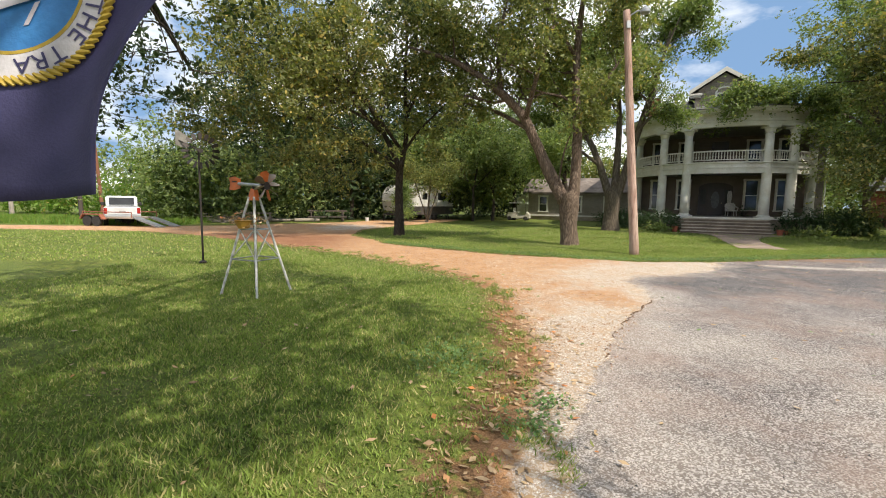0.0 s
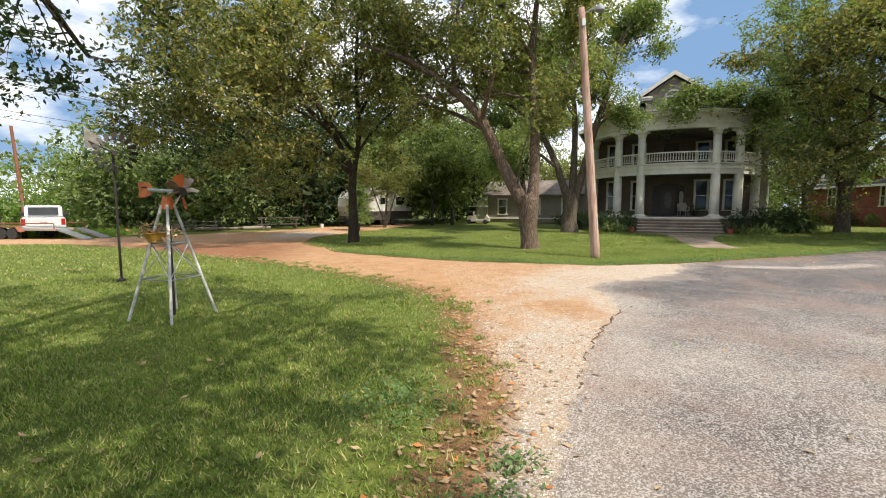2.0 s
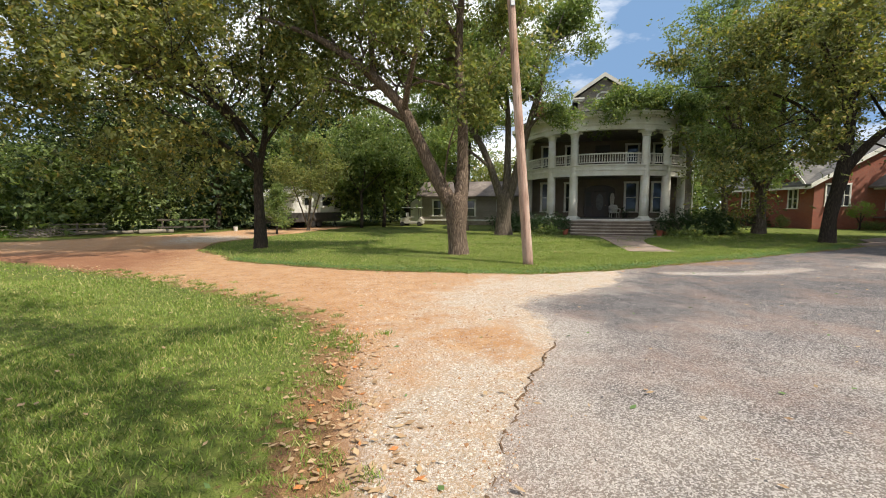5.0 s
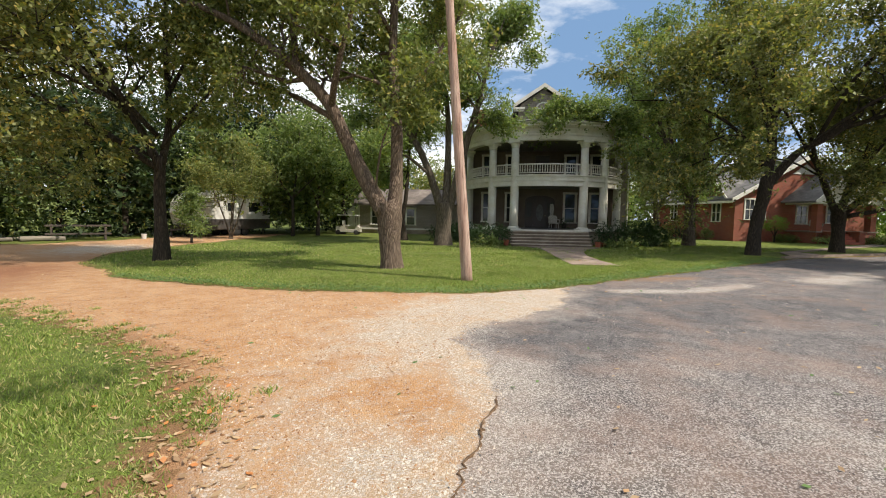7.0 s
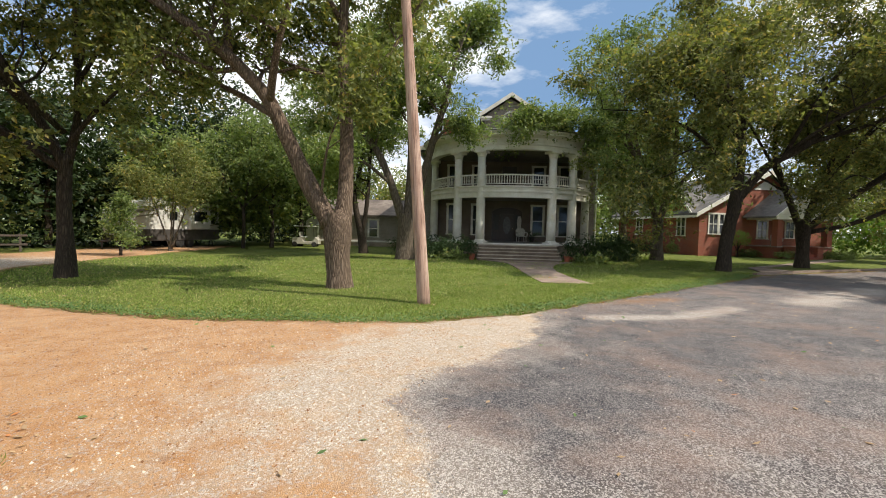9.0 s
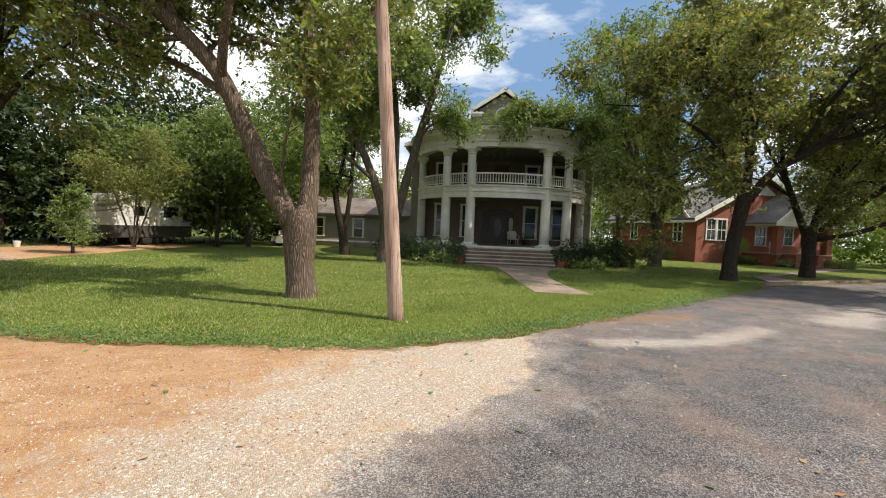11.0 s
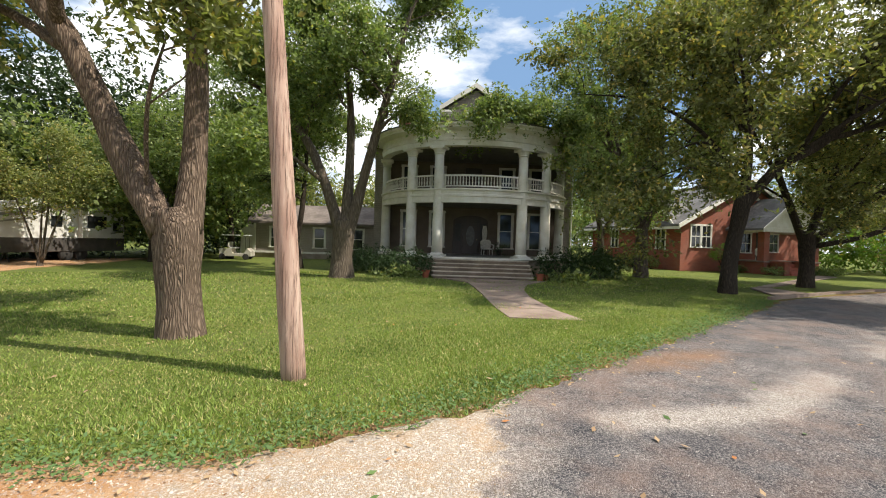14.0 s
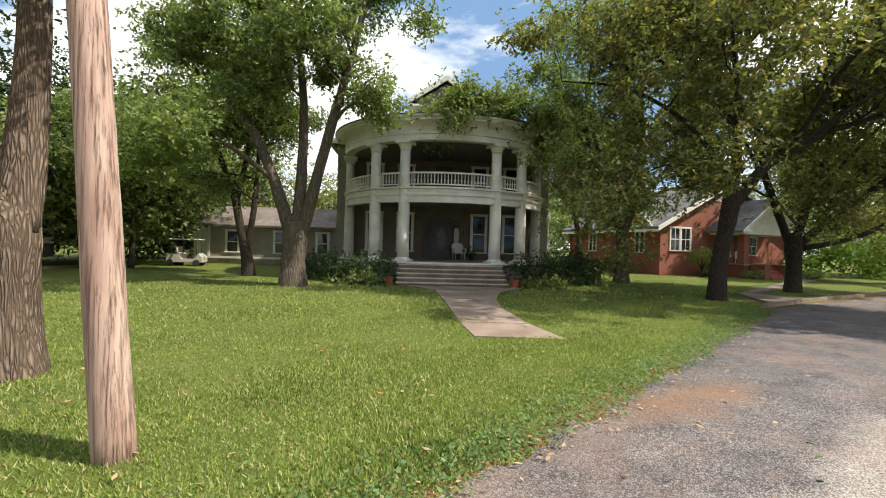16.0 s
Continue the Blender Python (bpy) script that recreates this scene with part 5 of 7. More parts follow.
for y0, y1 in ((-0.5, 3.25), (7.0, 3.25)):
    bm = bmesh.new()
    vs = [bm.verts.new(p) for p in ((-0.5, y0, 2.85), (11.5, y0, 2.85), (11.5, y1, 4.5), (-0.5, y1, 4.5), (-0.5, y0, 3.0), (11.5, y0, 3.0), (11.5, y1, 4.65), (-0.5, y1, 4.65))]
    for f in ((0, 1, 2, 3), (4, 5, 6, 7), (0, 1, 5, 4), (1, 2, 6, 5), (2, 3, 7, 6), (3, 0, 4, 7)):
        bm.faces.new([vs[i] for i in f])
    bmesh.ops.recalc_face_normals(bm, faces=bm.faces)
    part("roof", bm, M_ROOF_WARM, wing, "weathered shingle roof")
bm = bmesh.new()
prism(bm, [(-6.5, 2.95), (0, 2.95), (-3.25, 4.55)], 0.0, 0.2, side)
part("gable_end", bm, M_SIDING, wing)
for x in (1.4, 5.0, 8.2):
    window(wing, x, x + 0.85, 0.95, 2.5, 0.0, 0.12)
bm = bmesh.new()
box(bm, -0.02, 0.16, -0.05, -0.003, 0.58, 2.95)
part("corner_board", bm, M_WHITE, wing)
bm = bmesh.new()
prism(bm, [(-1.3, 0), (-0.1, 0), (-0.1, 2.3), (-0.7, 2.75), (-1.3, 2.3)], 0.5, 2.2)
shed = tagged(part("shed", bm, M_WHITE), "small white wooden shed beside the wing", "shed")
shed.matrix_basis = wing.matrix_basis.copy()

# ---- travel trailer ----
M_RV = simple("white_fibreglass", (0.72, 0.72, 0.70), (0.58, 0.57, 0.54), 1.2, 0.35)
M_RVDARK = simple("dark_body_panel", (0.05, 0.048, 0.046), (0.09, 0.08, 0.075), 2, 0.45)
M_RUBBER = simple("black_rubber", (0.02, 0.02, 0.02), (0.04, 0.038, 0.035), 9, 0.85)
M_STRIPE = simple("grey_swirl_decal", (0.22, 0.21, 0.2), (0.3, 0.28, 0.26), 3, 0.45)
cm = thing("travel_trailer", pose(-4.3, 39.9, 0, 0, 0, 49), "white travel trailer with dark decals on a gravel pad", "trailer")
prof = [(0.35, 0.75), (7.6, 0.75), (7.6, 3.2), (7.3, 3.3), (1.2, 3.3), (0.6, 3.1), (0.15, 2.5), (0.05, 1.8)]
bm = bmesh.new()
prism(bm, prof, 0.0, 2.4)
body = part("body", bm, M_RV, cm)
bm = bmesh.new()
box(bm, 0.3, 7.62, -0.02, 2.42, 0.55, 1.35, 0.02)
part("lower_panel", bm, M_RVDARK, body, "dark lower body panel")
for k, (x0, x1, z0, z1) in enumerate(((0.5, 2.6, 2.45, 2.62), (0.8, 3.2, 2.75, 2.86), (0.4, 2.0, 2.1, 2.2), (5.2, 7.4, 2.9, 3.0), (5.6, 7.5, 2.6, 2.68), (6.0, 7.5, 1.5, 1.62))):
    bm = bmesh.new()
    prism(bm, [(x0, z0), (x1, z0 + 0.25), (x1 + 0.2, z1 + 0.28), (x0 + 0.1, z1)], -0.012, -0.003)
    part("decal", bm, M_STRIPE, body)
for x0, x1, z0, z1 in ((4.9, 6.0, 1.95, 2.6), (3.1, 3.7, 2.0, 2.6), (6.8, 7.2, 1.8, 2.4)):
    bm = bmesh.new()
    box(bm, x0, x1, -0.035, -0.003, z0, z1, 0.01)
    part("window", bm, M_GLASS, body)
bm = bmesh.new()
box(bm, 4.6, 6.4, -0.32, -0.015, 1.36, 3.0, 0.02)
so = part("slide_out", bm, M_RV, cm, "white slide-out room section")
bm = bmesh.new()
box(bm, 4.9, 6.1, -0.345, -0.323, 1.95, 2.7, 0.01)
part("pane", bm, M_GLASS, so)
bm = bmesh.new()
tube(bm, [(3.0, -0.08, 3.2), (7.5, -0.08, 3.2)], 0.07, 10)
part("awning_roll", bm, M_STRIPE, cm)
bm = bmesh.new()
box(bm, 2.4, 3.3, 0.7, 1.7, 3.302, 3.58, 0.06)
part("roof_unit", bm, M_RV, cm)
for x in (4.0, 4.85):
    for y in (0.02, 2.15):
        bm = bmesh.new()
        lathe(bm, [(0.16, 0.0), (0.36, 0.0), (0.37, 0.05), (0.37, 0.17), (0.36, 0.22), (0.16, 0.22)], 20, pose(x, y + 0.22, 0.37, 90))
        wh = part("wheel", bm, M_RUBBER, cm)
        bm = bmesh.new()
        lathe(bm, [(0.16, 0.02), (0.15, 0.1)], 14, pose(x, y + 0.225, 0.37, 90))
        part("rim", bm, M_METAL, wh)
for x in (1.0, 7.0):
    bm = bmesh.new()
    tube(bm, [(x - 0.25, 0.2, 0.0), (x, 0.2, 0.6), (x + 0.25, 0.2, 0.0)], 0.035, 6)
    part("jack", bm, M_IRON, cm)
bm = bmesh.new()
tube(bm, [(0.4, 0.5, 0.6), (-0.9, 1.2, 0.55), (0.4, 1.9, 0.6)], 0.05, 6)
tube(bm, [(-0.75, 1.2, 0.9), (-0.75, 1.2, 0.0)], 0.04, 6)
part("hitch", bm, M_IRON, cm)

# ---- pickup and flat trailer ----
M_TRUCK = simple("silver_white_paint", (0.66, 0.67, 0.68), (0.56, 0.57, 0.58), 2, 0.3, 0.1, bumps=0.0)
M_TAIL = simple("red_lens", (0.4, 0.02, 0.015), (0.3, 0.015, 0.012), 5, 0.2)
M_RUST = simple("rusty_red_steel", (0.34, 0.11, 0.06), (0.2, 0.075, 0.045), 6, 0.8)
tk = thing("pickup_truck", pose(-22.2, 30.0, 0, 0, 0, 126), "silver-white pickup truck parked with its tail to the yard", "pickup")
bm = bmesh.new()
prism(bm, [(-2.75, 0.55), (2.7, 0.5), (2.75, 0.95), (2.6, 1.12), (1.35, 1.2), (-2.75, 1.2)], -0.97, 0.97)
bmesh.ops.bevel(bm, geom=bm.edges[:], offset=0.06, segments=2, affect="EDGES")
part("body", bm, M_TRUCK, tk, smooth=False)
bm = bmesh.new()
prism(bm, [(-0.95, 1.18), (1.45, 1.18), (0.75, 1.86), (-0.75, 1.9)], -0.86, 0.86)
bmesh.ops.bevel(bm, geom=bm.edges[:], offset=0.07, segments=2, affect="EDGES")
cab = part("cab", bm, M_TRUCK, tk)
bm = bmesh.new()
box(bm, -0.02, 0.0, -0.68, 0.68, 0.0, 0.46, 0.0, pose(-0.985, 0, 1.34, 0, 15, 0))
part("rear_window", bm, M_GLASS, cab)
for s_ in (-1, 1):
    bm = bmesh.new()
    box(bm, -0.6, 0.9, s_ * 0.872 - 0.012, s_ * 0.872 + 0.012, 1.32, 1.74)
    part("side_window", bm, M_GLASS, cab)
    bm = bmesh.new()
    box(bm, -2.79, -2.7, s_ * 0.86 - 0.09, s_ * 0.86 + 0.09, 0.78, 1.14, 0.015)
    part("tail_light", bm, M_TAIL, tk, "red tail light")
    for x in (-1.75, 1.75):
        bm = bmesh.new()
        lathe(bm, [(0.2, -0.13), (0.37, -0.12), (0.38, 0.0), (0.37, 0.12), (0.2, 0.13)], 22, pose(x, s_ * 0.88, 0.38, 90))
        wh = part("wheel", bm, M_RUBBER, tk)
        bm = bmesh.new()
        lathe(bm, [(0.2, -0.135), (0.2, 0.135)], 16, pose(x, s_ * 0.885, 0.38, 90))
        part("rim", bm, M_METAL, wh)
    bm = bmesh.new()
    box(bm, 0.85, 1.0, s_ * 1.05 - 0.12, s_ * 1.05 + 0.12, 1.25, 1.48, 0.03)
    part("mirror", bm, M_RUBBER, tk)
bm = bmesh.new()
box(bm, -2.9, -2.74, -0.95, 0.95, 0.48, 0.68, 0.03)
part("bumper", bm, M_METAL, tk)
bm = bmesh.new()
box(bm, -2.795, -2.765, -0.72, 0.72, 0.72, 1.16, 0.012)
part("tailgate", bm, M_TRUCK, tk)
bm = bmesh.new()
box(bm, -2.802, -2.797, -0.16, 0.16, 0.88, 0.96)
part("number_plate_bar", bm, M_STRIPE, tk)
tr = thing("flat_trailer", pose(-20.9, 27.9, 0, 0, 0, -14), "rusty red flat trailer with its loading ramps down", "trailer")
bm = bmesh.new()
box(bm, -1.8, 2.0, -0.9, 0.9, 0.5, 0.6, 0.01)
part("deck", bm, simple("weathered_planks", (0.4, 0.34, 0.28), (0.3, 0.25, 0.2), 3, 0.85, stretch=(0.1, 1, 1)), tr)
for s_ in (-1, 1):
    for x in (-1.2, -0.45):
        bm = bmesh.new()
        lathe(bm, [(0.15, -0.1), (0.33, -0.1), (0.34, 0.0), (0.33, 0.1), (0.15, 0.1)], 18, pose(x, s_ * 1.05, 0.34, 90))
        part("wheel", bm, M_RUBBER, tr)
    bm = bmesh.new()
    prism(bm, [(-1.75, 0.45), (-1.5, 0.78), (-0.15, 0.78), (0.1, 0.45), (0.0, 0.45), (-0.2, 0.72), (-1.45, 0.72), (-1.65, 0.45)], s_ * 1.05 - 0.14, s_ * 1.05 + 0.14)
    part("fender", bm, M_RUST, tr)
    bm = bmesh.new()
    prism(bm, [(2.02, 0.52), (2.02, 0.62), (3.9, 0.08), (3.9, -0.02)], s_ * 0.55 - 0.24, s_ * 0.55 + 0.24)
    part("ramp", bm, M_METAL, tr, "pale metal ramp")
    bm = bmesh.new()
    tube(bm, [(-1.8, s_ * 0.88, 0.6), (-1.8, s_ * 0.88, 0.9), (2.0, s_ * 0.88, 0.9), (2.0, s_ * 0.88, 0.6)], 0.03, 6)
    part("side_rail", bm, M_RUST, tr)

# ---- ornamental windmill on four legs ----
M_ORANGE = simple("orange_paint", (0.62, 0.14, 0.02), (0.5, 0.12, 0.025), 6, 0.5)
M_LEGS = simple("chipped_white_paint", (0.66, 0.66, 0.64), (0.38, 0.37, 0.35), 9, 0.55, fine=60)
M_BLADE = simple("dull_metal_blade", (0.33, 0.30, 0.24), (0.22, 0.13, 0.08), 5, 0.55, 0.3)
wm = thing("garden_windmill", pose(-3.83, 7.98, 0, 0, 0, -22) @ Matrix.Diagonal((1, 1, 0.925, 1)), "ornamental windmill on white legs with an orange head", "windmill")
LEG = 0.45
for sx, sy in ((-1, -1), (1, -1), (1, 1), (-1, 1)):
    bm = bmesh.new()
    tube(bm, [(sx * LEG, sy * LEG, -0.03), (sx * 0.06, sy * 0.06, 2.0)], 0.024, 8)
    part("leg", bm, M_LEGS, wm)
for z in (0.73, 1.34):
    r = LEG + (0.06 - LEG) * z / 2.0
    c = [(-r, -r, z), (r, -r, z), (r, r, z), (-r, r, z)]
    for i in range(4):
        bm = bmesh.new()
        tube(bm, [c[i], c[(i + 1) % 4]], 0.014, 6)
        part("ring_bar", bm, M_METAL, wm)
r0, r1 = LEG + (0.06 - LEG) * 0.73 / 2, LEG + (0.06 - LEG) * 1.34 / 2
for i, (a, b_) in enumerate((((-1, -1), (1, -1)), ((1, -1), (1, 1)), ((1, 1), (-1, 1)), ((-1, 1), (-1, -1)))):
    for p, q in ((a, b_), (b_, a)):
        bm = bmesh.new()
        tube(bm, [(p[0] * r0, p[1] * r0, 0.73), (q[0] * r1, q[1] * r1, 1.34)], 0.009, 5)
        part("brace", bm, M_LEGS, wm)
bm = bmesh.new()
tube(bm, [(0, 0, 0.05), (0, 0, 2.05)], 0.03, 10)
part("centre_pipe", bm, M_IRON, wm)
bm = bmesh.new()
lathe(bm, [(0.11, 1.93), (0.10, 2.0), (0.06, 2.16)], 4, pose(0, 0, 0, 0, 0, 45))
part("cap", bm, M_ORANGE, wm, "orange sheet-metal cap")
bm = bmesh.new()
tube(bm, [(-0.42, 0.05, 2.27), (0.28, -0.03, 2.22)], 0.035, 10)
head = part("head_pipe", bm, M_METAL, wm)
bm = bmesh.new()
tube(bm, [(0, 0, 2.14), (0, 0, 2.23)], 0.03, 8)
part("swivel", bm, M_IRON, wm)
bm = bmesh.new()
prism(bm, [(-0.38, 2.18), (-0.38, 2.36), (-0.52, 2.42), (-0.66, 2.40), (-0.64, 2.27), (-0.66, 2.14), (-0.52, 2.14)], 0.04, 0.055)
tl = part("tail_vane", bm, M_ORANGE, wm, "orange tail vane")
bm = bmesh.new()
box(bm, -0.58, -0.46, 0.033, 0.038, 2.30, 2.33)
part("lettering_bar", bm, M_IRON, tl)
bm = bmesh.new()
lathe(bm, [(0.08, -0.05), (0.1, 0.0), (0.08, 0.06)], 14, pose(0.3, -0.035, 2.22, 0, 90, 0))
hub = part("hub", bm, M_IRON, wm)
for k in range(8):
    bm = bmesh.new()
    at = pose(0.35, -0.04, 2.22) @ Matrix.Rotation(k * math.pi / 4 + 0.2, 4, "X") @ pose(0, 0, 0, 0, 0, 28)
    prism(bm, [(-0.035, 0.08), (0.035, 0.08), (0.085, 0.24), (0.06, 0.30), (-0.05, 0.28), (-0.085, 0.22)], -0.004, 0.004, at)
    part("blade", bm, M_BLADE if k % 4 else M_ORANGE, hub)
bm = bmesh.new()
lathe(bm, [(0.1, 1.36), (0.15, 1.5), (0.17, 1.52)], 12, pose(-0.12, -0.16, 0))
part("planter", bm, simple("yellow_planter", (0.5, 0.28, 0.04), (0.4, 0.2, 0.03), 6, 0.6), wm)
rngp = np.random.default_rng(5)
V, F = leaf_cloud([(-0.2, -0.2, 1.56), (-0.02, -0.15, 1.58), (0.15, -0.1, 1.55), (-0.3, -0.1, 1.5)], [60] * 4, 0.1, 0.07, rngp, 0.1)
sheet("dried_plant", V, F, M_LITTER, wm)

# ---- dark windmill on a pole ----
bw = thing("pole_windmill", pose(-6.91, 11.78, 0, 0, 0, 12), "black metal windmill on a slim pole with a grey vane", "windmill")
bm = bmesh.new()
tube(bm, [(0, 0, -0.05), (0, 0, 3.08)], 0.028, 8)
lathe(bm, [(0.1, 0.0), (0.1, 0.06), (0.04, 0.1)], 10)
part("pole", bm, M_IRON, bw)
bm = bmesh.new()
tube(bm, [(-0.55, 0.2, 3.38), (0.02, -0.06, 3.1)], 0.02, 6)
part("boom", bm, M_IRON, bw)
bm = bmesh.new()
prism(bm, [(-0.62, 3.25), (-0.35, 3.15), (-0.32, 3.5), (-0.62, 3.68)], 0.18, 0.2)
part("tail_vane", bm, simple("weathered_board", (0.3, 0.28, 0.25), (0.2, 0.18, 0.16), 6, 0.85), bw, "weathered grey tail board")
bm = bmesh.new()
lathe(bm, [(0.05, -0.04), (0.06, 0.04)], 10, pose(0.08, -0.1, 3.08, 90, 0, 20))
hub = part("hub", bm, M_IRON, bw)
for rr in (0.33,):
    bm = bmesh.new()
    tube(bm, [(0.08 + rr * math.cos(a), -0.1, 3.08 + rr * math.sin(a)) for a in np.linspace(0, 2 * math.pi, 33)], 0.008, 5, 0, False)
    part("ring", bm, M_IRON, hub)
for k in range(16):
    a = k * math.pi / 8
    at = pose(0.08, -0.1, 3.08) @ Matrix.Rotation(a, 4, "Y") @ pose(0, 0, 0, 0, 0, 35)
    bm = bmesh.new()
    prism(bm, [(-0.035, 0.3), (0.035, 0.3), (0.055, 0.45), (0.0, 0.49), (-0.055, 0.45)], -0.003, 0.003, at)
    part("blade", bm, M_IRON, hub)
    if k % 2 == 0:
        bm = bmesh.new()
        tube(bm, [at @ Vector((0, 0, 0.04)), at @ Vector((0, 0, 0.34))], 0.006, 4)
        part("spoke", bm, M_IRON, hub)

# ---- flag on its staff ----
M_NAVY = simple("navy_nylon", (0.03, 0.028, 0.085), (0.045, 0.042, 0.12), 4, 0.6, fine=160)
fm = Matrix.Translation((-0.22, -0.54, 1.807)) @ pose(0, 0, 0, -6, 0, 0) @ pose(0, 0.9, 0)
flag = thing("flag", pose(-1.62, 0.3, 0), "navy blue flag with a round rope-edged seal", "flag")
flag_in = flag.matrix_basis.inverted() @ fm


def cloth_point(s, t):
    """A point of the blown cloth: s along it, t up it."""
    x1 = -0.705 + 0.02 * t + 1.25 * min(0.36, max(0.0, t - 0.1)) ** 2 + 0.1 * max(0.0, t - 0.46)
    x = -1.42 + (x1 + 1.42) * s
    return Vector((x, 0.03 * math.sin(9 * s + 3.0 * t) * s + 0.012 * math.sin(17 * s - 5 * t), 0.088 + 0.95 * t + 0.012 * math.sin(8 * s)))


def on_cloth(x, z, lift):
    """The place on the cloth seen at x, z, raised towards the yard."""
    t = (z - 0.088) / 0.95
    x1 = -0.705 + 0.02 * t + 1.25 * min(0.36, max(0.0, t - 0.1)) ** 2 + 0.1 * max(0.0, t - 0.46)
    s = (x + 1.42) / (x1 + 1.42)
    return Vector((x, 0.03 * math.sin(9 * s + 3.0 * t) * s + 0.012 * math.sin(17 * s - 5 * t) - lift, z))


def lay(verts):
    """Moves flat decoration (x, y, lift) from the seal's centre onto the cloth."""
    for v in verts:
        v.co = flag_in @ on_cloth(SX + v.co.x, SZ + 0.95 * v.co.y + 0.22 * v.co.x, 0.003 + v.co.z)


bm = bmesh.new()
NX, NZ = 40, 28
rows = [[bm.verts.new(cloth_point(i / NX, j / NZ)) for i in range(NX + 1)] for j in range(NZ + 1)]
for j in range(NZ):
    for i in range(NX):
        bm.faces.new((rows[j][i], rows[j][i + 1], rows[j + 1][i + 1], rows[j + 1][i]))
bmesh.ops.transform(bm, matrix=flag_in, verts=bm.verts)
cloth = part("cloth", bm, M_NAVY, flag, smooth=True)
cloth.modifiers.new("thick", "SOLIDIFY").thickness = 0.002
SX, SZ, SR = -0.862, 0.508, 0.198
M_CREAM = simple("cream_cloth", (0.6, 0.58, 0.6), (0.5, 0.48, 0.52), 8, 0.7)
M_GOLD = simple("gold_thread", (0.5, 0.36, 0.05), (0.36, 0.25, 0.03), 30, 0.6)
M_SEA = simple("blue_print", (0.03, 0.16, 0.42), (0.04, 0.2, 0.48), 9, 0.6)
bm = bmesh.new()
for k in range(90):
    a = 2 * math.pi * k / 90
    tube(bm, [(SR * (0.95 + 0.05 * q) * math.cos(a + 0.05 * q), SR * (0.95 + 0.05 * q) * math.sin(a + 0.05 * q), 0.004 - 0.002 * abs(q)) for q in (-1, 0, 1)], [0.003, 0.006, 0.003], 5)
lay(bm.verts)
part("seal_rope", bm, M_GOLD, flag, "twisted gold rope border")
for nm, r0, r1, m_, dz in (("seal_ring", 0.66, 0.93, M_CREAM, 0.0), ("seal_line", 0.62, 0.66, M_GOLD, 0.0006), ("seal_field", 0.0, 0.62, M_SEA, 0.0)):
    bm = bmesh.new()
    lathe(bm, [(max((r0 + (r1 - r0) * q / 6) * SR, 0.001), dz) for q in range(7)], 64, cap=False)
    lay(bm.verts)
    part(nm, bm, m_, flag)
bm = bmesh.new()
for pts in ([(-0.09, -0.01), (0.05, 0.01), (0.09, 0.05), (0.03, 0.035), (-0.08, 0.01)], [(0.0, -0.05), (0.012, -0.05), (0.03, 0.0), (0.018, 0.0)]):
    bm.faces.new([bm.verts.new((x, y - 0.02, 0.002)) for x, y in pts])
lay(bm.verts)
part("emblem", bm, M_CREAM, flag)
# lettering round the ring, tops outward
a = 8.0
for ch in "NG THE TRA":
    if ch != " ":
        cu = bpy.data.curves.new("letter", "FONT")
        cu.body, cu.size, cu.align_x = ch, 0.05, "CENTER"
        tmp = bpy.data.objects.new("letter", cu)
        scene.collection.objects.link(tmp)
        me = bpy.data.meshes.new_from_object(tmp.evaluated_get(bpy.context.evaluated_depsgraph_get()))
        bpy.data.objects.remove(tmp)
        me.transform(pose(0, 0, 0.0025, 0, 0, a - 90) @ pose(0, SR * 0.71, 0))
        lay(me.vertices)
        me.materials.clear()
        me.materials.append(M_NAVY)
        ob = new("letter", me)
        ob.parent = flag
    a -= 12.0 if ch != " " else 6.5
bm = bmesh.new()
tube(bm, [(0, 0.02, 0), (0, 0.02, 3.3)], 0.02, 10)
lathe(bm, [(0.012, 3.3), (0.035, 3.34), (0.03, 3.39), (0.005, 3.42)], 10, pose(0, 0.02, 0))
part("staff", bm, M_METAL, flag, "slim metal staff")
for z in (2.0, 2.6):
    bm = bmesh.new()
    tube(bm, [(0, 0.02, z), tuple(flag_in @ Vector((-1.41, 0, z - 1.72)))], 0.005, 5)
    part("tie", bm, M_CREAM, flag)

# ---- poles and wires beyond the road ----
def far_pole(name, x, y, h, lean, material, label):
    t = thing(name, pose(x, y, 0), label, "pole")
    bm = bmesh.new()
    tube(bm, [(0, 0, -0.3), (lean * 0.5, 0, h / 2), (lean, 0, h)], [0.17, 0.14, 0.11], 10, 0.05)
    part("shaft", bm, material, t)
    return t


M_CREOSOTE = simple("creosoted_wood", (0.05, 0.042, 0.036), (0.09, 0.07, 0.055), 3, 0.85, stretch=(1, 1, 0.1))
p = far_pole("power_pole", -28.7, 34.6, 11.2, -0.35, M_CREOSOTE, "dark power pole with a transformer and wires")
bm = bmesh.new()
box(bm, -1.25, 0.55, -0.06, 0.06, 10.5, 10.62, 0.01)
part("crossarm", bm, M_CREOSOTE, p)
bm = bmesh.new()
lathe(bm, [(0.2, 8.9), (0.24, 8.95), (0.24, 9.6), (0.2, 9.68)], 14, pose(0.05, -0.3, 0))
part("transformer", bm, M_METAL, p)
for x in (-1.1, -0.5, 0.4):
    bm = bmesh.new()
    lathe(bm, [(0.03, 10.62), (0.06, 10.66), (0.03, 10.72), (0.06, 10.76), (0.02, 10.84)], 8, pose(x, 0, 0))
    part("insulator", bm, M_METAL, p)
far_pole("wooden_post", -31.5, 40.5, 8.4, -0.5, simple("red_brown_post", (0.26, 0.11, 0.06), (0.2, 0.085, 0.05), 2, 0.85, stretch=(1, 1, 0.1)), "leaning reddish wooden post in the hedgerow")
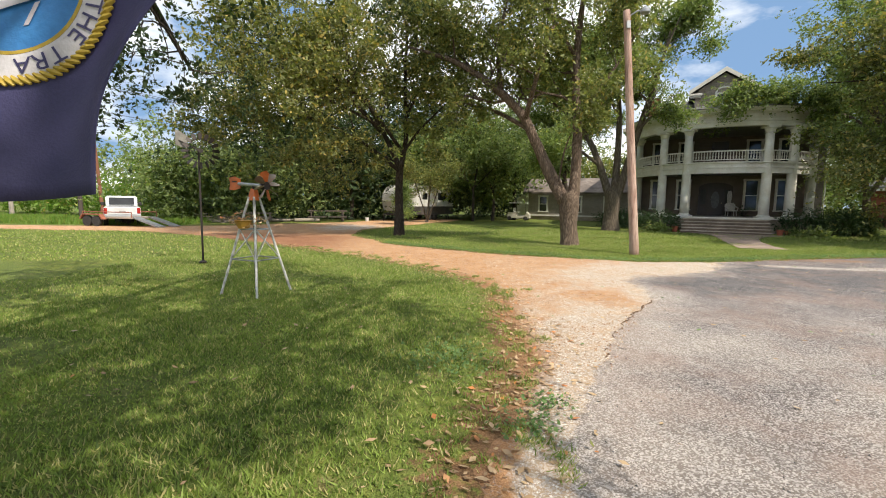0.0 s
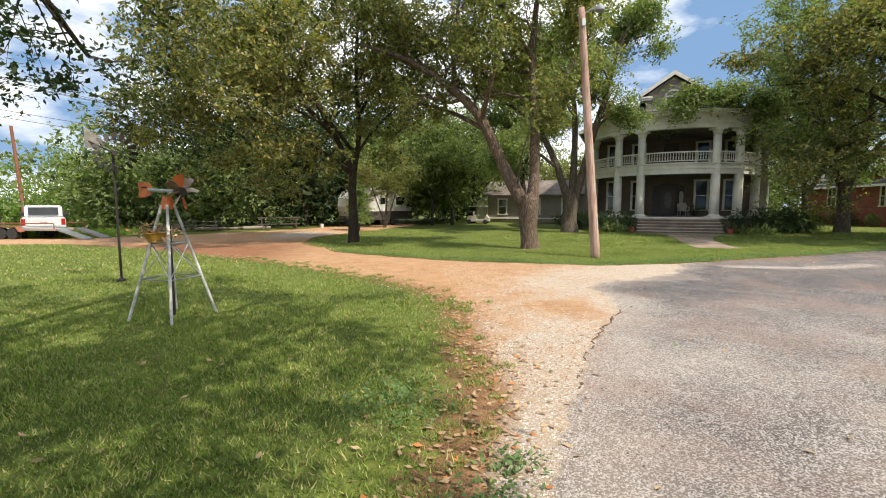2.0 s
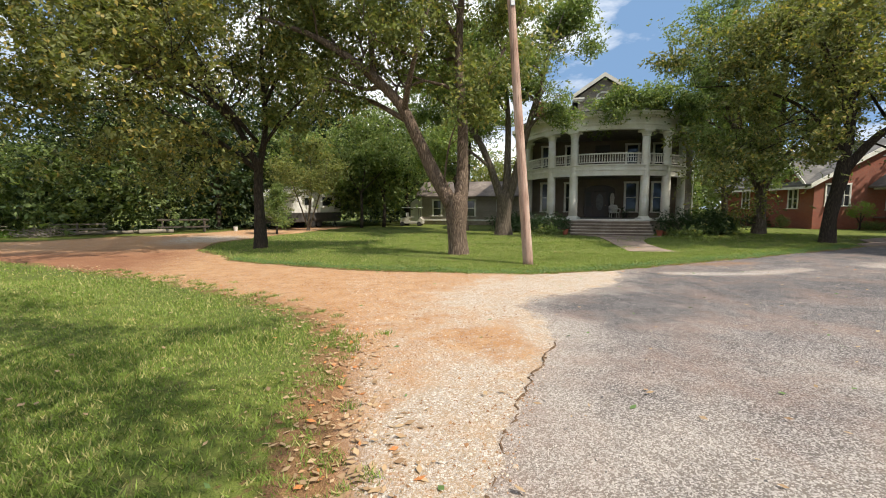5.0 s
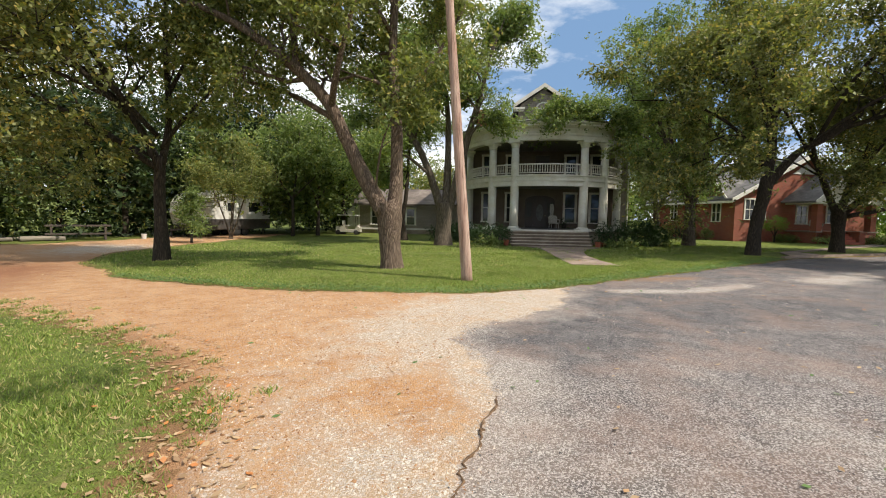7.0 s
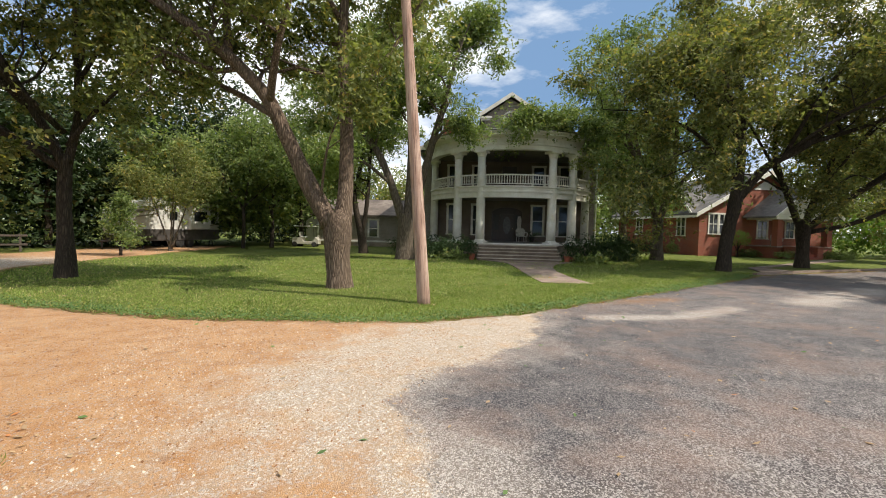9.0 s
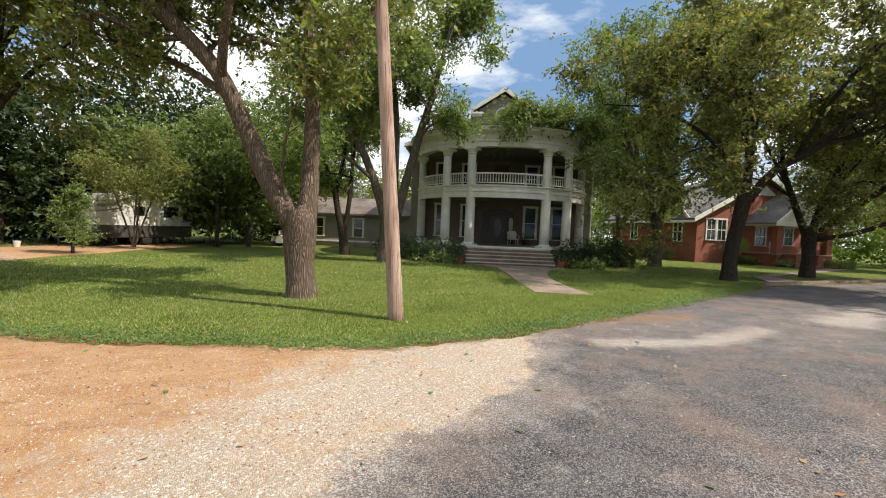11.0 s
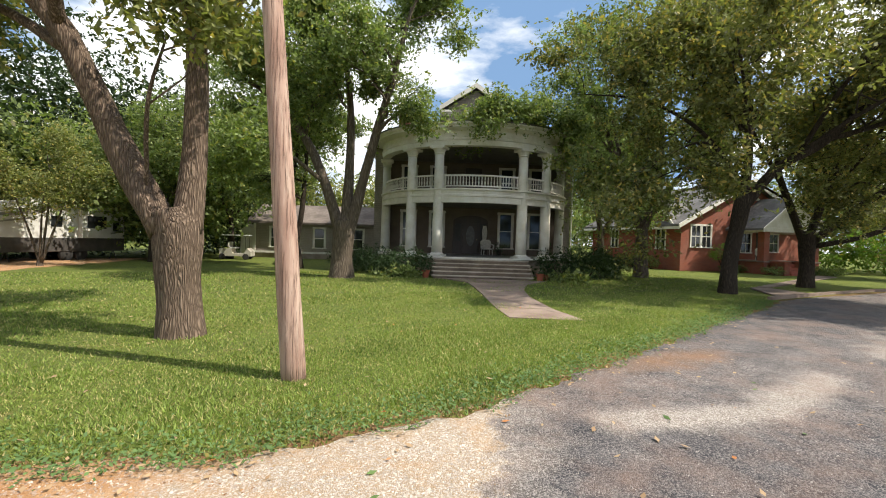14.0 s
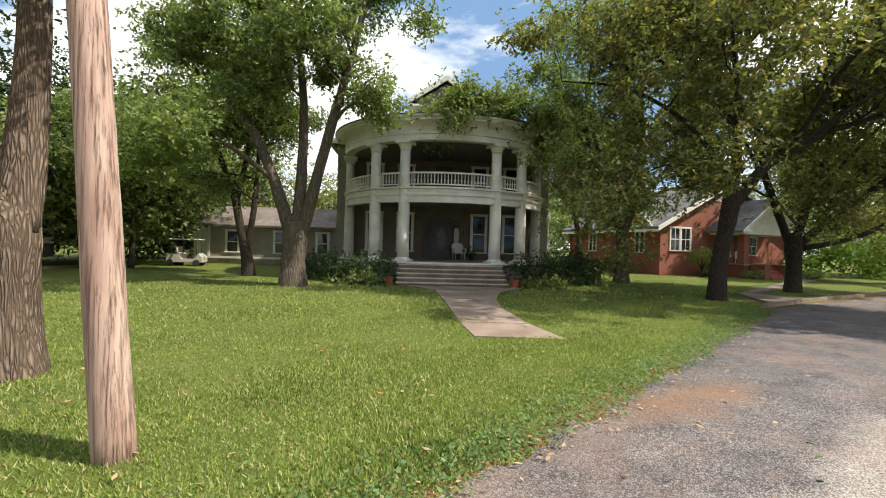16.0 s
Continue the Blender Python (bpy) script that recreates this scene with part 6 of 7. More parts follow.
far_pole("wooden_post", -36.5, 37.0, 6.6, -0.2, simple("pale_post", (0.42, 0.37, 0.31), (0.3, 0.26, 0.22), 2, 0.85, stretch=(1, 1, 0.1)), "pale bare post in the hedgerow")
for k, (z, dx, ez) in enumerate(((10.8, -1.1, 12.0), (10.8, -0.5, 11.2), (10.8, 0.4, 10.4), (8.7, 0.0, 8.6), (8.2, 0.0, 7.4))):
    bm = bmesh.new()
    a, b_ = Vector((-28.9 + dx * 0.8, 34.6, z)), Vector((10 + 3 * k, 88, ez))
    tube(bm, [a.lerp(b_, t) - Vector((0, 0, 5.0 * t * (1 - t))) for t in np.linspace(0, 1, 20)], 0.018, 4)
    tagged(part("power_line", bm, M_IRON), "thin black overhead power line", "cable", "overhead lines")
    bm = bmesh.new()
    b_ = Vector((-75, 5 - 3 * k, z))
    tube(bm, [a.lerp(b_, t) - Vector((0, 0, 4.0 * t * (1 - t))) for t in np.linspace(0, 1, 16)], 0.018, 4)
    tagged(part("power_line", bm, M_IRON), "thin black overhead power line", "cable", "overhead lines")

# ---- porch furniture and planting ----
def armchair(m, label):
    t = thing("wicker_chair", m, label, "chair", "wicker chairs")
    bm = bmesh.new()
    box(bm, -0.3, 0.3, -0.28, 0.28, 0.36, 0.44, 0.03)
    part("seat", bm, M_WICKER, t)
    bm = bmesh.new()
    prism(bm, [(-0.32, 0.4), (0.32, 0.4), (0.36, 0.85), (0.22, 1.0), (-0.22, 1.0), (-0.36, 0.85)], 0.26, 0.32)
    part("backrest", bm, M_WICKER, t)
    for s_ in (-1, 1):
        bm = bmesh.new()
        tube(bm, smooth_line([(s_ * 0.34, 0.28, 0.72), (s_ * 0.37, 0.0, 0.68), (s_ * 0.35, -0.3, 0.62), (s_ * 0.31, -0.3, 0.4)], 4), 0.04, 8)
        part("armrest", bm, M_WICKER, t)
        for y in (-0.25, 0.25):
            bm = bmesh.new()
            tube(bm, [(s_ * 0.27, y, 0.38), (s_ * 0.29, y * 1.1, 0)], 0.025, 6)
            part("leg", bm, M_WICKER, t)
    return t


armchair(H @ pose(0.9, -1.3, FLOOR, 0, 0, 12), "white wicker armchair on the porch")
ch = armchair(BH @ pose(6.7, -1.6, 1.064, 0, 0, 0), "white chair on the brick porch")


def pot_plant(name, m, r, h, leaf, label, n=260, spread=0.2, size=0.12, pot=None):
    t = thing(name, m, label, "plant")
    bm = bmesh.new()
    lathe(bm, [(r * 0.7, 0), (r * 0.95, h * 0.85), (r * 1.08, h * 0.87), (r * 1.08, h), (r * 0.9, h), (r * 0.85, h * 0.9)], 16)
    part("pot", bm, pot or M_TERRA, t)
    rng = np.random.default_rng(int(abs(m.translation.x * 100)) % 999)
    V, F = leaf_cloud([(0, 0, h + spread * 0.6)], [n], spread, size, rng, 0.2, 0.9)
    sheet("foliage", V, F, leaf, t)
    return t


pot_plant("potted_plant", H @ pose(1.75, -0.9, FLOOR), 0.2, 0.35, M_SHRUB, "dark leafy plant in a pot on the porch", 200, 0.25, pot=M_IRON)
for x, y, s_ in ((-2.85, -7.5, 1.0), (2.9, -7.6, 1.0), (3.3, -7.4, 0.8)):
    pot_plant("flower_pot", H @ pose(x, y, 0), 0.2 * s_, 0.38 * s_, M_SHRUB, "small plant in a red clay pot beside the steps", 60, 0.14, 0.1)


def bush(name, x, y, rx, ry, h, n, seed, leaf, label, size=0.13, turn=0.0, clumps=40, category="bush", group=""):
    """A bush: stems under an uneven mass of leaves."""
    t = thing(name, pose(x, y, 0, 0, 0, turn), label, category, group)
    rng = np.random.default_rng(seed)
    bm = bmesh.new()
    for k in range(7):
        a = rng.uniform(0, 2 * math.pi)
        tube(bm, [(0.1 * math.cos(a), 0.1 * math.sin(a), -0.02), (rx * 0.5 * math.cos(a), ry * 0.5 * math.sin(a), h * 0.6)], [0.025, 0.01], 5)
    part("stem", bm, M_BARK_DARK, t)
    d = rng.normal(size=(clumps, 3))
    d /= np.linalg.norm(d, axis=1)[:, None]
    d *= rng.uniform(0.55, 0.95, clumps)[:, None]
    c = d * [rx, ry, h * 0.5] + [0, 0, h * 0.5]
    c[:, 2] = np.maximum(c[:, 2], 0.1)
    V, F = leaf_cloud(c, np.full(clumps, n // clumps), min(rx, h) * 0.24, size, rng, 0.15, 0.9)
    V[:, 2] = np.maximum(V[:, 2], 0.02)
    sheet("foliage", V, F, leaf, t)
    return t


def at_house(u, v):
    q = H @ Vector((u, v, 0))
    return q.x, q.y


for k, (u, v, rx, ry, h, lf, lab) in enumerate(((-3.9, -6.6, 1.2, 0.8, 1.3, M_SHRUB, "dark evergreen shrub beside the porch steps"), (-5.7, -5.3, 1.2, 0.9, 1.25, M_SHRUB, "dark evergreen shrub against the porch"), (-7.2, -3.4, 1.3, 0.9, 1.2, M_SHRUB, "dark evergreen shrub at the house corner"), (-5.0, -6.5, 0.8, 0.6, 0.9, M_SHRUB, "low leafy shrub in the porch bed"),
                                                    (4.3, -6.6, 1.4, 1.0, 1.75, M_SHRUB, "large dark evergreen shrub beside the porch steps"), (5.9, -5.6, 1.4, 1.1, 1.7, M_SHRUB, "large dark evergreen shrub against the porch"), (7.2, -4.4, 1.0, 0.9, 1.5, M_SHRUB, "lighter green shrub at the end of the porch bed"), (7.9, -3.6, 0.8, 0.7, 1.0, M_LEAF_DEEP, "small green shrub at the house corner"))):
    x, y = at_house(u, v)
    bush("shrub", x, y, rx, ry, h, 4200, 50 + k, lf, lab, 0.11, -26.7, 46, group="porch shrubs")
V = []
for k in range(2):
    x, y = at_house(-4.3 + 8.6 * k, -7.7)
    bush("border_plant", x, y, 1.3, 0.3, 0.4, 900, 70 + k, M_LEAF_DEEP, "strappy green plants edging the porch bed", 0.2, -26.7, 30, "plant")


def at_bh(u, v):
    q = BH @ Vector((u, v, 0))
    return q.x, q.y


x, y = at_bh(2.9, -1.3)
t = thing("topiary", pose(x, y, 0), "clipped round-headed topiary bush by the brick wall", "bush")
bm = bmesh.new()
tube(bm, [(0, 0, 0), (0.05, 0, 0.7), (0, 0, 1.4)], [0.07, 0.06, 0.05], 8)
for a in (0.5, 2.6, 4.4):
    tube(bm, [(0, 0, 0.5), (0.35 * math.cos(a), 0.35 * math.sin(a), 1.2)], [0.05, 0.03], 6)
part("trunk", bm, M_BARK_DARK, t)
rngp = np.random.default_rng(8)
d = rngp.normal(size=(60, 3))
d /= np.linalg.norm(d, axis=1)[:, None]
V, F = leaf_cloud(d * [0.8, 0.8, 0.55] + [0, 0, 1.6], np.full(60, 60), 0.16, 0.08, rngp, 0.0)
sheet("crown", V, F, M_LEAF_BRIGHT, t)
x, y = at_bh(-1.0, 2.0)
bush("small_shrub", x, y, 0.6, 0.6, 1.2, 1600, 81, M_LEAF_DEEP, "small rounded shrub by the side wall", 0.09, 0, 24)
for k, (u, v) in enumerate(((3.9, -1.0), (4.6, -1.3), (5.2, -3.8), (9.4, -3.9), (10.6, -3.9), (11.9, -3.7), (13.2, -3.2))):
    x, y = at_bh(u, v)
    bush("hedge_plant", x, y, 0.75, 0.5, 0.65, 1000, 90 + k, M_LEAF_DEEP, "low green hedge plant before the brick house", 0.11, -11, 20, group="low hedge")
for k, v in enumerate((4.2, 6.4, 9.0)):
    x, y = at_bh(-1.0, v)
    bush("side_shrub", x, y, 1.0, 0.8, 1.0, 1400, 110 + k, M_SHRUB, "dark shrub along the side of the brick house", 0.12, -11, 24)

# young evergreen, crape myrtle and slim trunks in the back lawn
t = thing("young_evergreen", pose(-3.4, 33.9, 0), "young conical evergreen at the edge of the lawn", "tree")
bm = bmesh.new()
tube(bm, [(0, 0, -0.05), (0.02, 0, 1.2), (0, 0, 3.2)], [0.08, 0.06, 0.015], 8)
rngp = np.random.default_rng(9)
cs = []
for k in range(70):
    z = 0.75 + 2.4 * rngp.random()
    a, r = rngp.uniform(0, 2 * math.pi), 1.25 * (3.4 - z) / 2.6 * rngp.uniform(0.3, 1)
    cs.append((r * math.cos(a), r * math.sin(a), z))
    if k % 3 == 0:
        tube(bm, [(0, 0, z - 0.2), cs[-1]], [0.02, 0.008], 4)
part("trunk", bm, M_BARK_DARK, t)
V, F = leaf_cloud(cs, [95] * 70, 0.2, 0.13, rngp, 0.1)
sheet("crown", V, F, M_LEAF_DEEP, t)
make_tree("crape_myrtle", (-1.7, 38.2, 0), -30, [(0, 0, 0, 0.12), (0, 0, 0.3, 0.1), (0, 0, 0.5, 0.1)],
          [[(0, 0, 0.2, 0.07), (-0.6, 0, 1.8, 0.05), (-1.2, -0.2, 3.6, 0.03), (-1.7, -0.3, 5.2, 0.015)], [(0.05, 0, 0.2, 0.07), (0.1, 0.2, 2.0, 0.05), (0.3, 0.2, 4.2, 0.03), (0.2, 0, 6.0, 0.015)],
           [(0.1, 0, 0.2, 0.07), (0.7, 0, 1.8, 0.05), (1.3, 0, 3.4, 0.03), (1.8, 0, 5.0, 0.015)], [(0, 0, 0.2, 0.06), (0.35, -0.3, 2.2, 0.04), (0.7, -0.5, 4.4, 0.015)]],
          21, M_BARK_GREY, M_LEAF, "multi-stemmed crape myrtle before the travel trailer", leaves=16000, size=0.12, spread=0.4, branch=1.3, start=0.45)
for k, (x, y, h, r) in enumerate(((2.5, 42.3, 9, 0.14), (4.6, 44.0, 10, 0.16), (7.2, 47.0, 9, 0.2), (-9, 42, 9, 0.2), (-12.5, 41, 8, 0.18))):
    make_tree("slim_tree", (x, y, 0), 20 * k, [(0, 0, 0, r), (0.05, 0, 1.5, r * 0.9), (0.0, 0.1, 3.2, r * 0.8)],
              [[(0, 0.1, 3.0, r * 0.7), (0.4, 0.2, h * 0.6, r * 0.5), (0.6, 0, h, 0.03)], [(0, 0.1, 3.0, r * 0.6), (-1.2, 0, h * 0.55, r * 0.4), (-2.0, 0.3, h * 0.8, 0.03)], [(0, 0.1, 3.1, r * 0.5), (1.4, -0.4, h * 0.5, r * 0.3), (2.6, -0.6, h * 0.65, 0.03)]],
              40 + k, M_BARK_DARK, M_LEAF_SHADED if k > 2 else M_LEAF_DEEP, "slim dark-trunked tree at the back of the lawn", leaves=14000, size=0.2, spread=0.6, branch=2.2, group="back lawn trees")

# golf cart under the trees
gc = thing("golf_cart", pose(7.6, 46.2, 0, 0, 0, -20), "white-roofed golf cart parked under the trees", "cart")
bm = bmesh.new()
prism(bm, [(-1.1, 0.25), (1.1, 0.25), (1.1, 0.6), (0.85, 0.85), (0.6, 0.45), (-0.2, 0.45), (-0.3, 0.8), (-1.1, 0.8)], -0.55, 0.55)
part("body", bm, simple("beige_shell", (0.5, 0.47, 0.4), (0.42, 0.39, 0.33), 3, 0.5), gc)
bm = bmesh.new()
box(bm, -1.0, 0.9, -0.58, 0.58, 1.75, 1.83, 0.03)
part("canopy", bm, M_RV, gc, "white roof")
bm = bmesh.new()
box(bm, -0.5, 0.0, -0.5, 0.5, 0.8, 0.9, 0.03)
box(bm, -0.55, -0.45, -0.5, 0.5, 0.9, 1.3, 0.03)
part("seat", bm, M_WICKER, gc)
for x in (-0.9, 0.75):
    for s_ in (-1, 1):
        bm = bmesh.new()
        tube(bm, [(x, s_ * 0.5, 0.7), (x * 0.9, s_ * 0.5, 1.76)], 0.02, 6)
        part("post", bm, M_IRON, gc)
        bm = bmesh.new()
        lathe(bm, [(0.1, -0.09), (0.22, -0.08), (0.22, 0.08), (0.1, 0.09)], 14, pose(x, s_ * 0.52, 0.22, 90))
        part("wheel", bm, M_RUBBER, gc)

# timber, brush and a bucket at the far side of the drive
M_LOG = simple("grey_log", (0.3, 0.26, 0.21), (0.2, 0.17, 0.14), 4, 0.9, stretch=(0.2, 1, 1))
for k, (x, y, l, a, r) in enumerate(((-14.5, 36.0, 3.2, 12, 0.14), (-11.6, 36.6, 2.0, 20, 0.16), (-13, 37.0, 2.4, 5, 0.12))):
    bm = bmesh.new()
    tube(bm, [(-l / 2, 0, r * 0.9), (0, 0.05, r), (l / 2, 0, r * 0.85)], [r, r * 0.95, r * 0.8], 10, 0.1)
    o = tagged(part("log", bm, M_LOG), "pale fallen log beside the drive", "log", "logs")
    o.matrix_basis = pose(x, y, 0, 0, 0, a)
rk = thing("timber_rack", pose(-10.2, 37.6, 0, 0, 0, 20), "low rusty rack of timber under the trees", "rack")
for x in (-1.3, 1.3):
    for y in (-0.4, 0.4):
        bm = bmesh.new()
        box(bm, x - 0.05, x + 0.05, y - 0.05, y + 0.05, 0, 1.0, 0.008)
        part("post", bm, M_CREOSOTE, rk)
for z in (0.35, 0.85):
    for y in (-0.4, 0.0, 0.4):
        bm = bmesh.new()
        box(bm, -1.6, 1.6, y - 0.08, y + 0.08, z, z + 0.1, 0.01)
        part("board", bm, M_CREOSOTE, rk)
bm = bmesh.new()
lathe(bm, [(0.13, 0), (0.17, 0.36), (0.18, 0.37), (0.16, 0.37), (0.12, 0.02)], 14, pose(-6.9, 38.2, 0.0))
tagged(part("bucket", bm, M_RV), "white plastic bucket beside the drive", "bucket")
rngp = np.random.default_rng(77)
bm = bmesh.new()
for k in range(90):
    a, e = rngp.uniform(0, 2 * math.pi), rngp.uniform(-0.1, 0.5)
    c = Vector((rngp.normal() * 0.7, rngp.normal() * 0.5, abs(rngp.normal()) * 0.25 + 0.05))
    d = Vector((math.cos(a), math.sin(a), e)) * rngp.uniform(0.4, 0.9)
    tube(bm, [c, c + d * 0.5 + Vector(rngp.normal(size=3)) * 0.05, c + d], [0.018, 0.014, 0.006], 4, 0, False)
o = tagged(part("brush_pile", bm, M_LOG), "grey pile of cut brush at the road bend", "brush pile", kind="stuff")
o.matrix_basis = pose(-16.6, 33.0, 0)
fn = thing("low_fence", pose(-15.6, 35.2, 0, 0, 0, 8), "low grey rail fence at the bend", "fence")
for x in (-1.4, 0, 1.4):
    bm = bmesh.new()
    box(bm, x - 0.05, x + 0.05, -0.05, 0.05, 0, 0.8, 0.01)
    part("post", bm, M_LOG, fn)
for z in (0.35, 0.65):
    bm = bmesh.new()
    box(bm, -1.6, 1.6, -0.08, -0.055, z, z + 0.1, 0.006)
    part("rail", bm, M_LOG, fn)

# ---- kerb and side walk by the brick house ----
kb = thing("kerb", None, "worn concrete kerb along the road", "kerb", kind="structure")
pts = [(24.9, 18.75), (27.5, 19.0), (30.5, 19.15), (34, 19.15), (38, 19.1), (43, 19.1), (50, 19.1), (60, 19.1)]
for a, b_ in zip(pts, pts[1:]):
    a, b_ = Vector((*a, 0)), Vector((*b_, 0))
    d = (b_ - a).normalized()
    n_ = Vector((-d.y, d.x, 0)) * 0.09
    b_ = b_ - d * 0.02
    flat_slab("kerbstone", [(a - n_).xy, (b_ - n_).xy, (b_ + n_).xy, (a + n_).xy], -0.05, 0.12, M_WALK, kb)
sw = thing("side_walk", None, "pale concrete path across the lawn to the brick house", "walk", kind="structure")
flat_slab("slab", [(26.5, 19.3), (29.5, 19.35), (30.4, 21.6), (29.2, 21.7)], -0.03, 0.05, M_WALK, sw)
flat_slab("slab", [(29.25, 21.75), (30.45, 21.65), (48, 25.5), (48, 26.7)], -0.03, 0.05, M_WALK, sw)


# ---- grass, weeds and fallen leaves ----
def blades(name, areas, seed, label, hi=0.06, wide=0.009, material=M_GRASS):
    """Grass blades, one triangle each. areas: (x0, x1, y0, y1, count), thinned towards the drive."""
    rng = np.random.default_rng(seed)
    allP = []
    for x0, x1, y0, y1, n in areas:
        allP.append(np.c_[rng.uniform(x0, x1, n), rng.uniform(y0, y1, n)])
    P = np.concatenate(allP)
    d = drive_depth(P) + 0.16 * wobble(P, 2.3) + 0.12 * wobble(P, 6.1, 3)
    thin = 0.5 + 0.5 * wobble(P, 1.3, 7)
    bare_ = np.exp(-np.hypot(P[:, 0] - 0.6, (P[:, 1] - 5.0) * 0.45) ** 2 / 0.9)
    keep = (d < -0.04) & (rng.random(len(P)) < np.clip(0.25 - d * 1.1, 0, 1)) & (rng.random(len(P)) < 0.6 + 0.6 * thin) & (rng.random(len(P)) > bare_ * 0.75)
    P = P[keep]
    n = len(P)
    h = hi * rng.uniform(0.45, 1.25, n) * (0.8 + 0.35 * wobble(P, 0.9, 2))
    a = rng.uniform(0, 2 * np.pi, n)
    w = wide * rng.uniform(0.6, 1.3, n)
    lean = rng.normal(size=(n, 2)) * 0.5 * h[:, None]
    z = lawn_height(P) - 0.004
    dx, dy = np.cos(a) * w, np.sin(a) * w
    V = np.stack([np.c_[P[:, 0] - dx, P[:, 1] - dy, z], np.c_[P[:, 0] + dx, P[:, 1] + dy, z], np.c_[P + lean, z + h]], axis=1).reshape(-1, 3)
    ob = sheet(name, V, np.arange(3 * n).reshape(-1, 3), material)
    return tagged(ob, label, "grass", kind="stuff")


blades("grass", [(-4.5, 1.2, 0.3, 5, 60000), (-7, 1.2, 5, 9, 70000), (-9, 1.0, 9, 15, 70000), (-10, -1, 1, 9, 40000)], 61, "short green lawn grass beside the drive", 0.06, 0.008)
blades("grass", [(1, 10, 13.2, 17, 70000), (8, 16, 13.4, 18, 70000), (-3, 14, 16, 24, 90000), (12, 26, 15, 22, 50000)], 62, "short green lawn grass before the white house", 0.06, 0.010)
blades("grass", [(-5, 32, 22, 34, 50000), (-28, -3, 12, 27, 40000)], 63, "lawn grass farther off", 0.08, 0.02)
blades("tall_grass", [(-60, -18, 28.5, 38, 50000)], 64, "tall rough grass along the road verge", 0.45, 0.03, M_LEAF_BRIGHT)


# tufts of grass standing in the bare soil of the edge
rngt = np.random.default_rng(66)
edge = np.array(ISLAND_EDGE[1:13], float)
seg = np.r_[0, np.cumsum(np.hypot(*np.diff(edge, axis=0).T))]
q = rngt.uniform(2, seg[-1] * 0.75, 170)
C = np.c_[np.interp(q, seg, edge[:, 0]), np.interp(q, seg, edge[:, 1])] + rngt.normal(size=(170, 2)) * [0.22, 0.2] + [0.02, 0]
P = np.repeat(C, 70, axis=0) + rngt.normal(size=(170 * 70, 2)) * 0.055
n = len(P)
a, h, w = rngt.uniform(0, 2 * np.pi, n), rngt.uniform(0.025, 0.075, n), rngt.uniform(0.004, 0.008, n)
lean = rngt.normal(size=(n, 2)) * 0.6 * h[:, None]
dx, dy, z = np.cos(a) * w, np.sin(a) * w, np.maximum(lawn_height(P), np.clip(0.12 * drive_depth(P), -0.09, 0.03)) - 0.01
V = np.stack([np.c_[P[:, 0] - dx, P[:, 1] - dy, z], np.c_[P[:, 0] + dx, P[:, 1] + dy, z], np.c_[P + lean, z + h]], axis=1).reshape(-1, 3)
tagged(sheet("grass_tufts", V, np.arange(3 * n).reshape(-1, 3), M_GRASS), "small grass tufts in the bare soil by the drive", "grass", kind="stuff")


def scatter(name, centres, spread, seed, size, material, label, category, lift=0.012, up=0.8):
    """Small flat leaves lying on the ground."""
    rng = np.random.default_rng(seed)
    P = np.asarray(centres) + rng.normal(size=(len(centres), 2)) * spread
    n = len(P)
    inside_ = drive_depth(P) > 0.15
    z = np.where(inside_, 0.034 + 0.012 * wobble(P, 0.5, 2), lawn_height(P) + lift) + rng.uniform(0, lift, n)
    a = rng.uniform(0, 2 * np.pi, n)
    L = size * rng.uniform(0.5, 1.4, n)
    u = np.c_[np.cos(a), np.sin(a), rng.normal(size=n) * (1 - up)]
    v = np.c_[-np.sin(a), np.cos(a), rng.normal(size=n) * (1 - up)]
    C = np.c_[P, z]
    V = np.stack([C - u * L[:, None] * 0.5, C + v * L[:, None] * 0.25 + [0, 0, 0.006], C + u * L[:, None] * 0.5 + [0, 0, 0.004], C - v * L[:, None] * 0.25], axis=1).reshape(-1, 3)
    V[:, 2] = np.maximum(V[:, 2], np.repeat(z, 4) - 0.004)
    return tagged(sheet(name, V, np.arange(4 * n).reshape(-1, 4), material), label, category, kind="stuff")


rngl = np.random.default_rng(91)
edge = np.array(ISLAND_EDGE[1:12], float)
seg = np.r_[0, np.cumsum(np.hypot(*np.diff(edge, axis=0).T))]
s_ = rngl.uniform(0, seg[-1], 2600)
C = np.c_[np.interp(s_, seg, edge[:, 0]) + 0.1, np.interp(s_, seg, edge[:, 1])]
scatter("leaf_litter", C, 0.28, 92, 0.07, M_LITTER, "dry brown leaves along the edge of the drive", "leaves")
C = np.c_[rngl.uniform(-6, 16, 700), rngl.uniform(1, 24, 700)]
scatter("leaf_litter", C, 0.1, 93, 0.075, M_LITTER, "scattered brown leaves", "leaves", 0.03)
C = np.c_[rngl.uniform(1, 18, 90), rngl.uniform(3, 15, 90)]
scatter("leaf_litter", C, 0.1, 94, 0.08, M_WEED, "scattered green leaves on the road", "leaves")
edge = np.array(FAR_EDGE[15:21], float)
seg = np.r_[0, np.cumsum(np.hypot(*np.diff(edge, axis=0).T))]
s_ = rngl.uniform(0, seg[-1], 420)
C = np.c_[np.interp(s_, seg, edge[:, 0]), np.interp(s_, seg, edge[:, 1]) - 0.1]
scatter("leaf_litter", C, 0.22, 97, 0.065, M_LITTER, "brown leaves caught along the lawn's edge", "leaves", 0.03)
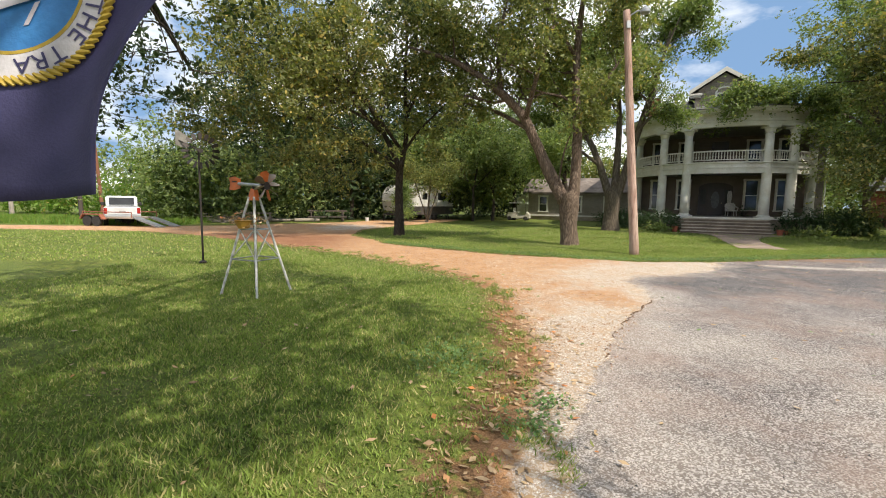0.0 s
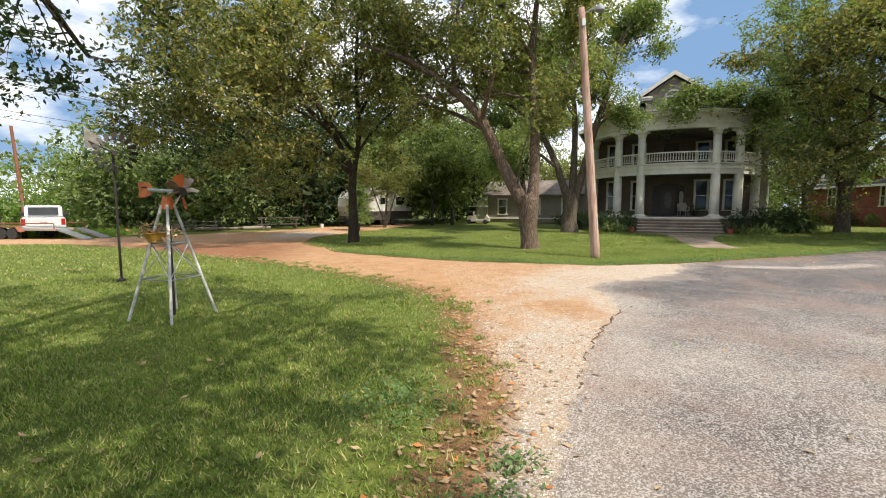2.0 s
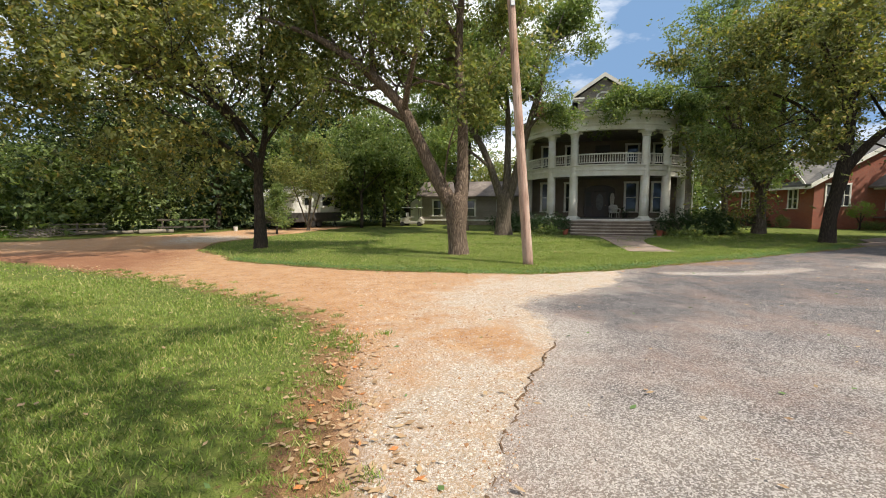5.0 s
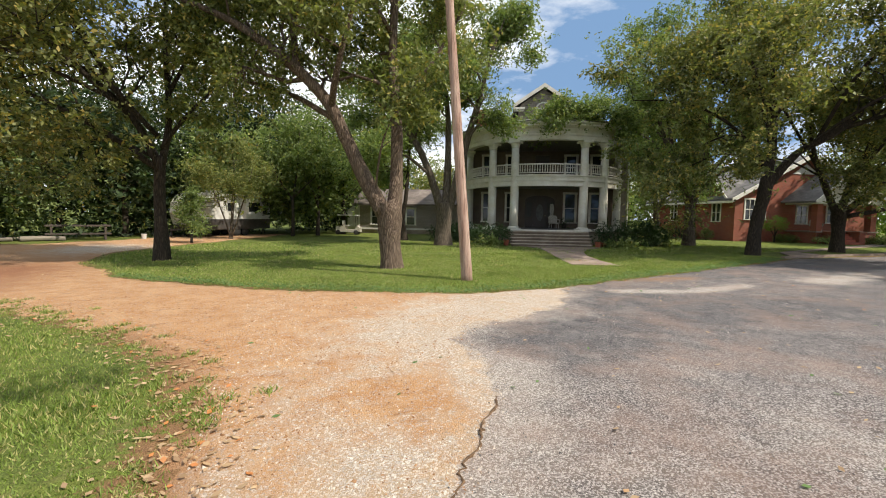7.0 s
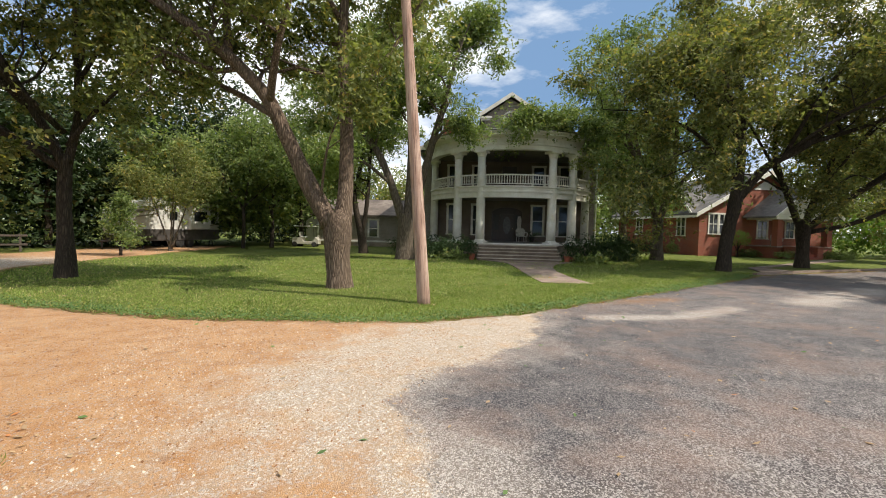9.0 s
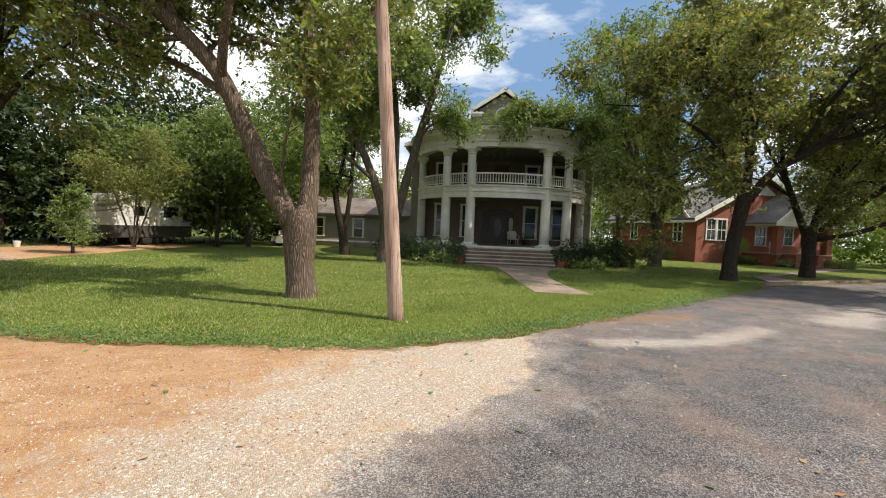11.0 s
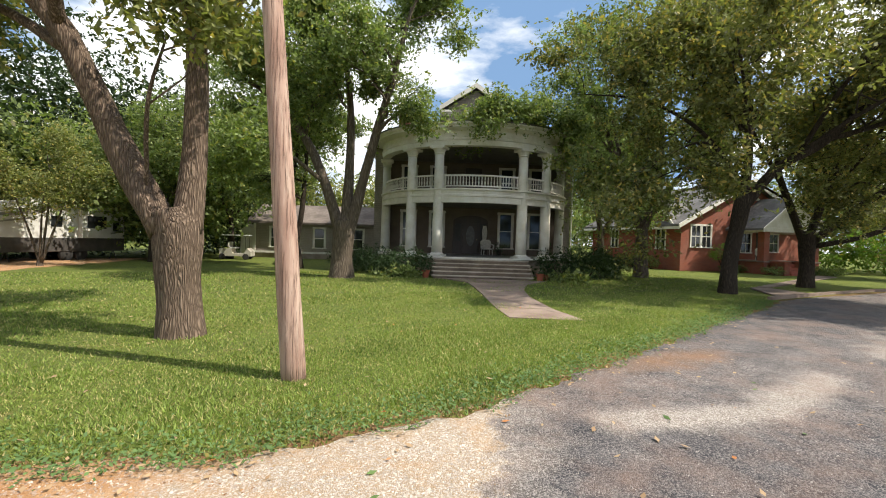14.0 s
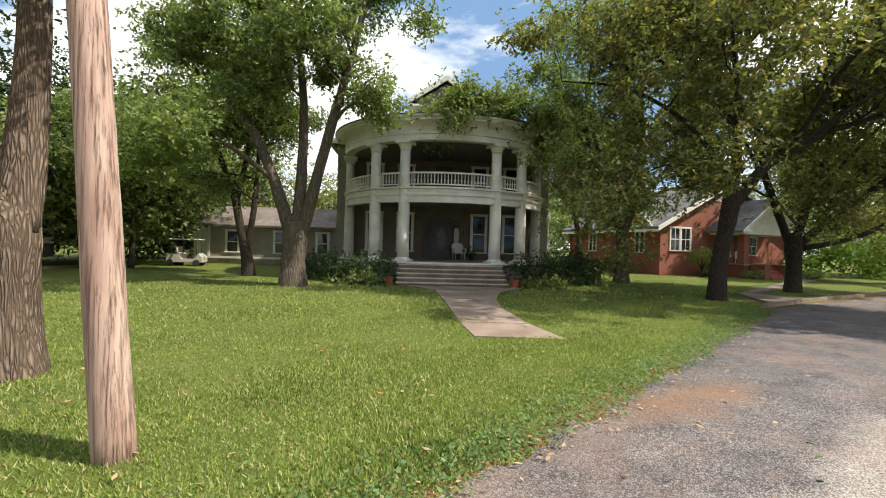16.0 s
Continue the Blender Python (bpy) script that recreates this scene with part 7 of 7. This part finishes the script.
# low weeds creeping over the lawn's edge
edge = np.array(FAR_EDGE[13:22], float)
seg = np.r_[0, np.cumsum(np.hypot(*np.diff(edge, axis=0).T))]
s_ = rngl.uniform(0, seg[-1] * 0.8, 15000)
C = np.c_[np.interp(s_, seg, edge[:, 0]), np.interp(s_, seg, edge[:, 1]) + np.abs(rngl.normal(size=15000)) * 0.45 - 0.12 + 0.12 * np.sin(s_ * 3.1) * np.sin(s_ * 1.3)]
scatter("creeping_weeds", C, 0.06, 95, 0.045, M_WEED, "low broad-leaved weeds creeping onto the road edge", "weeds", 0.05, 0.5)
C = np.r_[np.c_[rngl.normal(0.72, 0.1, 160), rngl.normal(3.3, 0.1, 160)], np.c_[rngl.normal(0.5, 0.16, 200), rngl.normal(2.9, 0.14, 200)], np.c_[rngl.normal(-0.1, 0.25, 500), rngl.normal(4.4, 0.3, 500)]]
scatter("creeping_weeds", C, 0.05, 96, 0.045, M_WEED, "tufts of low weeds beside the road", "weeds", 0.04, 0.4)


def stone_mat(name, dark, pale):
    """Loose stones, each with a tint of its own."""
    def build(nt, b):
        g = nt.nodes.new("ShaderNodeNewGeometry")
        c = mix(nt, g.outputs["Random Per Island"], dark, pale)
        nt.links.new(mix(nt, noise_fac(nt, coords(nt), 160, 3), c, mix(nt, 0.5, c, dark)), b.inputs["Base Color"])
    return mat(name, build, 0.9, 0, 0.2)


def stones(name, areas, seed, size, material, label, side_):
    """Small angular stones lying on the drive. areas: (x0, x1, y0, y1, count); side_: 1 on the chip-seal, -1 off it, 0 both."""
    rng = np.random.default_rng(seed)
    P = np.concatenate([np.c_[rng.uniform(x0, x1, n), rng.uniform(y0, y1, n)] for x0, x1, y0, y1, n in areas])
    dd_ = drive_depth(P)
    dc_, sd_ = line_distance(P, CRACK)
    keep = (dd_ > 0.12 + 0.1 * rng.random(len(P))) & (0.55 + 0.45 * wobble(P, 1.1, seed) > rng.random(len(P)))
    if side_:
        keep &= -sd_ * dc_ * side_ > -0.15
    P = P[keep]
    n = len(P)
    z = np.clip(0.12 * (drive_depth(P) + 0.10 * wobble(P, 2.3) + 0.09 * wobble(P, 6.1, 3)), -0.09, 0.03) + 0.012 * wobble(P, 0.5, 2)
    r = size * rng.lognormal(0, 0.28, n)
    a = rng.uniform(0, 2 * np.pi, n)
    ring = []
    for k in range(3):
        ak = a + 2 * np.pi * k / 3 + rng.uniform(-0.5, 0.5, n)
        rk = r * rng.uniform(0.7, 1.3, n)
        ring.append(np.c_[P[:, 0] + rk * np.cos(ak), P[:, 1] + rk * np.sin(ak), z - 0.002])
    top = np.c_[P + rng.normal(size=(n, 2)) * r[:, None] * 0.35, z + r * rng.uniform(0.5, 1.0, n)]
    V = np.stack(ring + [top], axis=1).reshape(-1, 3)
    i = np.arange(n)[:, None] * 4
    F = np.concatenate([i + [0, 1, 3], i + [1, 2, 3], i + [2, 0, 3]])
    return tagged(sheet(name, V, F, material), label, "gravel", kind="stuff")


stones("loose_gravel", [(0.5, 5.5, 3, 9, 16000), (1, 9, 9, 14.2, 20000)], 171, 0.010, stone_mat("pale_gravel", (0.30, 0.22, 0.15), (0.78, 0.71, 0.62)), "loose pale gravel on the drive", -1)
stones("dirt_clods", [(-2, 3, 4, 10, 9000), (-4, 6, 9, 15, 14000)], 172, 0.011, stone_mat("orange_clods", (0.20, 0.095, 0.045), (0.52, 0.32, 0.17)), "small clods of orange dirt on the drive", -1)
stones("loose_chippings", [(0.6, 6, 1.5, 8, 15000), (3.5, 14, 7, 14, 22000)], 173, 0.008, stone_mat("grey_chippings", (0.05, 0.05, 0.055), (0.62, 0.57, 0.53)), "loose grey chippings on the worn road", 1)
# crumbled edge between the chip-seal and the gravel
bm = bmesh.new()
line = np.array(CRACK[2:11], float)
seg = np.r_[0, np.cumsum(np.hypot(*np.diff(line, axis=0).T))]
pts = []
for q in np.arange(2.2, 6.1, 0.05):
    pts.append((np.interp(q, seg, line[:, 0]) + 0.03 * math.sin(q * 9) + rngl.normal() * 0.012, np.interp(q, seg, line[:, 1]) + rngl.normal() * 0.012, 0.03 + 0.006 * rngl.normal()))
tube(bm, pts, [0.007 + 0.013 * abs(math.sin(i * 0.7)) * rngl.random() for i in range(len(pts))], 5, 0.3)
tagged(part("crumbled_edge", bm, simple("dark_crumbs", (0.10, 0.06, 0.035), (0.18, 0.11, 0.06), 20, 0.95)), "dark crumbled joint where the chip-seal ends", "crack", kind="structure")
